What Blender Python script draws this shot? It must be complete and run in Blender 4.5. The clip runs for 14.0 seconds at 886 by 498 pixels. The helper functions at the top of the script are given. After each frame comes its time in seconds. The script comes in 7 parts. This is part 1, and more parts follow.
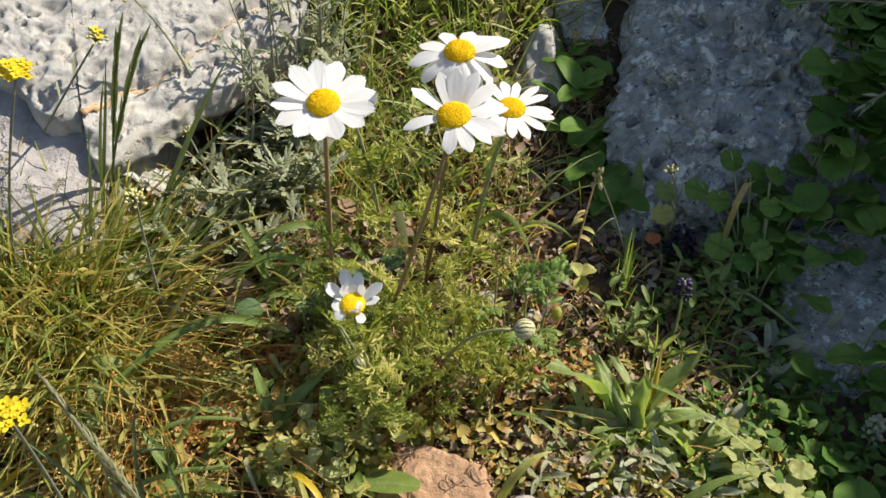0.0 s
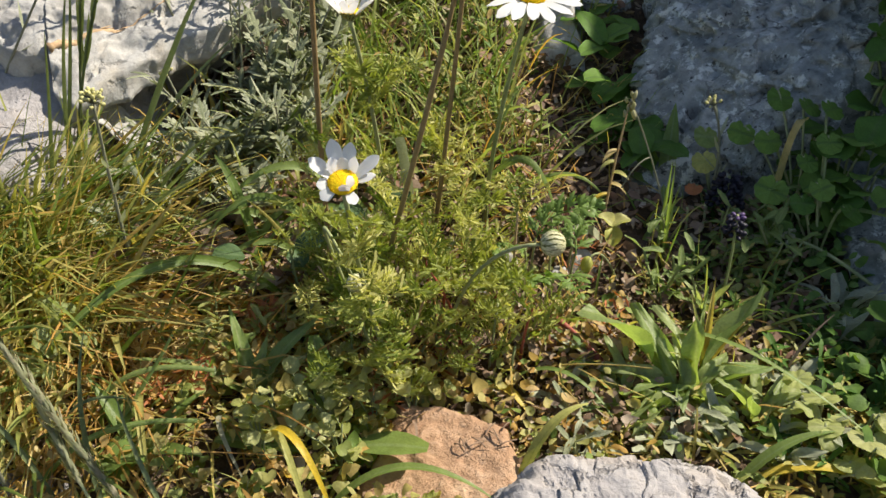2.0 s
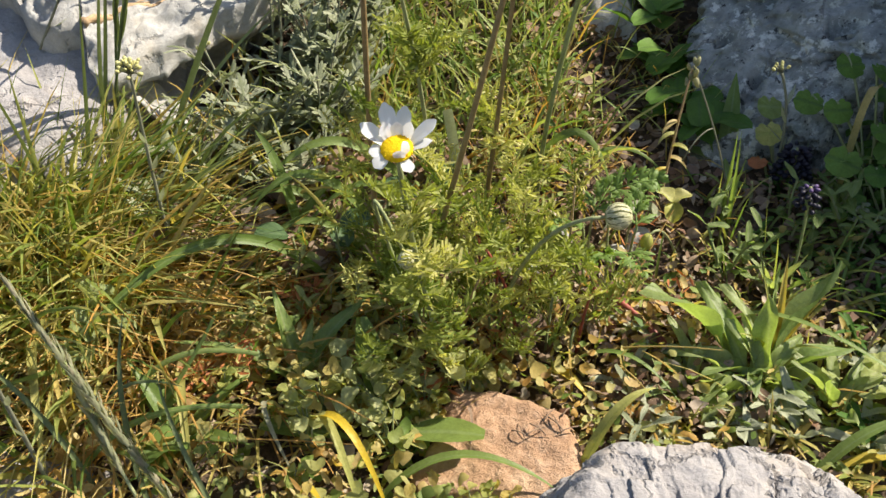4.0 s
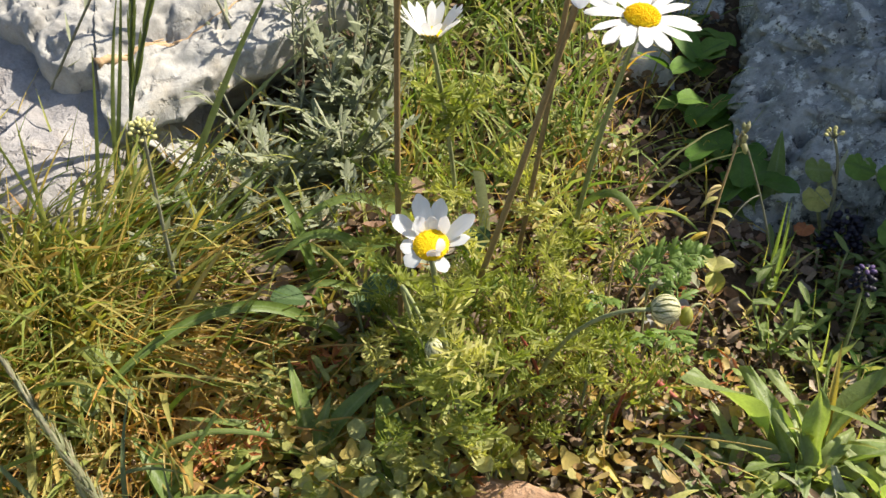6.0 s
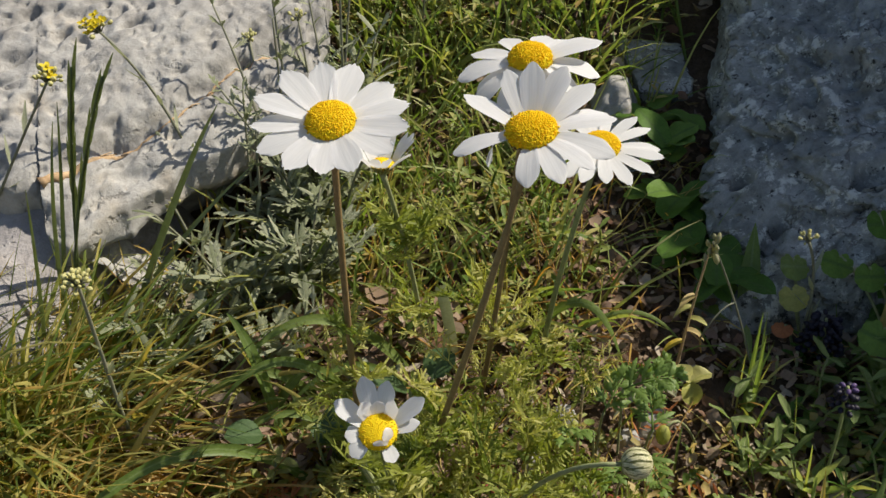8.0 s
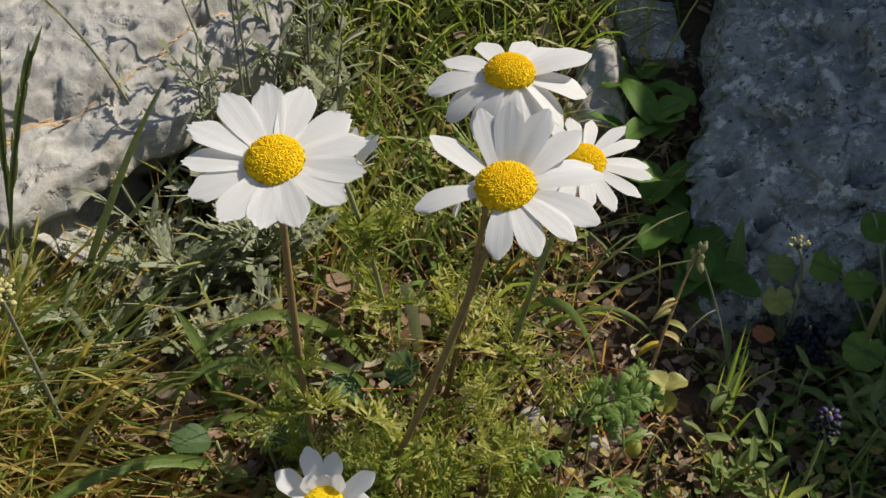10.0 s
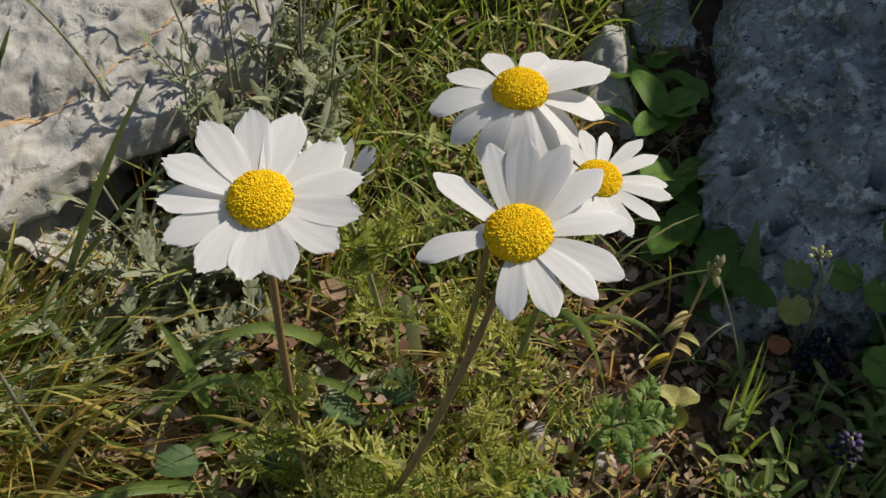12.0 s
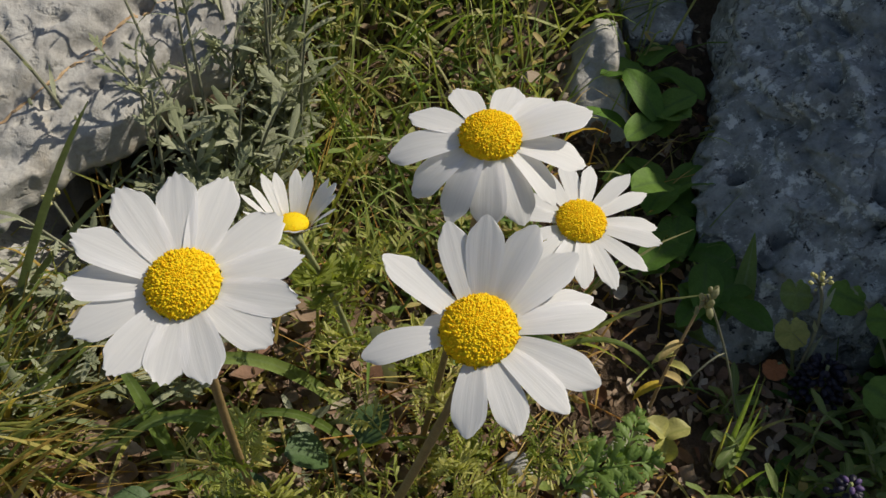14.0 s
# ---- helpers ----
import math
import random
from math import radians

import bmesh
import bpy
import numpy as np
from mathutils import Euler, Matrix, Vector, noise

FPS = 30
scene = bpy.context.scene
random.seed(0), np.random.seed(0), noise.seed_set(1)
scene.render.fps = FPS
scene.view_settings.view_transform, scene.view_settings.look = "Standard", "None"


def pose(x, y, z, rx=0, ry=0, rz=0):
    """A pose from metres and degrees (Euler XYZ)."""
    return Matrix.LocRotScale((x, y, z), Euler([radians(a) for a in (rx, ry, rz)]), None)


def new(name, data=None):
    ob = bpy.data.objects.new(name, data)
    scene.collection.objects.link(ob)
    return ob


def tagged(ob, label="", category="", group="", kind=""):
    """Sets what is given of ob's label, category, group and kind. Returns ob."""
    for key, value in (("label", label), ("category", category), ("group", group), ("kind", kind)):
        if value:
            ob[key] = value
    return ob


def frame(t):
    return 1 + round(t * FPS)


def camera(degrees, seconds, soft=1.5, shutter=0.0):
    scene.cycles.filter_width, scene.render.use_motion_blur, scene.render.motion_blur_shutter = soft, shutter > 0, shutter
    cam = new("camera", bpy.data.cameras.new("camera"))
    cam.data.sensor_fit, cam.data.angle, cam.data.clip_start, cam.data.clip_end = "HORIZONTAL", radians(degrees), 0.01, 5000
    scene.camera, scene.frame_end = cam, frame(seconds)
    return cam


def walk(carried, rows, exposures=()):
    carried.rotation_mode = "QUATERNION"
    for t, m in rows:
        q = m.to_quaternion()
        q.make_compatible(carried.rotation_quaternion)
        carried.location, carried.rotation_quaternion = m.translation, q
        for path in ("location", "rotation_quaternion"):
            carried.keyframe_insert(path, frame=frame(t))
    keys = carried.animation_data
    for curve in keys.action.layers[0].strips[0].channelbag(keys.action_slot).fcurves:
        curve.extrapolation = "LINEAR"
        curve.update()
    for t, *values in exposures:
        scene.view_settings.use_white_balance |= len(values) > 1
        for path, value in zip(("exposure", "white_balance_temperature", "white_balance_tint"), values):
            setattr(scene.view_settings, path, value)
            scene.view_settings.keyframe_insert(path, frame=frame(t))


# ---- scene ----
cam = camera(53.5, 14.0)
METRES, EYE, TILT, LEAN, TURN = 0.33, 0.376, -40.0, 0.0, 0.0
ROWS = [
    (0.0, 0.0, 0.0, 0.0, 0.0, 0.0, -0.0),
    (0.5, 0.0081, 0.0772, -0.0681, 0.07, 2.93, 0.04),
    (1.0, 0.0191, 0.1303, -0.1282, 0.36, 5.95, 0.43),
    (1.5, 0.0149, 0.1742, -0.1791, 0.59, 6.03, 0.43),
    (2.0, -0.0001, 0.2082, -0.2161, 0.79, 5.97, 0.43),
    (2.5, -0.0334, 0.2399, -0.2436, 1.45, 5.61, 0.32),
    (5.0, -0.0271, 0.2943, -0.2065, 3.17, 5.35, 0.52),
    (5.5, -0.0534, 0.3131, -0.1895, 3.2, 5.31, -0.44),
    (6.0, -0.0534, 0.3281, -0.1356, 3.38, 5.47, -1.05),
    (6.5, -0.0418, 0.3349, -0.0997, 3.44, 6.37, -0.98),
    (7.0, -0.0341, 0.3422, -0.0675, 3.37, 7.34, -0.77),
    (7.5, -0.0289, 0.3582, -0.0397, 3.23, 7.8, -0.17),
    (8.0, -0.0247, 0.3667, -0.0114, 2.73, 7.13, 0.97),
    (8.5, -0.0223, 0.3764, 0.0228, 2.69, 5.7, 0.83),
    (9.0, -0.0146, 0.3927, 0.0601, 1.9, 3.96, -0.06),
    (11.5, -0.0214, 0.4825, 0.1350, 0.84, -0.60, -0.97),
    (12.0, -0.0228, 0.4945, 0.1474, 0.82, -0.88, -0.98),
    (12.5, -0.0204, 0.5065, 0.1548, 0.90, -1.30, -1.14),
    (13.0, -0.0045, 0.5300, 0.1710, 1.15, -2.75, -0.98),
    (13.5, 0.0090, 0.5440, 0.1950, 1.35, -3.35, -0.85),
    (14.0, -0.0025, 0.5645, 0.2115, 0.55, -3.25, -1.10),
]
walk(cam, [(t, pose(0, 0, EYE, TILT, LEAN, TURN) @ pose(METRES * x, METRES * y, METRES * z, 90 + pitch, roll, yaw)) for t, x, y, z, yaw, pitch, roll in ROWS],
     exposures=[(0.0, 0.76), (2.5, 0.82), (5.0, 1.03), (6.0, 1.0), (6.5, 0.98), (7.0, 0.53), (7.5, 0.26), (8.0, 0.28), (9.0, 0.22), (11.5, 0.07), (14.0, -0.06)])

# ---- world, sun ----
SUN_AZ, SUN_EL = 74.0, 47.0          # degrees to the right of +y, degrees up
world = bpy.data.worlds.new("sky")
scene.world = world
world.use_nodes = True
wn = world.node_tree.nodes
sky = wn.new("ShaderNodeTexSky")
sky.sky_type, sky.sun_disc = "NISHITA", False
sky.sun_elevation, sky.sun_rotation = radians(SUN_EL), radians(SUN_AZ)
world.node_tree.links.new(sky.outputs[0], wn["Background"].inputs[0])
wn["Background"].inputs[1].default_value = 0.085
sun = new("sun", bpy.data.lights.new("sun", "SUN"))
sun.data.energy, sun.data.angle, sun.data.color = 5.0, radians(0.53), (1.0, 0.92, 0.78)
a, e = radians(SUN_AZ), radians(SUN_EL)
to_sun = Vector((math.sin(a) * math.cos(e), math.cos(a) * math.cos(e), math.sin(e)))
sun.matrix_world = to_sun.to_track_quat("Z", "Y").to_matrix().to_4x4()

from mathutils.bvhtree import BVHTree

rng = random.Random(7)
U = rng.uniform


# ---- materials ----
def node(nt, kind, ins=None, **props):
    n = nt.nodes.new(kind)
    for k, v in props.items():
        setattr(n, k, v)
    for k, v in (ins or {}).items():
        if isinstance(v, bpy.types.NodeSocket):
            nt.links.new(v, n.inputs[k])
        else:
            n.inputs[k].default_value = v
    return n


def rgba(c):
    return (c[0], c[1], c[2], 1.0)


def ramp(nt, fac, stops):
    n = node(nt, "ShaderNodeValToRGB", {0: fac})
    el = n.color_ramp.elements
    while len(el) < len(stops):
        el.new(0.5)
    for i, (p, c) in enumerate(stops):
        el[i].position, el[i].color = p, rgba(c)
    return n.outputs[0]


def mixc(nt, fac, c1, c2, blend="MIX"):
    n = nt.nodes.new("ShaderNodeMix")
    n.data_type, n.blend_type = "RGBA", blend
    for sock, v in ((n.inputs[0], fac), (n.inputs[6], c1), (n.inputs[7], c2)):
        if isinstance(v, bpy.types.NodeSocket):
            nt.links.new(v, sock)
        else:
            sock.default_value = v if isinstance(v, (int, float)) else rgba(v)
    return n.outputs[2]


def math_node(nt, op, a1, b1=0.0, c1=0.0):
    return node(nt, "ShaderNodeMath", {0: a1, 1: b1, 2: c1}, operation=op).outputs[0]


def noise_of(nt, scale, detail=4.0, rough=0.6, coord=None):
    co = coord or nt.nodes.new("ShaderNodeTexCoord").outputs["Object"]
    return node(nt, "ShaderNodeTexNoise", {"Vector": co, "Scale": scale, "Detail": detail, "Roughness": rough})


def shade(nt, color, rough, bump=None, strength=0.4, dist=0.001, trans=0.0, spec=0.4, sheen=0.0, tcol=None):
    p = node(nt, "ShaderNodeBsdfPrincipled", {"Base Color": color, "Roughness": rough, "Specular IOR Level": spec})
    p.inputs["Sheen Weight"].default_value = sheen
    out = nt.nodes.new("ShaderNodeOutputMaterial")
    normal = None
    if bump is not None:
        normal = node(nt, "ShaderNodeBump", {"Height": bump, "Strength": strength, "Distance": dist}).outputs[0]
        nt.links.new(normal, p.inputs["Normal"])
    sh = p.outputs[0]
    if trans > 0:
        tr = node(nt, "ShaderNodeBsdfTranslucent", {"Color": tcol if tcol is not None else color})
        if normal is not None:
            nt.links.new(normal, tr.inputs["Normal"])
        sh = node(nt, "ShaderNodeMixShader", {0: trans, 1: sh, 2: tr.outputs[0]}).outputs[0]
    nt.links.new(sh, out.inputs[0])


def fresh(name):
    m = bpy.data.materials.new(name)
    m.use_nodes = True
    m.node_tree.nodes.clear()
    return m, m.node_tree


def leaf_mat(name, cols, rough=0.5, trans=0.35, island=True, rib=None, base=None, tip=None, edge=None, grain=900.0, spec=0.35, warm=(1.25, 1.3, 0.55)):
    """cols: colours among which the pieces vary; rib, base, tip: colours along the midrib, at the foot and at the tip."""
    m, nt = fresh(name)
    if island:
        r = nt.nodes.new("ShaderNodeNewGeometry").outputs["Random Per Island"]
    else:
        r = nt.nodes.new("ShaderNodeObjectInfo").outputs["Random"]
    c = ramp(nt, r, [(i / max(1, len(cols) - 1), k) for i, k in enumerate(cols)])
    uv = node(nt, "ShaderNodeSeparateXYZ", {0: nt.nodes.new("ShaderNodeTexCoord").outputs["UV"]})
    u, v = uv.outputs[0], uv.outputs[1]
    if base is not None:
        c = mixc(nt, node(nt, "ShaderNodeMapRange", {0: v, 1: 0.0, 2: 0.3, 3: 1.0, 4: 0.0}).outputs[0], c, base)
    if tip is not None:
        c = mixc(nt, node(nt, "ShaderNodeMapRange", {0: v, 1: 0.75, 2: 1.0, 3: 0.0, 4: 1.0}).outputs[0], c, tip)
    if rib is not None:
        d = math_node(nt, "ABSOLUTE", math_node(nt, "SUBTRACT", u, 0.5))
        c = mixc(nt, node(nt, "ShaderNodeMapRange", {0: d, 1: 0.02, 2: 0.1, 3: 0.7, 4: 0.0}).outputs[0], c, rib)
    if edge is not None:
        d = math_node(nt, "ABSOLUTE", math_node(nt, "SUBTRACT", u, 0.5))
        c = mixc(nt, node(nt, "ShaderNodeMapRange", {0: d, 1: 0.30, 2: 0.42, 3: 0.0, 4: 0.95}).outputs[0], c, edge)
    big = noise_of(nt, grain * 0.16, 3.0)
    fine = noise_of(nt, grain, 3.0)
    c = mixc(nt, 0.55, c, ramp(nt, big.outputs[0], [(0.3, (0.55, 0.55, 0.5)), (0.7, (1.0, 1.0, 1.0))]), "MULTIPLY")
    c = mixc(nt, 0.4, c, ramp(nt, fine.outputs[0], [(0.35, (0.6, 0.6, 0.55)), (0.65, (1.0, 1.0, 1.0))]), "MULTIPLY")
    t = mixc(nt, 1.0, c, warm, "MULTIPLY")
    shade(nt, c, rough, fine.outputs[0], 0.35, 0.0006, trans, spec, tcol=t)
    return m


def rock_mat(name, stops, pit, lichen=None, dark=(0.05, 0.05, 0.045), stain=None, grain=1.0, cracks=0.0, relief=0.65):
    m, nt = fresh(name)
    co = nt.nodes.new("ShaderNodeTexCoord").outputs["Object"]
    warp = noise_of(nt, 60 * grain, 4.0, 0.6, co)
    large = noise_of(nt, 14 * grain, 5.0, 0.6, co)
    mid = noise_of(nt, 110 * grain, 6.0, 0.65, co)
    fine = noise_of(nt, 700 * grain, 4.0, 0.7, co)
    c = ramp(nt, mixc(nt, 0.45, large.outputs[0], mid.outputs[0]), stops)
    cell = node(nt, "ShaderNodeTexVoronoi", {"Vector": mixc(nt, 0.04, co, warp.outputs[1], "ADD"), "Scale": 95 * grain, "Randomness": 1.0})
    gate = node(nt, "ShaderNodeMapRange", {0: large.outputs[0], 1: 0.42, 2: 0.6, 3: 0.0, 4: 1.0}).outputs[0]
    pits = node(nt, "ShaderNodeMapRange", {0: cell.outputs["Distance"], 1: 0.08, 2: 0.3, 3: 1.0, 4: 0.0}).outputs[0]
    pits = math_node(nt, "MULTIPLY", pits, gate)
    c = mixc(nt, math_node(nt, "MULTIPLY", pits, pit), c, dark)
    c = mixc(nt, 0.5, c, ramp(nt, fine.outputs[0], [(0.32, (0.7, 0.69, 0.67)), (0.6, (1, 1, 1))]), "MULTIPLY")
    if lichen is not None:
        lc = noise_of(nt, 75 * grain, 6.0, 0.75, co)
        c = mixc(nt, node(nt, "ShaderNodeMapRange", {0: lc.outputs[0], 1: 0.54, 2: 0.6, 3: 0.0, 4: 0.85}).outputs[0], c, lichen)
        spot = noise_of(nt, 160 * grain, 5.0, 0.7, co)
        c = mixc(nt, node(nt, "ShaderNodeMapRange", {0: spot.outputs[0], 1: 0.6, 2: 0.64, 3: 0.0, 4: 0.9}).outputs[0], c, dark)
    if stain is not None:
        sn = noise_of(nt, 28 * grain, 4.0, 0.6, co)
        c = mixc(nt, node(nt, "ShaderNodeMapRange", {0: sn.outputs[0], 1: 0.55, 2: 0.72, 3: 0.0, 4: 0.6}).outputs[0], c, stain)
    hgt = math_node(nt, "ADD", math_node(nt, "MULTIPLY", mid.outputs[0], 1.0), math_node(nt, "MULTIPLY", fine.outputs[0], 0.12))
    hgt = math_node(nt, "SUBTRACT", hgt, math_node(nt, "MULTIPLY", pits, 0.8))
    if cracks:
        edge = node(nt, "ShaderNodeTexVoronoi", {"Vector": mixc(nt, 0.03, co, warp.outputs[1], "ADD"), "Scale": 20 * grain}, feature="DISTANCE_TO_EDGE").outputs["Distance"]
        line = math_node(nt, "MULTIPLY", node(nt, "ShaderNodeMapRange", {0: edge, 1: 0.006, 2: 0.03, 3: 1.0, 4: 0.0}).outputs[0], node(nt, "ShaderNodeMapRange", {0: large.outputs[0], 1: 0.45, 2: 0.55, 3: 0.0, 4: cracks}).outputs[0])
        c = mixc(nt, line, c, (0.07, 0.06, 0.055))
        hgt = math_node(nt, "SUBTRACT", hgt, line)
    shade(nt, c, 0.92, hgt, relief, 0.004, 0.0, 0.2)
    return m


def plain_mat(name, c1, c2, rough=0.7, scale=800.0, trans=0.0, bump=0.4, spec=0.3):
    m, nt = fresh(name)
    n = noise_of(nt, scale, 5.0)
    n2 = noise_of(nt, scale * 0.15, 3.0)
    c = ramp(nt, mixc(nt, 0.5, n.outputs[0], n2.outputs[0]), [(0.35, c1), (0.65, c2)])
    shade(nt, c, rough, n.outputs[0], bump, 0.0008, trans, spec)
    return m


def soil_mat():
    m, nt = fresh("soil")
    co = nt.nodes.new("ShaderNodeTexCoord").outputs["Object"]
    a1, b1, c1 = noise_of(nt, 9, 5.0, 0.6, co), noise_of(nt, 130, 6.0, 0.7, co), noise_of(nt, 900, 4.0, 0.7, co)
    c = ramp(nt, mixc(nt, 0.6, a1.outputs[0], b1.outputs[0]), [(0.3, (0.06, 0.042, 0.03)), (0.5, (0.13, 0.09, 0.06)), (0.7, (0.25, 0.18, 0.125))])
    c = mixc(nt, 0.6, c, ramp(nt, c1.outputs[0], [(0.3, (0.45, 0.42, 0.4)), (0.6, (1, 1, 1))]), "MULTIPLY")
    hgt = math_node(nt, "ADD", b1.outputs[0], math_node(nt, "MULTIPLY", c1.outputs[0], 0.3))
    shade(nt, c, 0.95, hgt, 1.0, 0.006, 0.0, 0.15)
    return m


def petal_mat():
    m, nt = fresh("white_petal")
    uv = node(nt, "ShaderNodeSeparateXYZ", {0: nt.nodes.new("ShaderNodeTexCoord").outputs["UV"]})
    wave = node(nt, "ShaderNodeTexNoise", {"Vector": node(nt, "ShaderNodeCombineXYZ", {0: math_node(nt, "MULTIPLY", uv.outputs[0], 14.0), 1: math_node(nt, "MULTIPLY", uv.outputs[1], 1.2)}).outputs[0], "Scale": 1.0, "Detail": 3.0})
    c = ramp(nt, wave.outputs[0], [(0.3, (0.82, 0.82, 0.835)), (0.6, (0.87, 0.87, 0.88))])
    c = mixc(nt, node(nt, "ShaderNodeMapRange", {0: uv.outputs[1], 1: 0.0, 2: 0.14, 3: 0.55, 4: 0.0}).outputs[0], c, (0.62, 0.63, 0.42))
    shade(nt, c, 0.62, wave.outputs[0], 0.12, 0.0004, 0.46, 0.25, tcol=mixc(nt, 1.0, c, (1.0, 0.97, 0.93), "MULTIPLY"))
    return m


def disc_mat():
    m, nt = fresh("yellow_florets")
    r = nt.nodes.new("ShaderNodeNewGeometry").outputs["Random Per Island"]
    c = ramp(nt, r, [(0.0, (0.94, 0.65, 0.010)), (0.5, (0.97, 0.74, 0.015)), (1.0, (0.98, 0.81, 0.022))])
    shade(nt, c, 0.65, noise_of(nt, 2500, 2.0).outputs[0], 0.2, 0.0003, 0.45, 0.2, tcol=mixc(nt, 1.0, c, (1.0, 0.96, 0.8), "MULTIPLY"))
    return m


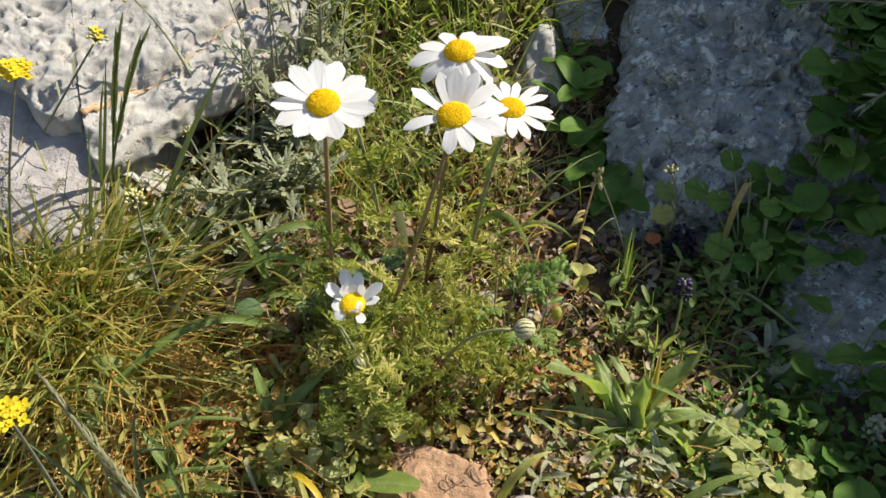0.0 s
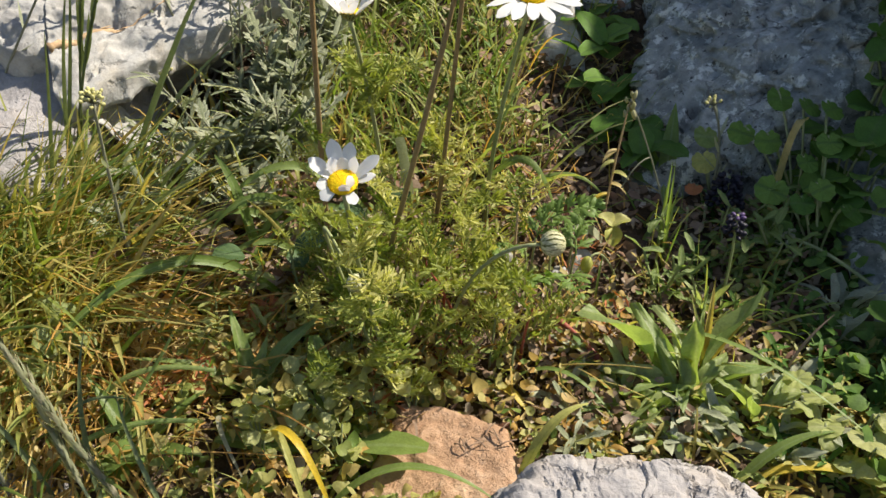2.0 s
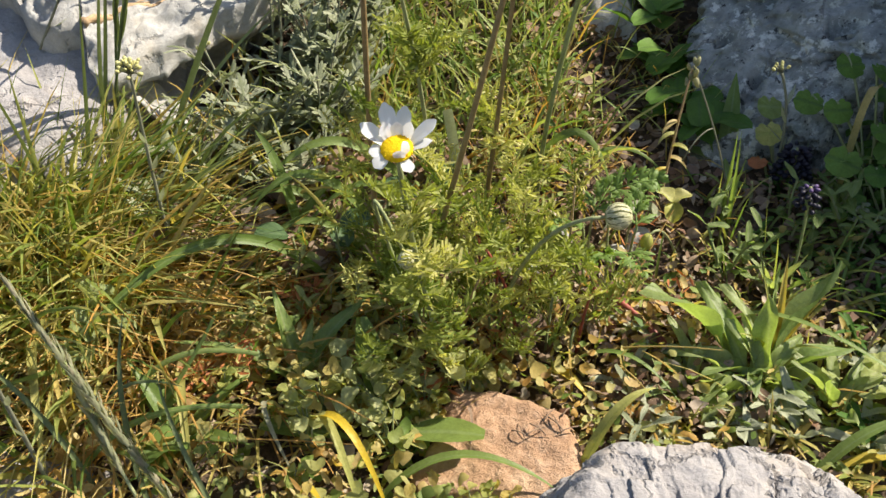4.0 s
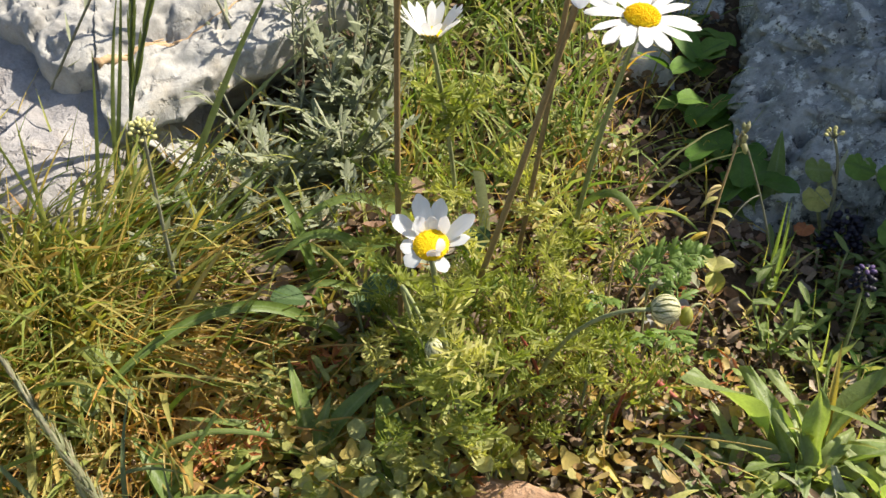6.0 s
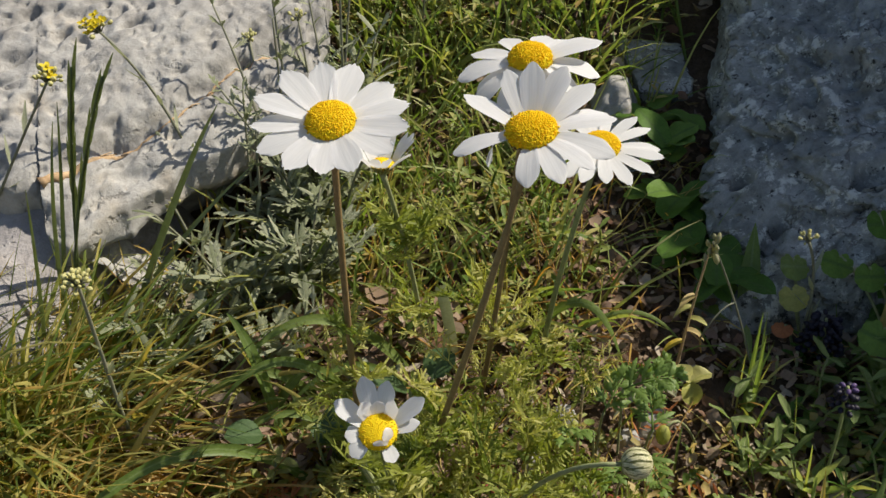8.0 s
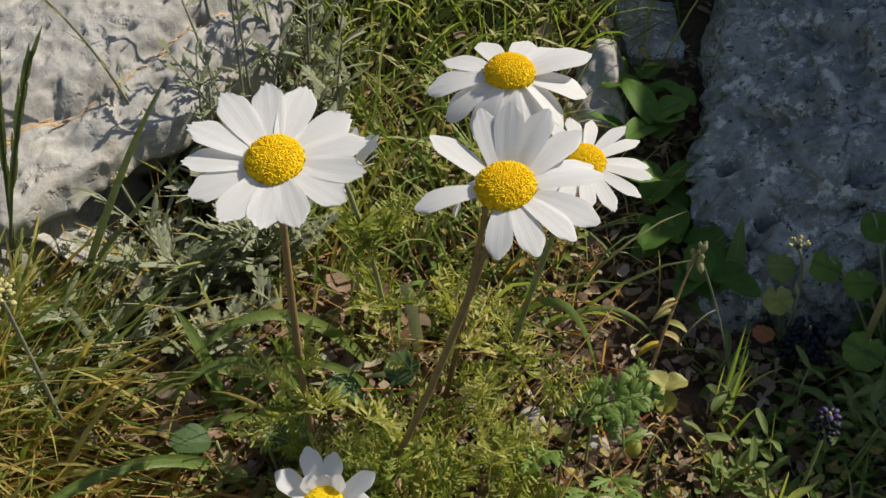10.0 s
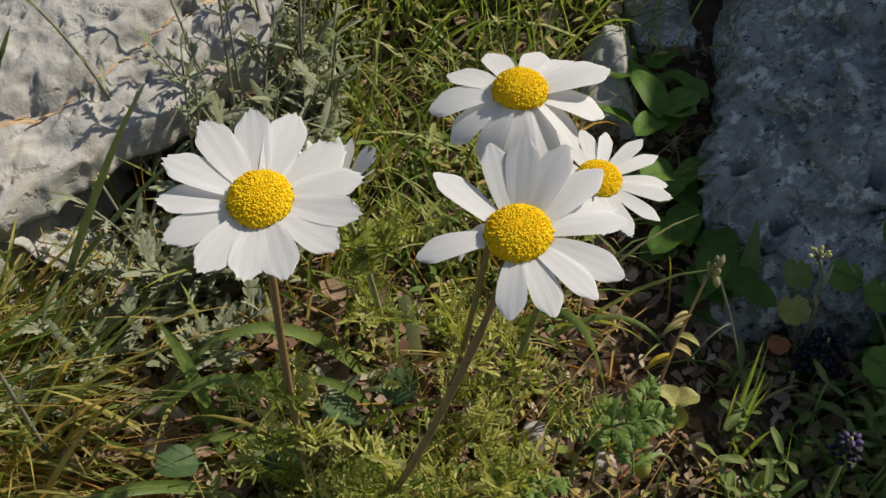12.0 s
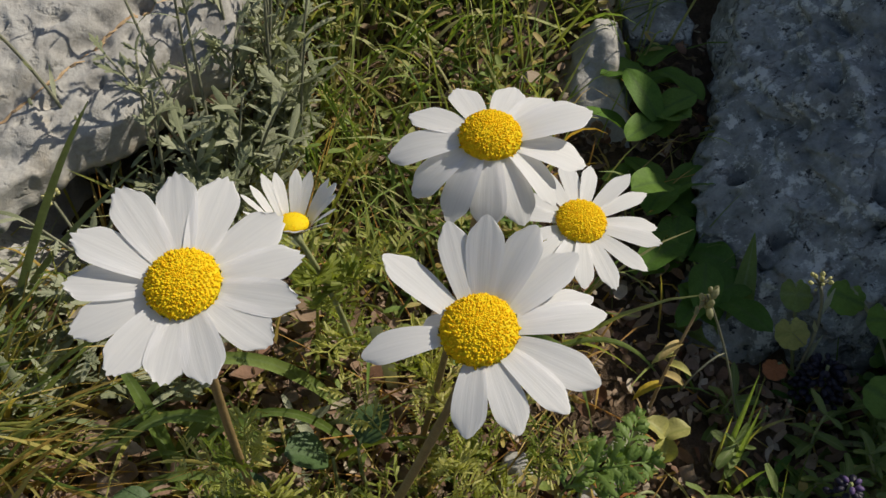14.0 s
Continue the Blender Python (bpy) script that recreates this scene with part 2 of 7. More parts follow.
M = {
    "petal": petal_mat(),
    "disc": disc_mat(),
    "bract": leaf_mat("bract", [(0.30, 0.34, 0.12), (0.42, 0.42, 0.2)], 0.6, 0.15, True, tip=(0.08, 0.05, 0.03), edge=(0.07, 0.06, 0.02)),
    "budbract": leaf_mat("bud_bract", [(0.66, 0.62, 0.38), (0.74, 0.70, 0.46)], 0.6, 0.1, True, rib=(0.42, 0.44, 0.18), base=(0.20, 0.24, 0.06), tip=(0.16, 0.12, 0.04), edge=(0.11, 0.13, 0.03)),
    "stem_brown": leaf_mat("brown_green_stem", [(0.30, 0.20, 0.09), (0.33, 0.26, 0.11)], 0.6, 0.0, False, grain=1400),
    "stem_green": leaf_mat("pale_green_stem", [(0.26, 0.30, 0.12), (0.34, 0.36, 0.18)], 0.6, 0.0, False, grain=1400),
    "frond": leaf_mat("feathery_leaf", [(0.18, 0.24, 0.04), (0.40, 0.43, 0.10), (0.66, 0.62, 0.24)], 0.55, 0.45, False),
    "grass": leaf_mat("grass_blade", [(0.13, 0.20, 0.04), (0.25, 0.31, 0.075), (0.42, 0.41, 0.12), (0.57, 0.48, 0.16), (0.60, 0.40, 0.11)], 0.5, 0.42, True, base=(0.46, 0.32, 0.09)),
    "far_grass": leaf_mat("green_grass_blade", [(0.15, 0.24, 0.05), (0.26, 0.35, 0.09), (0.40, 0.44, 0.15), (0.55, 0.52, 0.24)], 0.5, 0.42, True, base=(0.30, 0.26, 0.09)),
    "straw": leaf_mat("straw_blade", [(0.64, 0.42, 0.11), (0.56, 0.29, 0.08), (0.70, 0.54, 0.23), (0.54, 0.44, 0.13)], 0.6, 0.4, True),
    "silver": leaf_mat("silvery_leaf", [(0.30, 0.33, 0.21), (0.42, 0.44, 0.31), (0.54, 0.55, 0.42)], 0.75, 0.3, True, spec=0.15, warm=(1.1, 1.15, 0.75)),
    "silver_leaf": leaf_mat("felted_leaf", [(0.28, 0.31, 0.19), (0.39, 0.415, 0.275), (0.52, 0.535, 0.39)], 0.75, 0.35, False, spec=0.15, warm=(1.1, 1.15, 0.75)),
    "rosette": leaf_mat("rosette_leaf", [(0.29, 0.39, 0.13), (0.39, 0.47, 0.18), (0.47, 0.52, 0.26)], 0.45, 0.52, False, rib=(0.42, 0.50, 0.24), base=(0.38, 0.34, 0.16)),
    "round": leaf_mat("round_leaf", [(0.085, 0.175, 0.032), (0.13, 0.24, 0.045), (0.18, 0.29, 0.06)], 0.55, 0.3, False, rib=(0.10, 0.17, 0.05), spec=0.15),
    "broad": leaf_mat("broad_leaf", [(0.16, 0.24, 0.055), (0.25, 0.33, 0.09)], 0.42, 0.42, False, rib=(0.26, 0.34, 0.14)),
    "lance": leaf_mat("lance_leaf", [(0.22, 0.31, 0.085), (0.31, 0.39, 0.13)], 0.42, 0.48, False, rib=(0.36, 0.42, 0.19)),
    "teal": leaf_mat("bluish_leaf", [(0.055, 0.10, 0.04), (0.10, 0.16, 0.065)], 0.45, 0.25, False, rib=(0.14, 0.2, 0.1), spec=0.2),
    "cover": leaf_mat("small_cover_leaf", [(0.12, 0.21, 0.045), (0.24, 0.33, 0.075), (0.36, 0.41, 0.13), (0.52, 0.48, 0.18), (0.52, 0.36, 0.13)], 0.55, 0.42, True),
    "clover": leaf_mat("clover_leaf", [(0.20, 0.28, 0.06), (0.36, 0.40, 0.12), (0.50, 0.48, 0.17), (0.60, 0.46, 0.14), (0.50, 0.50, 0.22)], 0.55, 0.45, True),
    "weed_leaf": leaf_mat("weed_leaf", [(0.29, 0.33, 0.075), (0.43, 0.44, 0.13), (0.56, 0.52, 0.18), (0.62, 0.47, 0.14), (0.56, 0.54, 0.25)], 0.55, 0.5, False),
    "pod": leaf_mat("pale_pod", [(0.48, 0.50, 0.18), (0.60, 0.60, 0.29)], 0.5, 0.5, False),
    "litter": leaf_mat("dead_leaf", [(0.15, 0.095, 0.065), (0.27, 0.18, 0.12), (0.42, 0.32, 0.24), (0.20, 0.095, 0.06), (0.54, 0.46, 0.37)], 0.75, 0.2, True, spec=0.15),
    "yellow_leaf": leaf_mat("yellowed_leaf", [(0.72, 0.47, 0.02), (0.62, 0.46, 0.05), (0.66, 0.52, 0.10)], 0.45, 0.35, False),
    "pale_yellow": leaf_mat("pale_yellow_leaf", [(0.50, 0.50, 0.13), (0.55, 0.52, 0.2)], 0.5, 0.4, False, rib=(0.4, 0.42, 0.12)),
    "fern": leaf_mat("cut_leaf", [(0.12, 0.23, 0.045), (0.20, 0.31, 0.07), (0.26, 0.36, 0.10)], 0.5, 0.4, True),
    "mallow": leaf_mat("mallow_leaf", [(0.36, 0.42, 0.13), (0.46, 0.49, 0.18), (0.52, 0.52, 0.22)], 0.55, 0.45, False, rib=(0.48, 0.50, 0.24), grain=600),
    "yellow_flower": leaf_mat("yellow_flower", [(0.82, 0.62, 0.02), (0.86, 0.72, 0.04)], 0.5, 0.3, True),
    "green_bud": leaf_mat("yellow_green_bud", [(0.52, 0.50, 0.14), (0.66, 0.62, 0.28), (0.58, 0.56, 0.22)], 0.6, 0.2, True),
    "grey_stem": leaf_mat("grey_green_stem", [(0.20, 0.20, 0.14), (0.26, 0.26, 0.18)], 0.7, 0.0, False, grain=1400),
    "dry_stem": leaf_mat("dry_stem", [(0.42, 0.28, 0.14), (0.52, 0.38, 0.22)], 0.7, 0.0, False),
    "red_stem": leaf_mat("red_stem", [(0.30, 0.05, 0.04), (0.36, 0.09, 0.06)], 0.5, 0.0, False),
    "ear": leaf_mat("grass_ear", [(0.34, 0.36, 0.22), (0.46, 0.45, 0.30), (0.44, 0.38, 0.28)], 0.8, 0.45, True),
    "rush": leaf_mat("rush", [(0.15, 0.19, 0.08), (0.22, 0.26, 0.12)], 0.5, 0.25, False),
    "golden": leaf_mat("golden_litter", [(0.62, 0.42, 0.10), (0.50, 0.28, 0.08), (0.68, 0.56, 0.26), (0.56, 0.36, 0.16)], 0.6, 0.4, True),
    "rust": leaf_mat("rusty_leaf", [(0.42, 0.13, 0.05), (0.5, 0.2, 0.07)], 0.6, 0.3, True),
    "violet": leaf_mat("violet_flower", [(0.07, 0.04, 0.14), (0.13, 0.08, 0.22), (0.2, 0.15, 0.3)], 0.5, 0.2, True),
    "dark_violet": leaf_mat("dark_violet_flower", [(0.008, 0.007, 0.02), (0.016, 0.014, 0.035)], 0.5, 0.1, True),
    "lime": rock_mat("pale_limestone", [(0.3, (0.20, 0.19, 0.178)), (0.45, (0.33, 0.318, 0.30)), (0.58, (0.42, 0.41, 0.39)), (0.75, (0.49, 0.482, 0.46))], 0.5, relief=0.35, stain=(0.42, 0.33, 0.22)),
    "lime2": rock_mat("white_limestone", [(0.3, (0.205, 0.188, 0.185)), (0.48, (0.32, 0.30, 0.296)), (0.7, (0.42, 0.40, 0.39))], 0.4, stain=(0.36, 0.29, 0.23), cracks=0.5),
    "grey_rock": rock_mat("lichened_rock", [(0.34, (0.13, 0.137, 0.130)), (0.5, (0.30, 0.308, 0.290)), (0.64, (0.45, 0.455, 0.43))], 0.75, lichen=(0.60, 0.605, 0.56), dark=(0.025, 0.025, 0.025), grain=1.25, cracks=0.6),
    "orange_rock": rock_mat("orange_stone", [(0.3, (0.30, 0.17, 0.10)), (0.5, (0.42, 0.26, 0.16)), (0.7, (0.52, 0.36, 0.25))], 0.2, stain=(0.6, 0.42, 0.28), grain=2.2),
    "crack": plain_mat("crack_fill", (0.30, 0.19, 0.10), (0.56, 0.40, 0.24), 0.9, 500),
    "soil": soil_mat(),
}


# ---- mesh helpers ----
class Geo:
    """Vertices, faces and uvs that grow into one mesh."""

    def __init__(self):
        self.v, self.f, self.uv = [], [], []

    def strip(self, spine, widths, side, fold=0.0, up=None, uoff=0.0):
        """A blade along the spine, three vertices across; side: the way across; fold: how far the midrib sinks."""
        n, b0 = len(spine), len(self.v)
        for i, p in enumerate(spine):
            tan = (spine[min(i + 1, n - 1)] - spine[max(i - 1, 0)]).normalized()
            s = side[i] if isinstance(side, list) else side
            s = (s - tan * s.dot(tan)).normalized()
            nor = s.cross(tan).normalized()
            w = widths[i] / 2
            self.v += [p - s * w, p - nor * fold * w, p + s * w]
            t = i / (n - 1)
            self.uv += [(0.0, t), (0.5, t), (1.0, t)]
        for i in range(n - 1):
            k = b0 + 3 * i
            self.f += [(k, k + 1, k + 4, k + 3), (k + 1, k + 2, k + 5, k + 4)]

    def tube(self, pts, radii, n=6, cap=True):
        b0, m = len(self.v), len(pts)
        ref = Vector((0.31, 0.17, 0.93))
        for i, p in enumerate(pts):
            tan = (pts[min(i + 1, m - 1)] - pts[max(i - 1, 0)]).normalized()
            s = tan.cross(ref if abs(tan.dot(ref)) < 0.95 else Vector((1, 0, 0))).normalized()
            t = s.cross(tan)
            r = radii[i] if isinstance(radii, list) else radii
            for k in range(n):
                an = 2 * math.pi * k / n
                self.v.append(p + (s * math.cos(an) + t * math.sin(an)) * r)
                self.uv.append((k / n, i / (m - 1)))
        for i in range(m - 1):
            for k in range(n):
                k2 = (k + 1) % n
                self.f.append((b0 + i * n + k, b0 + i * n + k2, b0 + (i + 1) * n + k2, b0 + (i + 1) * n + k))
        if cap:
            self.f += [tuple(b0 + (m - 1) * n + k for k in range(n)), tuple(b0 + n - 1 - k for k in range(n))]

    def bead(self, c, r, axis=Vector((0, 0, 1)), stretch=1.0, n=6, rings=4):
        """A small rounded lump."""
        pts, rad = [], []
        axis = axis.normalized()
        for i in range(rings + 1):
            th = math.pi * (0.06 + 0.88 * i / rings)
            pts.append(c - axis * math.cos(th) * r * stretch)
            rad.append(r * math.sin(th))
        self.tube(pts, rad, n)

    def plate(self, c, x, y, outline, cup=0.0):
        """A small flat leaf with a wavy outline: points (a, b) in the x, y plane round the middle; cup lifts the rim."""
        b0, z = len(self.v), x.cross(y)
        self.v.append(c)
        self.uv.append((0.5, 0.5))
        for p, q in outline:
            d = math.hypot(p, q)
            self.v.append(c + x * p + y * q + z * cup * d)
            self.uv.append((0.5 + p * 25, 0.5 + q * 25))
        n = len(outline)
        for i in range(n):
            self.f.append((b0, b0 + 1 + i, b0 + 1 + (i + 1) % n))

    def mesh(self, name, mat, smooth=True):
        me = bpy.data.meshes.new(name)
        me.from_pydata(self.v, [], self.f)
        layer = me.uv_layers.new(name="UVMap")
        idx = np.empty(len(me.loops), dtype=np.int32)
        me.loops.foreach_get("vertex_index", idx)
        layer.data.foreach_set("uv", np.array(self.uv, dtype=np.float32)[idx].ravel())
        me.polygons.foreach_set("use_smooth", [smooth] * len(me.polygons))
        me.materials.append(mat)
        me.update()
        return me


def part(name, geo, mat, parent=None, label="", smooth=True, at=None):
    """Links a Geo or a ready mesh as one object, under a thing or a part."""
    ob = new(name, geo.mesh(name, mat, smooth) if isinstance(geo, Geo) else geo)
    ob.parent = parent
    if at is not None:
        ob.matrix_basis = at
    if label:
        ob["label"] = label
    return ob


def stuff(name, geo, mat, label, category):
    return tagged(part(name, geo, mat), label, category, kind="stuff")


def empty(name, m, label, category, group=""):
    ob = new(name)
    ob.matrix_basis = m
    return tagged(ob, label, category, group)


def bez(p0, p1, p2, n):
    """n + 1 points on a curve from p0 to p2, pulled towards p1."""
    out = []
    for i in range(n + 1):
        t = i / n
        out.append(p0 * (1 - t) ** 2 + p1 * 2 * t * (1 - t) + p2 * t * t)
    return out


def frame_of(z, ref=Vector((1, 0, 0))):
    """A turn whose z axis is z and whose x axis lies near ref."""
    z = z.normalized()
    x = (ref - z * ref.dot(z)).normalized()
    y = z.cross(x)
    return Matrix((x, y, z)).transposed()


# ---- ground ----
def ground_z(x, y):
    s = max(0.0, y - 0.27)
    z = 0.005 + 0.12 * s + 0.35 * min(s, 0.45) ** 2 + 0.3 * min(max(0.0, s - 0.45), 1.6) + min(0.0, max(y, -3.0) - 0.27) * 0.1
    return z + 0.12 * min(max(0.0, -x - 0.05), 0.25)


def on_ground(x, y, up=0.0):
    return Vector((x, y, ground_z(x, y) + up))


def axis_steps(lo, hi, fine_lo, fine_hi, fine):
    out = [fine_lo + fine * i for i in range(int((fine_hi - fine_lo) / fine) + 1)]
    step, p = fine, fine_lo
    while p > lo:
        step *= 1.35
        p -= step
        out.insert(0, p)
    step, p = fine, out[-1]
    while p < hi:
        step *= 1.35
        p += step
        out.append(p)
    return out


def build_ground():
    xs, ys = axis_steps(-60, 60, -0.42, 0.42, 0.005), axis_steps(-60, 60, 0.12, 0.9, 0.005)
    verts = []
    for y in ys:
        for x in xs:
            near = 1.0 if abs(x) < 0.6 and -0.2 < y < 1.3 else 0.0
            p = Vector((x, y, 0))
            z = ground_z(x, y) + near * (0.006 * noise.noise(p * 22) + 0.004 * noise.noise(p * 70) + 0.0022 * noise.noise(p * 190))
            verts.append((x, y, z))
    w = len(xs)
    faces = [(j * w + i, j * w + i + 1, (j + 1) * w + i + 1, (j + 1) * w + i) for j in range(len(ys) - 1) for i in range(w - 1)]
    me = bpy.data.meshes.new("ground")
    me.from_pydata(verts, [], faces)
    me.polygons.foreach_set("use_smooth", [True] * len(faces))
    me.materials.append(M["soil"])
    tagged(new("ground", me), "dry brown crumbly soil on a gentle stony slope", "ground", kind="structure")


build_ground()


# ---- rocks ----
trees = []


def top_of(x, y):
    """The height of the ground or of the rock above it."""
    z = ground_z(x, y)
    for tree in trees:
        hit_at = tree.ray_cast(Vector((x, y, 1.5)), Vector((0, 0, -1)))[0]
        if hit_at is not None:
            z = max(z, hit_at.z)
    return z


def rock(name, mat, centre, planes, label, level=6, sharp=16, rough=(0.006, 0.003, 0.0012), freq=(16, 55, 160), pits=0.0, pit_freq=75, dents=0.0, facet=0.0, shape=None, seed=0.0):
    """A boulder: the space inside the planes (outward normal, distance from the centre), with rounded edges and an uneven, pitted skin."""
    bm = bmesh.new()
    bmesh.ops.create_icosphere(bm, subdivisions=level, radius=1.0)
    c = Vector(centre)
    pl = [(Vector(n).normalized(), d) for n, d in planes]
    off = Vector((seed, seed * 0.7, -seed))
    for v in bm.verts:
        d = v.co.normalized()
        r = sum((max(0.0, n.dot(d)) / k) ** sharp for n, k in pl) ** (-1 / sharp)
        p = c + d * r
        q = p + off
        amp = min(1.0, r / 0.05) if level < 6 else 1.0
        k = sum(a2 * noise.noise(q * f2) for a2, f2 in zip(rough, freq)) * amp
        if pits:
            cellv = noise.voronoi(q * pit_freq)[0]
            k -= pits * max(0.0, 1.0 - cellv[0] * 2.6) * max(0.0, min(1.0, 0.4 + 1.6 * noise.noise(q * 20)))
        if dents:
            k -= dents * max(0.0, noise.noise(q * 85) - 0.10) + dents * 0.5 * max(0.0, noise.noise(q * 150 + off) - 0.15)
        if facet:
            w = q + noise.noise_vector(q * 45) * 0.006
            k += facet * (noise.cell(w * 55) - 0.5) + facet * 0.5 * (noise.cell(w * 120) - 0.5)
        p = p + d * k
        v.co = (shape(p) if shape else p) - c
    me = bpy.data.meshes.new(name)
    bm.to_mesh(me)
    bm.free()
    me.polygons.foreach_set("use_smooth", [True] * len(me.polygons))
    me.materials.append(mat)
    ob = tagged(new(name, me), label, "rock")
    ob.location = c
    trees.append(BVHTree.FromPolygons([v.co + c for v in me.vertices], [p.vertices[:] for p in me.polygons]))
    return ob


def crack_line(x):
    """Plan line of the crack across the pale boulder."""
    return 0.4275 + (x + 0.2020) * 0.945 + 0.003 * math.sin(x * 90)


LEDGE = [(-0.42, 0.52), (-0.30, 0.466), (-0.248, 0.442), (-0.229, 0.4295), (-0.214, 0.424), (-0.2055, 0.4255), (-0.2035, 0.433), (-0.2005, 0.418), (-0.199, 0.4120), (-0.191, 0.4085), (-0.181, 0.4170),
         (-0.1585, 0.4405), (-0.1160, 0.4730), (-0.0935, 0.497), (-0.085, 0.53), (-0.088, 0.58), (-0.11, 0.68)]


def ledge_top(x, y):
    """The height of the boulder's sloping top: the piece behind the crack stands higher than the lobe before it."""
    d = y - crack_line(x)
    z = -0.164 * x + 0.523 * y - 0.139 + 0.004 * math.tanh(d / 0.012)
    if -0.2 < x < -0.10:
        z -= 0.004 * math.exp(-(d / 0.0035) ** 2)
    return z


def ledge_boulder():
    """A boulder that overhangs: a sloping top that ends in a broken rim, and an underside that runs back beneath it."""
    rim = []
    for (x0, y0), (x1, y1) in zip(LEDGE, LEDGE[1:]):
        n = max(2, int(math.hypot(x1 - x0, y1 - y0) / 0.0013))
        rim += [Vector((x0 + (x1 - x0) * k / n, y0 + (y1 - y0) * k / n)) for k in range(n)]
    for _ in range(3):
        rim = [rim[0]] + [(rim[k - 1] + rim[k] * 2 + rim[k + 1]) / 4 for k in range(1, len(rim) - 1)] + [rim[-1]]
    for k in range(1, len(rim) - 1):
        q = Vector((rim[k].x * 60, rim[k].y * 60, 3.0))
        rim[k] = rim[k] + Vector((noise.noise(q), noise.noise(q + Vector((9, 4, 1))))) * 0.0030 + Vector((noise.noise(q * 3.5), noise.noise(q * 3.5 + Vector((9, 4, 1))))) * 0.0010
    nt, tops, unders, wide = Vector((0.144, -0.459, 0.877)), 220, 30, len(rim)
    verts, back = [], (-0.46, 0.84)
    for k, p in enumerate(rim):
        f = k / (wide - 1)
        far = Vector((back[0] + 0.36 * f, back[1]))
        tan = (rim[min(k + 2, wide - 1)] - rim[max(k - 2, 0)]).normalized()
        inward = Vector((-tan.y, tan.x))
        rows = []
        for j in range(unders, 0, -1):
            u = j / unders
            q = p + inward * (0.078 * (0.10 * u + 0.9 * max(0.0, u - 0.20) ** 0.75))
            z0 = ledge_top(p.x, p.y) - 0.0065
            v = Vector((q.x, q.y, z0 + (ground_z(q.x, q.y) - 0.02 - z0) * u))
            out = Vector((-inward.x, -inward.y, -0.5))
            rows.append(v + out * (0.006 * noise.noise(v * 34) + 0.003 * noise.noise(v * 90) + 0.001 * noise.noise(v * 240)) * min(1.0, 4 * u))
        for j in range(tops):
            u = j / (tops - 1)
            u = 0.5 * u if u < 0.85 else 0.425 + (u - 0.85) * 0.575 / 0.15
            q = p.lerp(far, u)
            d = (q - p).length
            v = Vector((q.x, q.y, ledge_top(q.x, q.y) - 0.0065 * math.exp(-d / 0.012)))
            w = Vector((0.727 * v.x + 0.687 * v.y, 2.3 * (0.687 * v.x - 0.727 * v.y), v.z))
            h = 0.0065 * noise.noise(v * 14) + 0.0024 * noise.noise(w * 30) + 0.0012 * noise.noise(v * 160) + 0.0006 * noise.noise(v * 420)
            h -= 0.0060 * max(0.0, noise.noise(w * 52) - 0.17) + 0.0125 * max(0.0, noise.noise(w * 84 + Vector((5, 2, 8))) - 0.30) + 0.0085 * max(0.0, noise.noise(w * 170 + Vector((1, 7, 3))) - 0.30)
            h -= 0.0050 * max(0.0, 1.0 - noise.voronoi(w * 50)[0][0] * 2.7) * max(0.0, min(1.0, 0.3 + 1.8 * noise.noise(v * 22)))
            rows.append(v + nt * h * min(1.0, 0.35 + d / 0.008))
        q = rows[-1].copy()
        q.z = -0.05
        verts += rows + [q]
    w = unders + tops + 1
    c = Vector((-0.185, 0.47, 0.085))
    faces = [(k * w + j, (k + 1) * w + j, (k + 1) * w + j + 1, k * w + j + 1) for k in range(wide - 1) for j in range(w - 1)]
    me = bpy.data.meshes.new("limestone_boulder")
    me.from_pydata([v - c for v in verts], [], faces)
    me.polygons.foreach_set("use_smooth", [True] * len(faces))
    me.materials.append(M["lime"])
    me.update()
    ob = tagged(new("limestone_boulder", me), "pale grey pitted limestone boulder with a brown crack", "rock")
    ob.location = c
    trees.append(BVHTree.FromPolygons(verts, faces))


ledge_boulder()
rock("limestone_block", M["lime2"], (-0.285, 0.415, 0.030), [((0.144, -0.459, 0.877), 0.0690), ((0.9, -0.3, 0.2), 0.100), ((0.1, -1, 0.25), 0.060), ((-1, 0, 0), 0.2), ((0, 1, 0), 0.08), ((0, 0, -1), 0.06)],
     "white limestone block half under the larger boulder", level=7, sharp=12, rough=(0.008, 0.003, 0.0012), freq=(22, 60, 170))
def hollows(p):
    """Knocks a few deep holes into the shaded boulder."""
    q = p.copy()
    for hx, hy, hz, rx, ry, depth in ((0.176, 0.459, 0.094, 0.0085, 0.0060, 0.030), (0.124, 0.487, 0.078, 0.005, 0.004, 0.016), (0.138, 0.459, 0.066, 0.006, 0.004, 0.016), (0.158, 0.506, 0.10, 0.004, 0.004, 0.007), (0.131, 0.452, 0.058, 0.005, 0.004, 0.008)):
        d = ((p.x - hx) / rx) ** 2 + ((p.y - hy) / ry) ** 2
        if d < 4 and abs(p.z - hz) < 0.05:
            q.z -= depth * math.exp(-d * d)
    return q


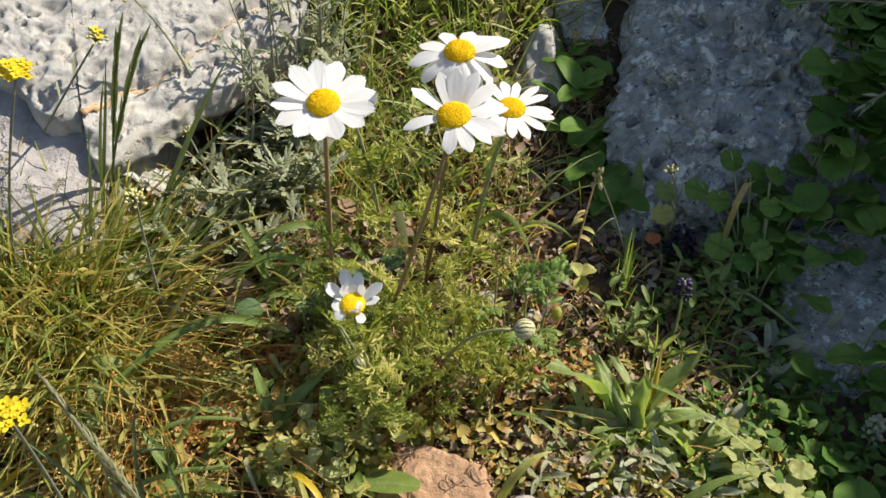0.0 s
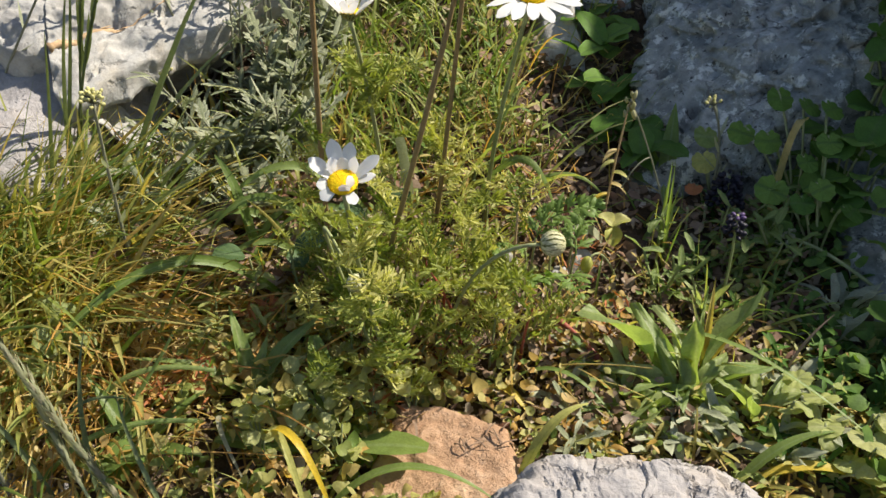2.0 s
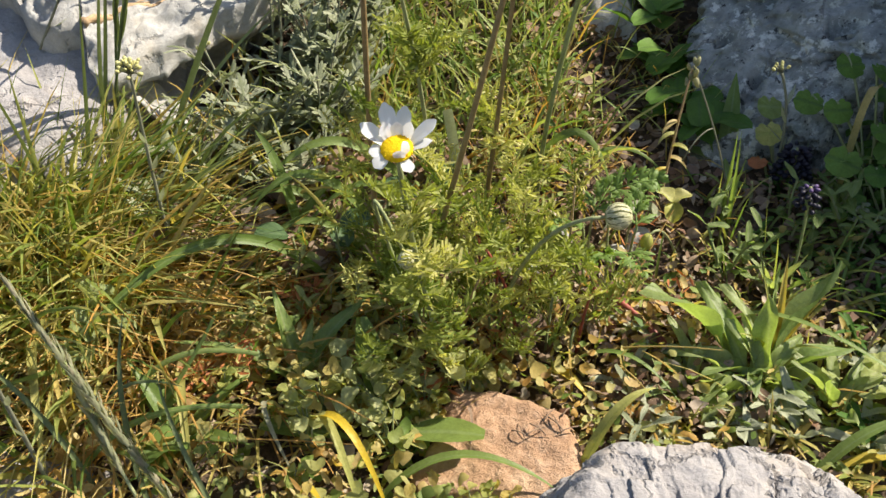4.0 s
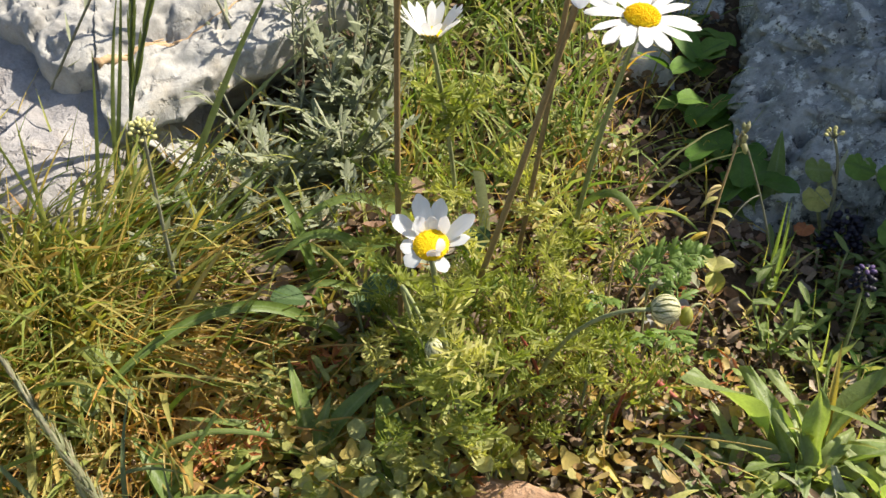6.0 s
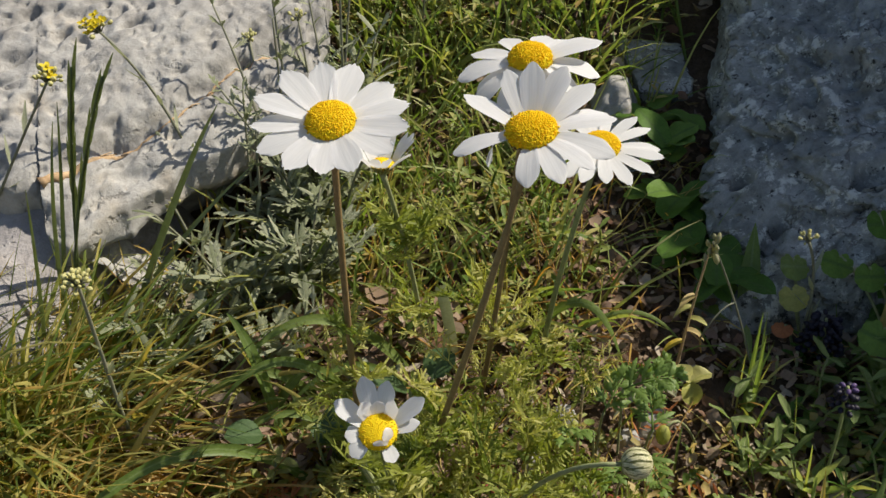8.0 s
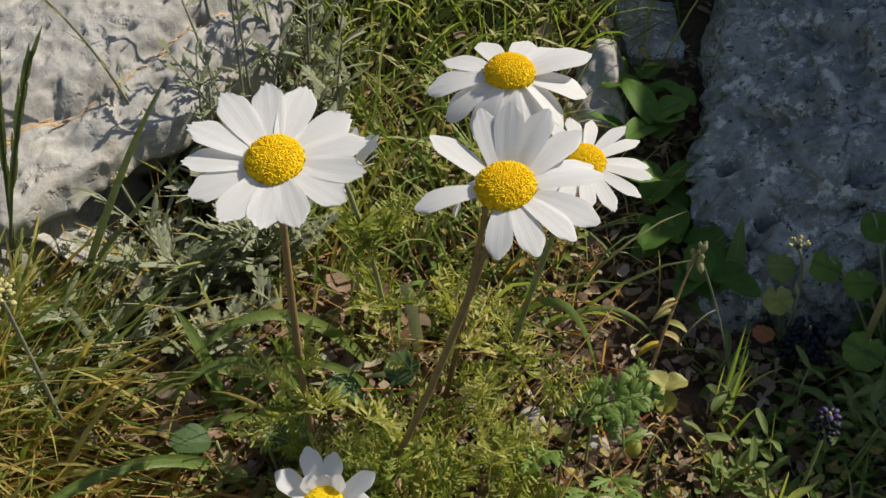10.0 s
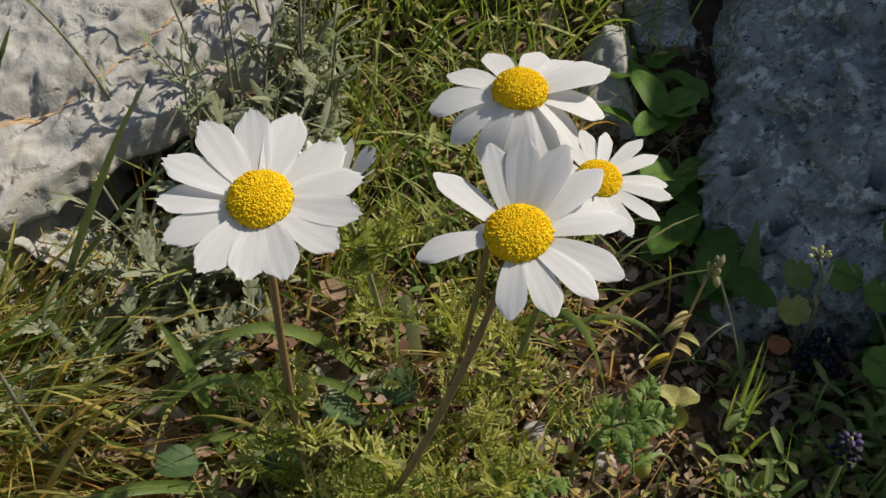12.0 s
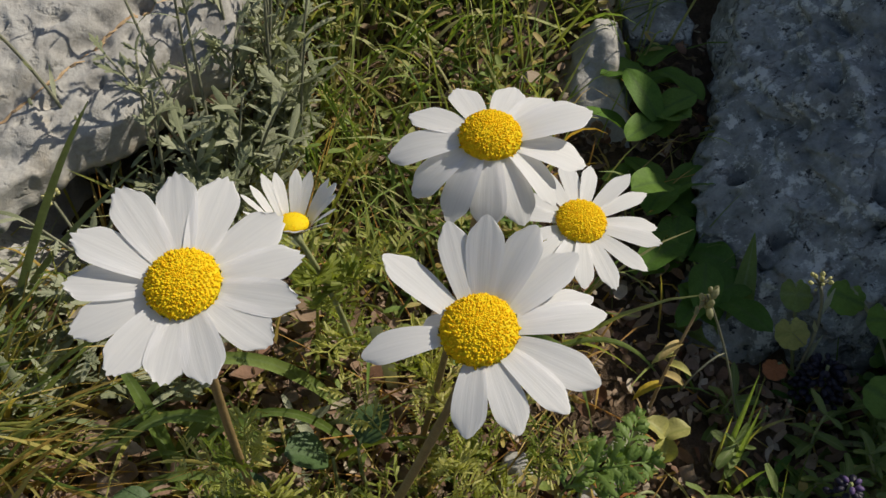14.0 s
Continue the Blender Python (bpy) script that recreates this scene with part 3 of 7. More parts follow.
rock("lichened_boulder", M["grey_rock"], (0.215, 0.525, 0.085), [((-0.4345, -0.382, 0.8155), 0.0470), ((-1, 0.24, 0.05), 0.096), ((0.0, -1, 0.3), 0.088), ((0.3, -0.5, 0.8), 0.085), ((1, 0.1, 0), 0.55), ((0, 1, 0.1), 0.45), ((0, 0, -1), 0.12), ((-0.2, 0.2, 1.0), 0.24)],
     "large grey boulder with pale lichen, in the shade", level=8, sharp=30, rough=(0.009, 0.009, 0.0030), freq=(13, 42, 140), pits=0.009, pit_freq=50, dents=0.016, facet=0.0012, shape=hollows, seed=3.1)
# Unseen shade caster, added out of view; its faces set the shade's edge.
rock("boulder", M["grey_rock"], (0.60, 0.62, 0.15), [((-1, -0.235, 0.0), 0.168), ((-0.68, -0.735, 0.0), 0.174), ((0, -1, 0), 0.45), ((1, 0, 0), 0.5), ((0, 1, 0), 0.40), ((0, 0, 1), 0.325), ((0, 0, -1), 0.3)],
     "unseen tall grey block added to cast shade on the leaves", level=6, sharp=30, rough=(0.016, 0.008, 0.003), freq=(7, 22, 70), seed=5.0)
# A second block added beyond the view, only to shade the lower right.
rock("boulder", M["grey_rock"], (0.87, 0.22, 0.15), [((-1, 0.05, 0.0), 0.295), ((0, -1, 0), 0.30), ((1, 0, 0), 0.3), ((0, 1, 0), 0.19), ((0, 0, 1), 0.325), ((0, 0, -1), 0.3)],
     "unseen grey block added to cast shade on the foot of the leafy bank", level=6, sharp=30, rough=(0.016, 0.008, 0.003), freq=(7, 22, 70), seed=8.0)
rock("limestone_rock", M["lime2"], (0.066, 0.173, 0.000), [((0.02, -0.12, 1), 0.034), ((0.05, 0.8, 0.6), 0.0655), ((-0.6, 0.6, 0.5), 0.071), ((-0.9, 0.1, 0.35), 0.066), ((0.65, 0.5, 0.5), 0.066), ((0.9, 0.1, 0.4), 0.060), ((0, -1, 0.3), 0.06), ((0, 0, -1), 0.03)],
     "pale broken limestone rock with dark hairline cracks", level=8, sharp=26, rough=(0.004, 0.0014, 0.0007), freq=(30, 95, 240), dents=0.003, facet=0.0030, seed=7.7)
rock("orange_stone", M["orange_rock"], (-0.004, 0.255, -0.004), [((-0.1, -0.2, 0.96), 0.018), ((0.3, 1, 0.3), 0.021), ((-0.9, 0.3, 0.3), 0.030), ((1, 0, 0.3), 0.031), ((-0.3, -0.9, 0.3), 0.030), ((0, 0, -1), 0.02)],
     "rough orange sandstone lump lying in the soil", level=6, sharp=14, rough=(0.002, 0.0016, 0.0008), freq=(45, 120, 260), seed=2.2)
rock("slab", M["grey_rock"], (0.255, 0.365, 0.012), [((-0.1, -0.3, 0.95), 0.026), ((-1, 0, 0.2), 0.06), ((0, -1, 0.2), 0.055), ((1, 0, 0), 0.14), ((0, 1, 0.1), 0.05), ((0, 0, -1), 0.04)],
     "flat grey stone slab in the shade under the leaves", level=6, rough=(0.004, 0.002, 0.001), seed=9.3)
rock("small_rock", M["lime2"], (-0.174, 0.228, -0.001), [((0.2, 0.1, 1), 0.018), ((1, 0.2, 0.1), 0.028), ((0, 1, 0.2), 0.02), ((-1, 0, 0), 0.05), ((0, -1, 0), 0.05), ((0, 0, -1), 0.02)],
     "small pale grey rock in the grass", level=5, rough=(0.003, 0.0015, 0.0008), freq=(40, 90, 200), seed=1.4)
rock("small_rock", M["lime"], (0.071, 0.564, 0.080), [((-0.3, -0.7, 0.6), 0.012), ((1, -0.2, 0.4), 0.011), ((-1, 0, 0.5), 0.012), ((0, 1, 0), 0.02), ((0.2, 0, 1), 0.018), ((0, 0, -1), 0.03)],
     "small pale rock standing in the grass", level=6, rough=(0.003, 0.002, 0.0008), freq=(40, 90, 200), dents=0.003, seed=4.4)
rock("small_slab", M["grey_rock"], (0.102, 0.600, 0.082), [((0.1, -0.35, 1), 0.007), ((1, 0, 0), 0.018), ((-1, -0.2, 0), 0.018), ((0, 1, 0), 0.03), ((0.1, -1, -0.3), 0.014), ((0, 0, -1), 0.030)],
     "flat grey stone between grass and boulder", level=6, sharp=18, rough=(0.003, 0.002, 0.0010), freq=(40, 90, 200), seed=6.4)

for px0, py0, r0 in ((0.025, 0.372, 0.0055), (0.064, 0.371, 0.005), (0.052, 0.362, 0.004), (0.012, 0.352, 0.004)):
    rock("pebble", M["lime"], (px0, py0, ground_z(px0, py0) + r0 * 0.5), [((0, 0, 1), r0), ((1, 0.2, 0.3), r0 * 1.1), ((-1, 0.4, 0.2), r0), ((0.2, -1, 0.3), r0 * 0.9), ((0, 1, 0.2), r0), ((0, 0, -1), r0)],
         "small pale pebble in the leaf litter", level=4, sharp=8, rough=(0.0006, 0.0004, 0.0002), freq=(150, 300, 600), seed=px0 * 90)

g = Geo()
pts = []
for i in range(50):
    x = -0.203 + 0.090 * i / 49
    y = crack_line(x) + U(-0.0012, 0.0012)
    pts.append(Vector((x, y, top_of(x, y) - 0.0004)))
g.tube(pts, [(0.0008 + U(0.0008, 0.0024)) * max(0.28, 1 - i / 40) for i in range(50)], 8)
for i in range(2, 44, 2):
    d = Vector((0.8, 0.6, 0.0)) + Vector((U(-0.3, 0.3), U(-0.3, 0.3), U(0, 0.25)))
    g.tube([pts[i], pts[i] + d * 0.003 + Vector((0, 0, 0.001)), pts[i] + d * U(0.004, 0.007) + Vector((0, 0, 0.0006))], [0.0004, 0.0004, 0.0002], 5)
tagged(part("root_strand", g, M["crack"]), "brown dry root strand lying in the crack of the boulder", "root")


# ---- daisies ----
def petal_geo(length, width, bend, notch, twist=0.0, cup=0.10):
    """A white ray: x outward, y across, z up; bend: degrees by which it curves up (down: minus) along its length."""
    g2, nu, nv = Geo(), 12, 12
    for i in range(nu + 1):
        u = 1 - (1 - i / nu) ** 1.3
        w = width * (0.34 + 0.66 * math.sin(math.pi * min(1.0, 0.08 + 0.62 * u)) ** 0.9) * (1 - 0.42 * max(0.0, (u - 0.70) / 0.30) ** 2.2)
        ang = radians(bend) * u
        for k in range(nv + 1):
            v = k / nv * 2 - 1
            ext = length * u * (1 - 0.10 * v * v * u ** 3 - notch * 0.036 * (1 - math.cos(3 * math.pi * v)) * 0.5 * u ** 9)
            px_ = ext * (math.sin(ang) / ang if abs(ang) > 1e-4 else 1.0)
            pz = ext * ((1 - math.cos(ang)) / ang if abs(ang) > 1e-4 else 0.0)
            ridge = width * 0.005 * math.cos(3 * math.pi * v) * (0.3 + 0.7 * u)
            y = v * w / 2
            z = pz + ridge + cup * abs(v) ** 2 * w * 0.35 * (1 - 0.5 * u) + twist * v * u * width * 0.4
            g2.v.append(Vector((px_, y, z)))
            g2.uv.append((k / nv, u))
    n = nv + 1
    for i in range(nu):
        for k in range(nv):
            g2.f.append((i * n + k, (i + 1) * n + k, (i + 1) * n + k + 1, i * n + k + 1))
    return g2


def disc_geo(r, hgt, count=1100):
    g2 = Geo()
    prof = [(r * math.cos(t), hgt * math.sin(t)) for t in [i * math.pi / 2 / 7 for i in range(8)]]
    g2.tube([Vector((0, 0, -r * 0.06)), *[Vector((0, 0, z)) for _, z in prof]], [r * 0.8, *[max(q, r * 0.03) for q, _ in prof]], 24)
    for i in range(count):
        s = math.sqrt((i + 0.5) / count)
        an = i * 2.39996 + U(-0.12, 0.12)
        s = min(1.0, s * U(0.97, 1.03))
        th = math.acos(min(1.0, s))
        nrm = Vector((s * math.cos(an), s * math.sin(an), math.sin(th) * 0.9 + 0.12)).normalized()
        p = Vector((r * s * math.cos(an), r * s * math.sin(an), hgt * math.sin(th)))
        rr = r * 0.034 * U(0.75, 1.3) * (0.85 + 0.3 * s)
        g2.bead(p + nrm * rr * U(-0.8, 0.5), rr, nrm, 1.3, 5, 3)
    return g2


def daisy(base, mid, head, normal, spin, rays, disc_r, label, dome=0.62, stem_r=0.0010, stem_mat="stem_brown", hairy=True, florets=1100, root=0.78):
    """rays: (degrees round the disc, length, width, rise in degrees, bend in degrees, notch)."""
    thing = empty("daisy", Matrix.Translation(base), label, "flower", "daisies on one patch")
    inv = Matrix.Translation(-base)
    nrm = Vector(normal).normalized()
    g2 = Geo()
    neck = head - nrm * disc_r * 0.55
    pts = bez(base, mid, neck, 14)
    g2.tube([inv @ p for p in pts], [stem_r * (1.25 - 0.35 * i / 14) * (1.0 if i < 14 else 1.5) for i in range(15)], 8)
    part("stem", g2, M[stem_mat], thing, "ribbed hairy stem" if hairy else "")
    turn = frame_of(nrm, Vector((math.cos(radians(spin)), 0.0, 0.0)) if abs(nrm.x) < 0.9 else Vector((0, 1, 0)))
    hm = inv @ Matrix.Translation(head) @ turn.to_4x4()
    d = part("disc", disc_geo(disc_r, disc_r * dome, florets), M["disc"], thing, "domed golden-yellow disc of tiny florets", at=hm)
    g2 = Geo()
    for ring, (rr, zz, n) in enumerate(((0.95, -0.12, 16), (0.8, -0.35, 13), (0.5, -0.55, 10))):
        for k in range(n):
            an = 2 * math.pi * (k + 0.5 * ring) / n
            o = Vector((math.cos(an), math.sin(an), 0))
            s = Vector((-math.sin(an), math.cos(an), 0))
            rr = rr * (1.0 + 0.5 * (root - 0.78)) if k == 0 else rr
            p0 = o * disc_r * (rr - 0.42) + Vector((0, 0, disc_r * (zz - 0.25)))
            p2 = o * disc_r * (rr + 0.08) + Vector((0, 0, disc_r * (zz + 0.22)))
            g2.strip(bez(p0, (p0 + p2) / 2 + o * disc_r * 0.1, p2, 4), [disc_r * q for q in (0.2, 0.3, 0.3, 0.22, 0.06)], s)
    part("calyx", g2, M["bract"], thing, "green scaly cup under the head", at=hm)
    for an, ln, wd, rise, bend, notch in rays:
        m = hm @ Matrix.Rotation(radians(an), 4, "Z") @ Matrix.Translation((disc_r * root, 0, U(-0.0005, 0.0002))) @ Matrix.Rotation(radians(-rise), 4, "Y") @ Matrix.Rotation(radians(U(-7, 7)), 4, "X")
        part("petal", petal_geo(ln, wd, bend, notch, U(-0.25, 0.25)), M["petal"], thing, at=m)
    return thing


def ring_rays(n, ln, wd, rise, bend, start=0.0, jit=5.0):
    return [(start + 360 * k / n + U(-jit, jit), ln * U(0.93, 1.06), wd * U(0.9, 1.1), rise + U(-5, 5), bend + U(-8, 8), U(0.3, 1.3)) for k in range(n)]


daisy_rays_a = [(a2, ln - 0.0049, wd * 0.00132, U(2, 8), U(-12, -3), nt2) for a2, ln, wd, nt2 in (
    (102, 0.0216, 5.6, 1.2), (129, 0.0222, 5.6, 1.2), (157, 0.0220, 5.4, 1.4), (180, 0.0206, 5.6, 1.2), (207, 0.0198, 5.2, 1.0), (240, 0.0190, 5.4, 1.2), (267, 0.0178, 5.4, 1.3),
    (292, 0.0188, 5.6, 1.3), (328, 0.0188, 5.6, 0.9), (351, 0.0202, 5.0, 1.3), (16, 0.0206, 5.0, 1.4), (42, 0.0204, 5.8, 1.2), (77, 0.0213, 6.0, 1.2))]
heads = {}
heads["a"] = daisy(on_ground(-0.058, 0.345, -0.004), Vector((-0.052, 0.305, 0.11)), Vector((-0.045, 0.289, 0.205)), (0.02, -0.35, 0.93), 0, daisy_rays_a, 0.0063,
                   "white daisy, fully open, golden disc, tall brown stem", hairy=True)
rays_b = [(a2, ln * 0.00108, wd * 0.00114, ri, be, 0.15) for a2, ln, wd, ri, be in (
    (140, 14.6, 5.2, 20, -12), (106, 13.4, 4.8, 36, -10), (84, 13.6, 5.6, 40, -8), (58, 13.8, 5.6, 34, -12), (36, 14.5, 5.2, 20, -16), (8, 14.6, 5.0, 8, -24),
    (335, 14.6, 5.4, 4, -26), (316, 13.2, 4.6, 4, -26), (290, 12.0, 5.0, 4, -30), (262, 11.6, 5.0, 4, -28), (188, 13.5, 5.2, 6, -26), (160, 14.5, 4.6, -30, -60), (20, 14, 4.8, 4, -24))]
heads["b"] = daisy(on_ground(-0.042, 0.338, -0.004), Vector((-0.020, 0.290, 0.10)), Vector((0.004, 0.280, 0.205)), (-0.10, -0.21, 0.97), 0, rays_b, 0.0063,
                   "white daisy with golden disc and drooping petals, tall stem")
rays_c = [(a2, ln * 0.00108, wd * 0.00142, ri, be, 0.5) for a2, ln, wd, ri, be in (
    (18, 16.5, 7.8, 18, -22), (350, 15.0, 5.6, 2, -34), (325, 14.5, 5.4, -16, -40), (296, 14.5, 5.2, -22, -40), (268, 14.5, 5.4, -24, -40), (240, 15.0, 5.2, -20, -36), (210, 14.5, 5.2, -12, -36),
    (182, 16.0, 6.0, -4, -26), (150, 14.0, 5.4, 2, -20), (112, 13.0, 5.0, 4, -18), (72, 13.0, 5.0, 4, -18), (45, 13.5, 5.2, 8, -20))]
heads["c"] = daisy(on_ground(-0.012, 0.382, -0.004), Vector((-0.002, 0.345, 0.11)), Vector((0.007, 0.337, 0.201)), (0.0, -0.12, 0.99), 0, rays_c, 0.0066,
                   "white daisy with reflexed petals and a high golden disc", dome=0.75)
heads["d"] = daisy(on_ground(0.016, 0.395, -0.004), Vector((0.014, 0.362, 0.09)), Vector((0.0315, 0.352, 0.1650)), (0.10, -0.22, 0.96), 0, ring_rays(15, 0.0160, 0.0047, 6, -14, 6), 0.0063,
                   "white daisy with narrow petals beside its neighbours", stem_mat="stem_green")
heads["f"] = daisy(on_ground(-0.036, 0.415, -0.004), Vector((-0.036, 0.385, 0.10)), Vector((-0.042, 0.3585, 0.1568)), (0.05, 0.20, 0.97), 0, [(24 * k + U(-4, 4), 0.0125 * U(0.93, 1.06), 0.0034, 60 - 26 * max(0.0, -math.sin(radians(24 * k))), -10, 0.4) for k in range(15)], 0.0042,
                   "half-open white daisy with raised petals on a green stem", stem_mat="stem_green", stem_r=0.0009, florets=140, root=1.06)
rays_e = [(a2, ln * 0.00104, wd * 0.00132, ri, be, 0.0) for a2, ln, wd, ri, be in (
    (148, 9.4, 4.0, 30, -8), (108, 11.0, 3.8, 44, -4), (126, 6.4, 3.2, 62, 6), (92, 5.6, 2.8, 66, 6), (76, 9.6, 3.6, 46, -4), (54, 6.2, 2.8, 56, 4), (30, 10.4, 3.4, 32, -8), (8, 6.8, 3.0, 20, -6), (186, 4.4, 3.4, 14, -20), (222, 5.0, 3.6, 2, -24),
    (282, 4.4, 2.8, 70, 40), (320, 5.4, 2.6, 74, 60), (300, 4.6, 3.0, -4, -20))]
heads["e"] = daisy(on_ground(-0.022, 0.288, -0.004), Vector((-0.034, 0.262, 0.08)), Vector((-0.035, 0.248, 0.14)), (0.0, -0.42, 0.90), 0, rays_e, 0.0049,
                   "small daisy with a few short crumpled white petals", dome=0.42, stem_mat="stem_green", stem_r=0.0009, florets=300)


def daisy_bud(base, mid, head, axis, r, label, stem_r=0.001):
    thing = empty("daisy_bud", Matrix.Translation(base), label, "flower bud", "daisies on one patch")
    inv = Matrix.Translation(-base)
    g2 = Geo()
    g2.tube([inv @ p for p in bez(base, mid, head - axis * r, 12)], [stem_r * (1.1 - 0.2 * i / 12) for i in range(13)], 7)
    part("stem", g2, M["stem_green"], thing)
    hm = inv @ Matrix.Translation(head) @ frame_of(axis, Vector((0.2, 0.9, 0.3))).to_4x4()
    g2 = Geo()
    g2.bead(Vector((0, 0, 0)), r * 0.93, Vector((0, 0, 1)), 0.95, 14, 8)
    core = part("core", g2, M["green_bud"], thing, at=hm)
    for ring in range(5):
        n = (9, 13, 15, 13, 8)[ring]
        for k in range(n):
            an = 2 * math.pi * (k + 0.5 * (ring % 2)) / n
            o, s = Vector((math.cos(an), math.sin(an), 0)), Vector((-math.sin(an), math.cos(an), 0))
            sp = []
            for j in range(5):
                th = math.pi * (0.16 + 0.15 * ring) + 0.11 * math.pi * (j - 1)
                sp.append((o * math.sin(th) + Vector((0, 0, -math.cos(th)))) * r * (1.0 + 0.05 * j / 4))
            g2 = Geo()
            g2.strip(sp, [r * q for q in (0.26, 0.40, 0.34, 0.20, 0.03)], s, -0.25)
            part("bract", g2, M["budbract"], core, "cream bract with a dark-green edge")
    return thing


daisy_bud(on_ground(-0.006, 0.318, -0.004), Vector((0.002, 0.284, 0.092)), Vector((0.0365, 0.278, 0.096)), Vector((1.0, 0.02, 0.05)).normalized(), 0.0046, "closed striped daisy bud nodding sideways on a pale stem", 0.0008)
daisy_bud(on_ground(-0.030, 0.300, -0.004), Vector((-0.060, 0.272, 0.150)), Vector((-0.0365, 0.268, 0.086)), Vector((0.40, -0.2, -0.9)).normalized(), 0.0034, "small green daisy bud hanging on a bent stalk", 0.0007)


# ---- feathery foliage of the daisies ----
def frond_geo(length, pairs, seed):
    """A twice-divided leaf with blunt finger-like lobes that stand in all directions."""
    r2 = random.Random(seed)
    g2 = Geo()
    n = pairs + 2
    spine = bez(Vector((0, 0, 0)), Vector((length * 0.45, 0, length * 0.22)), Vector((length, 0, length * 0.06)), n)
    g2.tube(spine, [0.00045 * (1 - 0.5 * i / n) for i in range(n + 1)], 4, False)
    for i in range(2, n + 1):
        u = i / n
        pl = length * (0.34 - 0.16 * u) + 0.0015
        tan = (spine[i] - spine[i - 1]).normalized()
        for sd in (-1, 1):
            d = (tan * r2.uniform(0.5, 1.0) + Vector((0, sd, 0)) * r2.uniform(0.6, 1.0) + Vector((0, 0, r2.uniform(-0.35, 0.7)))).normalized()
            side = Vector((r2.uniform(-1, 1), r2.uniform(-1, 1), r2.uniform(-1, 1)))
            tip = spine[i] + d * pl
            g2.strip([spine[i], (spine[i] + tip) / 2, tip], [0.0006, 0.0011, 0.0010], side)
            for j in range(3):
                q = spine[i] + d * pl * (0.3 + 0.27 * j)
                for s3 in (-1, 1):
                    e2 = (d * 0.9 + tan * s3 * 0.75 + Vector((0, 0, r2.uniform(-0.15, 0.5)))).normalized()
                    ll = 0.0048 * r2.uniform(0.7, 1.25)
                    side = Vector((r2.uniform(-1, 1), r2.uniform(-1, 1), r2.uniform(-1, 1)))
                    g2.strip([q, q + e2 * ll * 0.6, q + e2 * ll], [0.0006, 0.00105, 0.0009], side)
    return g2


frond_meshes = [frond_geo(U(0.022, 0.032), rng.randint(4, 6), 40 + i).mesh("leaf", M["frond"]) for i in range(8)]


def put_frond(parent, at, az, pitch, scale=1.0):
    m = Matrix.Translation(at - parent.matrix_basis.translation) @ Euler((radians(U(-25, 25)), radians(-pitch), radians(az)), "XYZ").to_matrix().to_4x4() @ Matrix.Scale(scale, 4)
    part("leaf", rng.choice(frond_meshes), None, parent, at=m)


for key, base, mid, top, n, reach in (("a", (-0.058, 0.345), (-0.052, 0.305, 0.11), (-0.046, 0.290, 0.20), 17, 0.62), ("b", (-0.042, 0.338), (-0.020, 0.290, 0.10), (0.004, 0.281, 0.20), 18, 0.42),
                                      ("c", (-0.012, 0.382), (-0.002, 0.345, 0.11), (0.007, 0.337, 0.195), 9, 0.5), ("d", (0.016, 0.395), (0.014, 0.362, 0.09), (0.030, 0.352, 0.16), 4, 0.5),
                                      ("f", (-0.036, 0.415), (-0.036, 0.385, 0.10), (-0.042, 0.359, 0.152), 12, 0.7), ("e", (-0.022, 0.288), (-0.034, 0.262, 0.08), (-0.035, 0.25, 0.134), 20, 0.85)):
    pts = bez(on_ground(*base), Vector(mid), Vector(top), 20)
    for k in range(n):
        i = rng.randint(1, int(20 * reach))
        put_frond(heads[key], pts[i], U(-160, -20) if key == "e" else U(0, 360), U(10, 65), U(0.55, 1.0))
# their reddish branches
for k in range(12):
    foot = on_ground(U(-0.050, 0.030), U(0.285, 0.335), -0.003)
    stem_top = foot + Vector((U(-0.016, 0.016), U(-0.022, 0.004), U(0.035, 0.070)))
    g = Geo()
    pts = bez(foot, foot.lerp(stem_top, 0.5) + Vector((U(-0.006, 0.006), 0.006, 0)), stem_top, 8)
    g.tube([p - foot for p in pts], [0.0009 * (1 - 0.06 * i) for i in range(9)], 6)
    branch = tagged(part("daisy_branch", g, M["red_stem"] if k % 2 else M["dry_stem"], at=Matrix.Translation(foot)), "reddish-brown daisy branch with feathery leaf tips", "stem", "daisy branches")
    for i in (5, 7, 8):
        put_frond(branch, pts[i], U(0, 360), U(15, 70), U(0.5, 0.8))
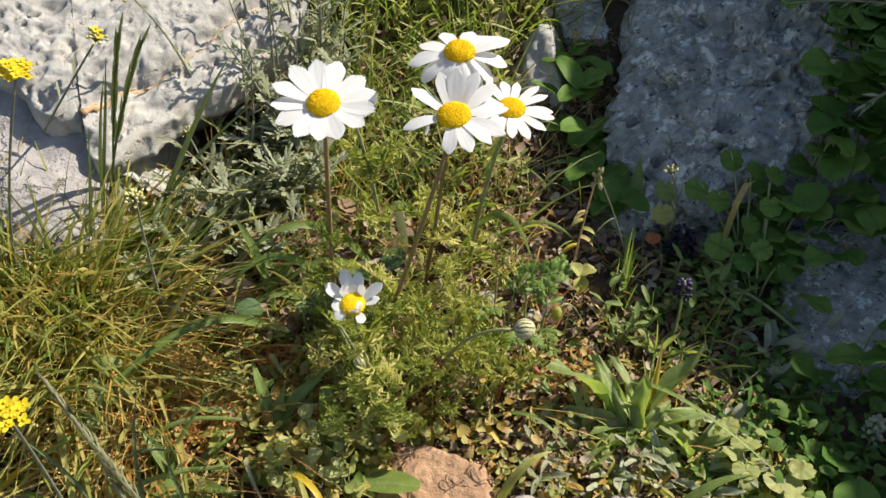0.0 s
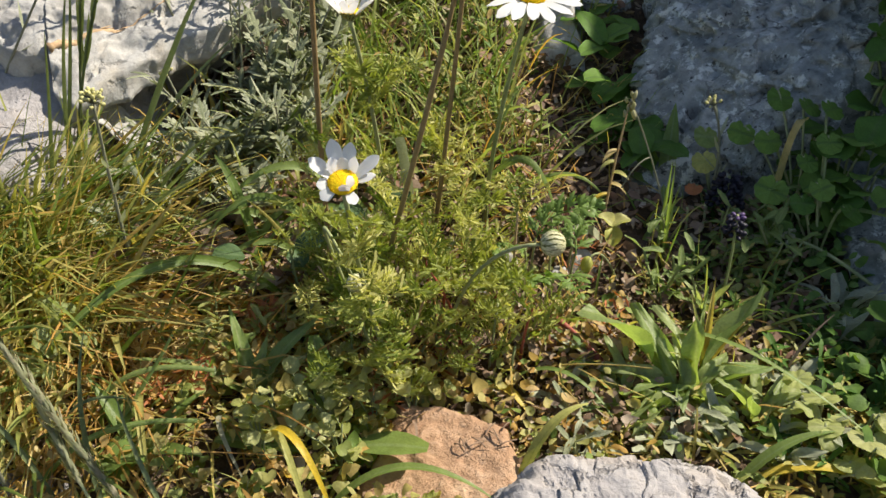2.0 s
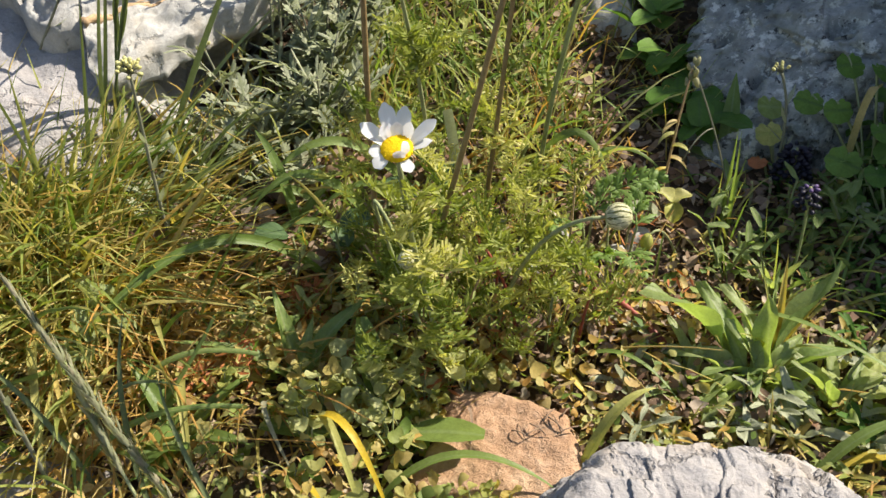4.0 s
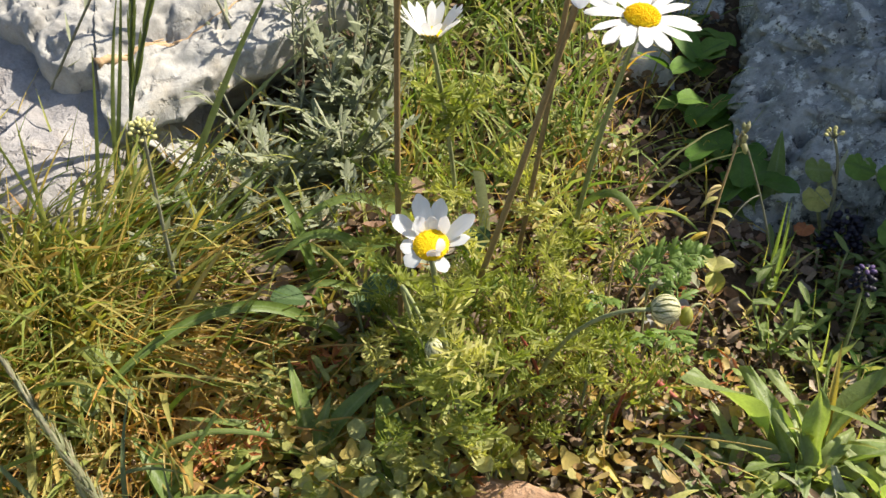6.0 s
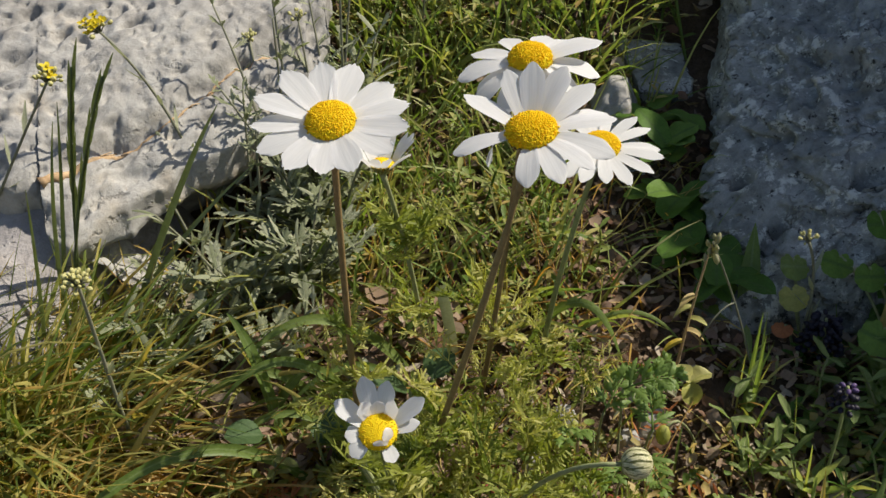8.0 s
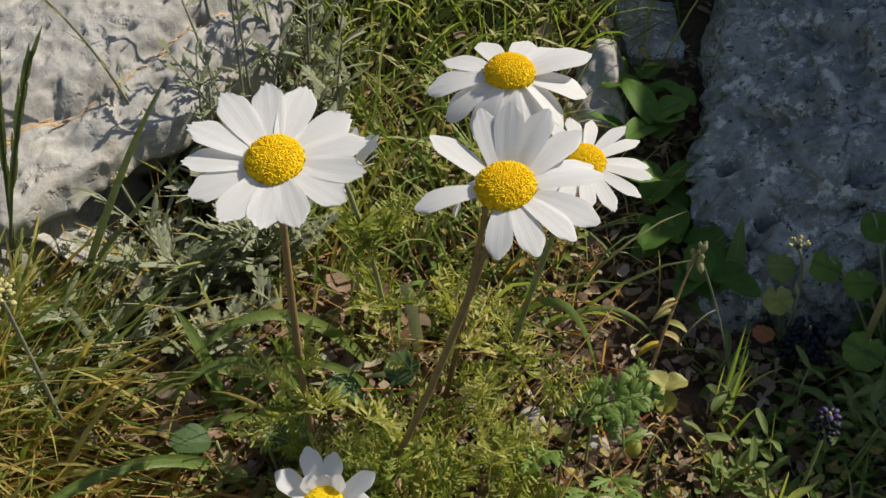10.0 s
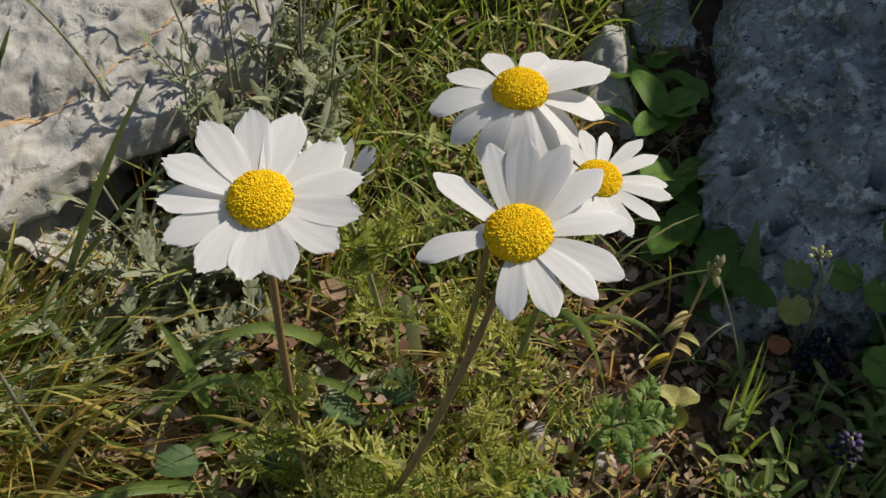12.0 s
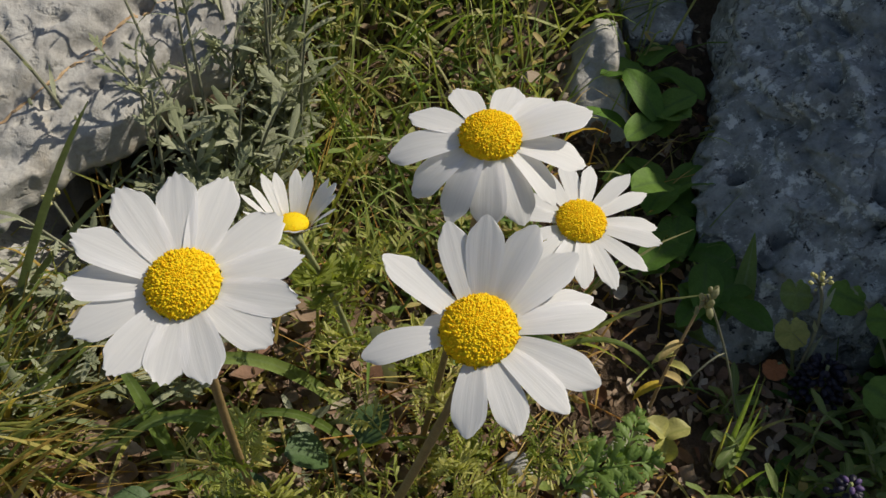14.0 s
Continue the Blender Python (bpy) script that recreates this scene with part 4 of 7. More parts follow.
# low cushions of the same leaf
for cx, cy, rad, n, hgt in ((-0.054, 0.298, 0.015, 9, 0.064), (-0.026, 0.292, 0.018, 16, 0.056), (0.004, 0.312, 0.020, 20, 0.072), (-0.006, 0.342, 0.018, 13, 0.078), (0.028, 0.346, 0.010, 3, 0.045), (0.024, 0.302, 0.018, 14, 0.048), (-0.040, 0.316, 0.012, 8, 0.070)):
    cushion = empty("daisy_foliage", Matrix.Translation(on_ground(cx, cy)), "low cushion of feathery yellow-green daisy leaves on the soil", "foliage", "daisy foliage cushions")
    for k in range(n // 7):
        g = Geo()
        an, q = U(0, 6.28), rad * math.sqrt(U(0, 1)) * 0.7
        foot = Vector((q * math.cos(an), q * math.sin(an), -0.004))
        tip = foot * 1.3 + Vector((0, 0, hgt * U(0.4, 0.65)))
        g.tube(bez(foot, (foot + tip) / 2 + Vector((U(-0.004, 0.004), U(-0.004, 0.004), 0)), tip, 5), 0.0006, 5)
        part("stalk", g, M["stem_green"], cushion)
    for k in range(int(n * 0.72)):
        an, q = U(0, 6.28), rad * math.sqrt(U(0, 1))
        z = hgt * U(0.12, 1.0) * (1 - 0.45 * (q / rad) ** 2)
        at = on_ground(cx + q * math.cos(an), cy + q * math.sin(an), 0)
        at.z = ground_z(cx, cy) + z
        put_frond(cushion, at, math.degrees(an) + U(-70, 70), U(15, 82), U(0.5, 0.95))


# ---- leaves and blades ----
def leaf_geo(length, width, form="oblong", bend=-30.0, fold=0.25, wave=0.0, nu=9, stalk=0.12):
    """A leaf from the origin outward along x, z up. form: oblong, lance, spoon or round."""
    g2, nv = Geo(), 6
    for i in range(nu + 1):
        u = i / nu
        if form == "round":
            q = max(0.0, (u - stalk) / (1 - stalk))
            w = width * math.sqrt(max(0.0, 1 - (2 * q - 1) ** 2)) if q > 0 else 0.0
            w = max(w, width * 0.05)
        elif form == "spoon":
            w = width * (0.22 + 0.78 * math.sin(math.pi * min(1.0, max(0.0, (u - 0.1) / 0.95))) ** 1.1 * (0.35 + 0.65 * u) / 0.85)
        elif form == "lance":
            w = width * (0.35 + 0.65 * math.sin(math.pi * min(1.0, 0.12 + 0.55 * u))) * (1 - u ** 2.6) + width * 0.02
        else:
            w = width * (0.38 + 0.62 * math.sin(math.pi * min(1.0, 0.1 + 0.66 * u))) * (1 - u ** 5) ** 0.6 + width * 0.03
        ang = radians(bend) * u
        cx = length * u * (math.sin(ang) / ang if abs(ang) > 1e-4 else 1.0)
        cz = length * u * ((1 - math.cos(ang)) / ang if abs(ang) > 1e-4 else 0.0)
        for k in range(nv + 1):
            v = k / nv * 2 - 1
            z = cz + fold * abs(v) ** 1.3 * w * 0.5 + wave * width * 0.12 * math.sin(9 * u + 2.5 * v) * abs(v)
            g2.v.append(Vector((cx, v * w / 2, z)))
            g2.uv.append((k / nv, u))
    n = nv + 1
    for i in range(nu):
        for k in range(nv):
            g2.f.append((i * n + k, (i + 1) * n + k, (i + 1) * n + k + 1, i * n + k + 1))
    return g2


def leaf_pose(at, az, pitch, roll=0.0, scale=1.0):
    """A leaf whose foot is at that place, pointing to az degrees from +x, raised by pitch."""
    return Matrix.Translation(at) @ Matrix.Rotation(radians(az), 4, "Z") @ Matrix.Rotation(radians(-pitch), 4, "Y") @ Matrix.Rotation(radians(roll), 4, "X") @ Matrix.Scale(scale, 4)


def strap(name, p0, p1, p2, width, mat, label, category="leaf", fold=0.35, side=None, n=16, taper=0.9):
    """One long arching blade that stands on its own root."""
    p0, p1, p2 = Vector(p0), Vector(p1), Vector(p2)
    g2 = Geo()
    sp = [p - p0 for p in bez(p0, p1, p2, n)]
    sd = Vector(side) if side else (p2 - p0).cross(Vector((0, 0, 1)))
    g2.strip(sp, [width * (0.55 + 0.45 * min(1.0, 4 * i / n)) * (1 - taper * (i / n) ** 3) for i in range(n + 1)], sd, fold)
    ob = part(name, g2, M[mat], at=Matrix.Translation(p0))
    return tagged(ob, label, category)


def blades(g2, cx, cy, rad, n, l0, l1, w, lean=0.5, droop=0.5, push=(0, 0), seg=5, foot=None):
    """Grass blades from a patch of ground into g2."""
    for _ in range(n):
        an, q = U(0, 2 * math.pi), rad * math.sqrt(U(0, 1))
        x, y = cx + q * math.cos(an), cy + q * math.sin(an)
        b = Vector((x, y, (foot(x, y) if foot else ground_z(x, y)) - 0.003))
        ln = U(l0, l1)
        d = Vector((math.cos(an) * lean * U(0.2, 1.2) + push[0] + U(-0.35, 0.35), math.sin(an) * lean * U(0.2, 1.2) + push[1] + U(-0.35, 0.35), 1.0)).normalized()
        tip = b + d * ln + Vector((d.x * ln * droop * U(0, 1), d.y * ln * droop * U(0, 1), -ln * droop * U(0.0, 0.7)))
        sd = Vector((U(-1, 1), U(-1, 1), 0.15))
        ww = w * U(0.6, 1.3)
        g2.strip(bez(b, b + d * ln * 0.65, tip, seg), [ww * (0.8 + 0.2 * i / seg) * (1 - (i / seg) ** 2.2) + 0.0001 for i in range(seg + 1)], sd, 0.4)


# ---- grass on the left ----
for cx, cy, rad, n, l0, l1, push in ((-0.248, 0.350, 0.022, 150, 0.06, 0.105, (0.05, -0.05)), (-0.222, 0.348, 0.020, 120, 0.055, 0.095, (0.05, -0.05)), (-0.275, 0.345, 0.025, 130, 0.05, 0.10, (0.05, 0.0)), (-0.215, 0.355, 0.032, 260, 0.04, 0.085, (0, 0)), (-0.240, 0.355, 0.03, 240, 0.035, 0.080, (0.1, -0.1)), (-0.195, 0.335, 0.03, 200, 0.04, 0.078, (0.1, -0.1)), (-0.250, 0.372, 0.030, 200, 0.035, 0.075, (0.0, 0.0)), (-0.215, 0.382, 0.022, 110, 0.035, 0.070, (0.1, 0.0)), (-0.185, 0.372, 0.028, 220, 0.03, 0.075, (0.15, -0.1)), (-0.195, 0.315, 0.03, 220, 0.03, 0.075, (0.1, -0.2)),
                                     (-0.225, 0.290, 0.03, 160, 0.03, 0.08, (0.15, -0.2)), (-0.175, 0.270, 0.03, 90, 0.025, 0.065, (0.1, -0.3)), (-0.150, 0.335, 0.025, 120, 0.02, 0.055, (0.2, -0.3)), (-0.28, 0.325, 0.035, 160, 0.02, 0.06, (0, -0.1)), (-0.200, 0.245, 0.03, 90, 0.02, 0.055, (0, -0.1)), (-0.15, 0.235, 0.03, 45, 0.02, 0.05, (0, -0.2))):
    g = Geo()
    blades(g, cx, cy, rad, int(n * 0.5), l0, l1 * 1.1, 0.0023, 0.8, 0.75, push)
    blades(g, cx, cy, rad, int(n * 0.45), l0, l1, 0.0011, 0.9, 0.9, push)
    stuff("grass_tuft", g, M["grass"], "dense tuft of fine green grass on the soil", "grass")
for cx, cy, rad, n in ((-0.190, 0.345, 0.035, 380), (-0.158, 0.318, 0.028, 190), (-0.170, 0.290, 0.03, 120), (-0.225, 0.365, 0.035, 380), (-0.21, 0.31, 0.03, 240), (-0.13, 0.35, 0.025, 40), (-0.135, 0.28, 0.02, 35), (-0.112, 0.288, 0.028, 110), (-0.148, 0.264, 0.030, 120)):
    g = Geo()
    blades(g, cx, cy, rad, int(n * 1.05), 0.02, 0.062, 0.0013, 1.1, 1.1, (0.1, -0.1))
    stuff("dry_grass", g, M["straw"], "withered orange and straw-coloured grass at the foot of a tuft", "dry grass")
for cx, cy, n in ((-0.205, 0.335, 60), (-0.165, 0.31, 45), (-0.22, 0.30, 45), (-0.175, 0.36, 40)):
    g = Geo()
    blades(g, cx, cy, 0.032, int(n * 0.6), 0.05, 0.085, 0.0026, 0.8, 0.6, (0.15, -0.15), 6)
    stuff("grass_tuft", g, M["grass"], "longer green blades standing out of the tuft", "grass")
# green spikes
def green_spike(b, m, t, first, label):
    b = on_ground(*b, -0.003)
    thing2 = empty("grass_spike", Matrix.Translation(b), label, "grass", "green grass spikes")
    sp2 = [p - b for p in bez(b, Vector(m), Vector(t), 26)]
    g2 = Geo()
    g2.tube(sp2, [0.0009 * (1 - 0.02 * i) for i in range(27)], 6)
    part("stalk", g2, M["rush"], thing2)
    for i in range(first, 26):
        tan = (sp2[i + 1] - sp2[i]).normalized()
        side = tan.cross(Vector((0, -1, 0.4))).normalized() * (1 if i % 2 else -1)
        d = (tan + side * U(0.03, 0.10)).normalized()
        g2, ln = Geo(), U(0.012, 0.018)
        p = sp2[i] + side * 0.0004
        g2.strip([p, p + d * ln * 0.35, p + d * ln * 0.7, p + d * ln], [0.0008, 0.0017, 0.0012, 0.0002], Vector((1.0, -0.3, 0.1)), 0.4)
        part("spikelet", g2, M["rush"], thing2)


green_spike((-0.202, 0.415), (-0.178, 0.402, 0.122), (-0.1475, 0.395, 0.178), 12, "dark-green grass stalk with a narrow spike")
green_spike((-0.198, 0.416), (-0.178, 0.402, 0.125), (-0.158, 0.395, 0.182), 13, "dark-green grass stalk with a narrow spike")
strap("grass_stalk", on_ground(-0.205, 0.410, -0.003), (-0.180, 0.402, 0.125), (-0.1674, 0.395, 0.1685), 0.0022, "rush", "narrow dark-green blade beside the spikes", "grass", 0.5, (1.0, -0.2, 0.1), 14)
# long rushes that stand above the tufts
for b, m, t, w in ( ((-0.198, 0.40), (-0.188, 0.395, 0.11), (-0.166, 0.385, 0.165), 0.0024),
                   ((-0.176, 0.410), (-0.136, 0.410, 0.124), (-0.1115, 0.410, 0.159), 0.0034), ((-0.18, 0.41), (-0.15, 0.42, 0.09), (-0.105, 0.425, 0.125), 0.0026), ((-0.215, 0.37), (-0.21, 0.36, 0.09), (-0.205, 0.33, 0.14), 0.0022),
                   ((-0.235, 0.36), (-0.24, 0.35, 0.08), (-0.25, 0.31, 0.13), 0.0024), ((-0.17, 0.36), (-0.15, 0.35, 0.07), (-0.11, 0.345, 0.09), 0.0022), ((-0.16, 0.38), (-0.14, 0.375, 0.08), (-0.105, 0.37, 0.10), 0.0022), ((-0.205, 0.385), (-0.19, 0.38, 0.09), (-0.17, 0.36, 0.15), 0.0022)):
    strap("grass_stalk", on_ground(*b, -0.003), m, t, w, "rush", "tall upright green grass stalk above the tuft", "grass", 0.5, (1.0, -0.2, 0.1), 14)
for k in range(16):
    bx, by = U(-0.205, -0.135), U(0.335, 0.395)
    ln, az = U(0.06, 0.11), radians(U(-25, 70))
    tip = on_ground(bx, by) + Vector((math.cos(az) * ln * U(0.4, 0.9), math.sin(az) * ln * U(0.4, 0.9), ln * U(0.5, 0.95)))
    foot = on_ground(bx, by, -0.003)
    strap("grass_stalk", foot, foot.lerp(tip, 0.45) + Vector((0, 0, ln * 0.22)), tip, U(0.0016, 0.0030), rng.choice(("rush", "grass", "broad")), "green grass blade leaning over the tuft", "grass", 0.5, (0.3, 1.0, 0.2), 10)
# arching strap leaf
strap("strap_leaf", on_ground(-0.072, 0.336, -0.002), (-0.116, 0.323, 0.110), (-0.184, 0.268, 0.024), 0.0046, "broad", "long dark-green strap leaf arching over the grass", fold=0.55, side=(0.15, 0.7, 0.7), n=22, taper=0.75)
for p0, p1, p2, w in (((-0.075, 0.375), (-0.10, 0.37, 0.085), (-0.135, 0.36, 0.035), 0.005), ((-0.035, 0.392), (-0.072, 0.385, 0.105), (-0.112, 0.368, 0.058), 0.0060), ((-0.055, 0.372), (-0.085, 0.362, 0.100), (-0.118, 0.352, 0.050), 0.0056), ((-0.092, 0.352), (-0.098, 0.362, 0.075), (-0.112, 0.372, 0.085), 0.0070), ((-0.06, 0.355), (-0.085, 0.35, 0.08), (-0.12, 0.34, 0.03), 0.004), ((-0.03, 0.375), (-0.06, 0.375, 0.09), (-0.10, 0.36, 0.03), 0.004),
                      ((0.008, 0.412), (0.038, 0.395, 0.108), (0.055, 0.388, 0.028), 0.0050), ((0.02, 0.41), (0.06, 0.42, 0.07), (0.085, 0.41, 0.03), 0.003)):
    strap("strap_leaf", on_ground(*p0, -0.003), p1, p2, w * 0.85, "broad", "green strap leaf bent low over the litter", fold=0.35, side=(0.1, 0.6, 0.7))
for k in range(15):
    bx, by = U(-0.125, 0.010), U(0.338, 0.425)
    ln, az = U(0.030, 0.055), U(0, 6.28)
    foot = on_ground(bx, by, -0.003)
    tip = foot + Vector((math.cos(az) * ln * U(0.5, 0.9), math.sin(az) * ln * 0.5, ln * U(0.35, 0.8)))
    strap("strap_leaf", foot, foot.lerp(tip, 0.5) + Vector((0, 0, ln * 0.3)), tip, U(0.0032, 0.0060), rng.choice(("broad", "broad", "rush")), "dark-green blade standing between the stems", fold=0.4, side=(-math.sin(az), math.cos(az), 0.3), n=10)
strap("strap_leaf", on_ground(-0.022, 0.402, -0.002), (-0.023, 0.396, 0.060), (-0.026, 0.386, 0.086), 0.0050, "silver", "pale cut strap leaf standing behind the daisies", fold=0.2, side=(1, 0.2, 0), taper=0.1)
strap("strap_leaf", on_ground(-0.080, 0.46, -0.002), (-0.078, 0.452, 0.06), (-0.077, 0.446, 0.085), 0.008, "silver", "pale broad strap leaf standing behind the daisies", fold=0.2, side=(1, 0.2, 0), taper=0.1)
strap("strap_leaf", on_ground(0.078, 0.386, -0.002), (0.065, 0.372, 0.055), (0.045, 0.362, 0.035), 0.005, "silver", "pale strap leaf lying beside a yellowed leaf", fold=0.2, side=(0.2, 0.7, 0.6))

# ---- seed heads of a grass ----
def grass_ear(base, mid, tip, first, thick, label):
    base = Vector(base)
    thing2 = empty("grass_ear", Matrix.Translation(base), label, "grass", "grey grass ears")
    sp2 = [p - base for p in bez(base, Vector(mid), Vector(tip), 28)]
    g2 = Geo()
    g2.tube(sp2, [0.0008 * (1 - 0.015 * i) for i in range(29)], 5)
    part("stalk", g2, M["stem_green"], thing2)
    g2 = Geo()
    for i in range(first, 29):
        full = math.sin(math.pi * min(1.0, 0.15 + 0.85 * (i - first) / (28 - first))) * 0.7 + 0.3
        tan = (sp2[i] - sp2[i - 1]).normalized()
        for k in range(int(13 * thick)):
            out = Vector((U(-1, 1), U(-1, 1), U(-1, 1))).normalized()
            out = (out - tan * out.dot(tan)).normalized()
            p = sp2[i] + tan * U(-0.0015, 0.0015)
            d = (tan * U(0.8, 1.2) + out * U(0.15, 0.5) * full).normalized()
            ln = U(0.004, 0.009)
            g2.strip([p, p + d * ln * 0.4 + out * 0.0006 * full, p + d * ln], [0.0005, 0.0011, 0.0002], out.cross(tan), 0.3)
    part("ear", g2, M["ear"], thing2, "grey-green spikelets")
    return thing2


grass_ear((-0.107, 0.211, ground_z(-0.107, 0.211) - 0.003), (-0.137, 0.223, 0.058), (-0.169, 0.251, 0.088), 5, 1.4, "grey-green bristly grass ear on a leaning stalk")
grass_ear((-0.118, 0.206, ground_z(-0.118, 0.206) - 0.003), (-0.135, 0.216, 0.045), (-0.152, 0.240, 0.062), 12, 0.9, "shorter grey-green grass ear behind another")
for p0, p1, p2, w in (((-0.125, 0.214), (-0.140, 0.232, 0.055), (-0.138, 0.262, 0.072), 0.0032), ((-0.100, 0.214), (-0.118, 0.226, 0.045), (-0.128, 0.250, 0.050), 0.0028), ((-0.145, 0.222), (-0.165, 0.236, 0.060), (-0.190, 0.240, 0.074), 0.0030), ((-0.160, 0.246), (-0.150, 0.252, 0.055), (-0.118, 0.246, 0.048), 0.0026)):
    strap("grass_stalk", on_ground(*p0, -0.003), p1, p2, w * 0.7, "rush", "grey-green grass blade beside the ears", "grass", 0.5, (0.5, 0.5, 0.6), 12)

# ---- silvery herb by the pale boulder ----
def felt_leaf(lobed, bend):
    """A narrow leaf one unit long, x outward; some have a few side lobes."""
    g2 = Geo()
    g2.strip([Vector((u, 0, bend * u * u)) for u in (0, 0.25, 0.5, 0.8, 1.0)], [0.06, 0.13, 0.17, 0.16, 0.06], Vector((0, 1, 0)), 0.4)
    for u in lobed:
        for sd in (-1, 1):
            g2.strip([Vector((u, 0, bend * u * u)), Vector((u + 0.12, sd * 0.11, bend * u * u + 0.03)), Vector((u + 0.22, sd * 0.17, bend * u * u + 0.03))], [0.09, 0.12, 0.06], Vector((0.8, -sd * 0.6, 0)), 0.3)
    return g2.mesh("leaf", M["silver_leaf"])


felt_leaves = [felt_leaf(lb, bd) for lb, bd in (((), -0.15), ((0.4,), 0.1), ((0.35, 0.58), -0.1), ((), -0.35), ((0.45, 0.65), 0.15), ((0.3, 0.5, 0.68), -0.2))]


def silver_herb(cx, cy, n, hgt, spread, label="grey-green herb with narrow felted leaves beside the boulder", push=(0, 0), leaf_len=0.0175):
    base = on_ground(cx, cy)
    thing2 = empty("silver_herb", Matrix.Translation(base), label, "herb", "silvery herbs by the boulder")
    for _ in range(n):
        an = U(0, 6.28)
        foot = Vector((U(-0.2, 0.2) * spread, U(-0.2, 0.2) * spread, -0.003))
        tip = foot + Vector((math.cos(an) * spread * U(0.2, 1) + push[0], math.sin(an) * spread * U(0.2, 1) + push[1], hgt * U(0.5, 1.1)))
        sp2 = bez(foot, foot * 0.6 + tip * 0.4 + Vector((0, 0, hgt * 0.2)), tip, 10)
        st = Geo()
        st.tube(sp2, [0.0009 * (1 - 0.5 * i / 10) for i in range(11)], 5)
        stem = part("stem", st, M["grey_stem"], thing2)
        for i in range(2, 11):
            tan = (sp2[i] - sp2[i - 1]).normalized()
            for k in range(2):
                a3 = U(0, 6.28)
                o = Vector((math.cos(a3), math.sin(a3), U(-0.2, 0.5)))
                d = (o + tan * U(0.4, 1.0)).normalized()
                ll = leaf_len * U(0.65, 1.45) * (1.15 - 0.05 * i)
                part("leaf", rng.choice(felt_leaves), None, stem, at=leaf_pose(sp2[i], math.degrees(math.atan2(d.y, d.x)), math.degrees(math.asin(d.z)), U(-30, 30), ll))
    return thing2


for cx, cy, n, hh, sprd, push in ((-0.120, 0.418, 9, 0.066, 0.040, (0.0, -0.008)), (-0.092, 0.470, 10, 0.095, 0.045, (-0.005, 0)), (-0.148, 0.402, 4, 0.045, 0.040, (0.0, -0.008)), (-0.100, 0.428, 8, 0.066, 0.040, (0.005, -0.006)), (-0.085, 0.455, 6, 0.075, 0.04, (0, 0)), (-0.075, 0.50, 7, 0.09, 0.035, (-0.005, 0)), (-0.085, 0.525, 6, 0.08, 0.035, (0, 0)), (-0.162, 0.390, 3, 0.035, 0.03, (0, -0.008)), (-0.112, 0.392, 3, 0.040, 0.035, (0, -0.005))):
    silver_herb(cx, cy, n, hh, sprd, push=push)
for cx, cy, n, hh in ((-0.100, 0.475, 4, 0.14), (-0.080, 0.500, 4, 0.15), (-0.120, 0.462, 3, 0.12)):
    silver_herb(cx, cy, n, hh, 0.03, "tall thin grey-green stems before the boulder", (-0.008, 0.01), 0.011)


def wavy_rosette(cx, cy, n, ln, label):
    thing2 = empty("silver_herb", Matrix.Translation(on_ground(cx, cy)), label, "herb", "silvery rosettes")
    for k in range(n):
        part("leaf", leaf_geo(ln * U(0.65, 1.2), ln * U(0.17, 0.24), "spoon", U(-60, 10), 0.5, 1.8, 10), M["silver"], thing2, at=leaf_pose(Vector((U(-0.004, 0.004), U(-0.004, 0.004), 0.002)), k * 360 / n + U(-20, 20), U(15, 65), U(-25, 25)))


for cx, cy, n, ln in ((0.182, 0.335, 11, 0.026), (0.205, 0.345, 9, 0.022), (0.172, 0.318, 8, 0.020)):
    wavy_rosette(cx, cy, n, ln, "dusty grey-green rosette with wavy leaves in the shade")
for cx, cy, n, ln in ((0.058, 0.266, 7, 0.020), (0.082, 0.262, 9, 0.022), (0.108, 0.260, 9, 0.021), (0.130, 0.256, 8, 0.020), (0.045, 0.285, 6, 0.018)):
    wavy_rosette(cx, cy, n, ln, "small grey-green rosette with wavy leaves behind the pale rock")


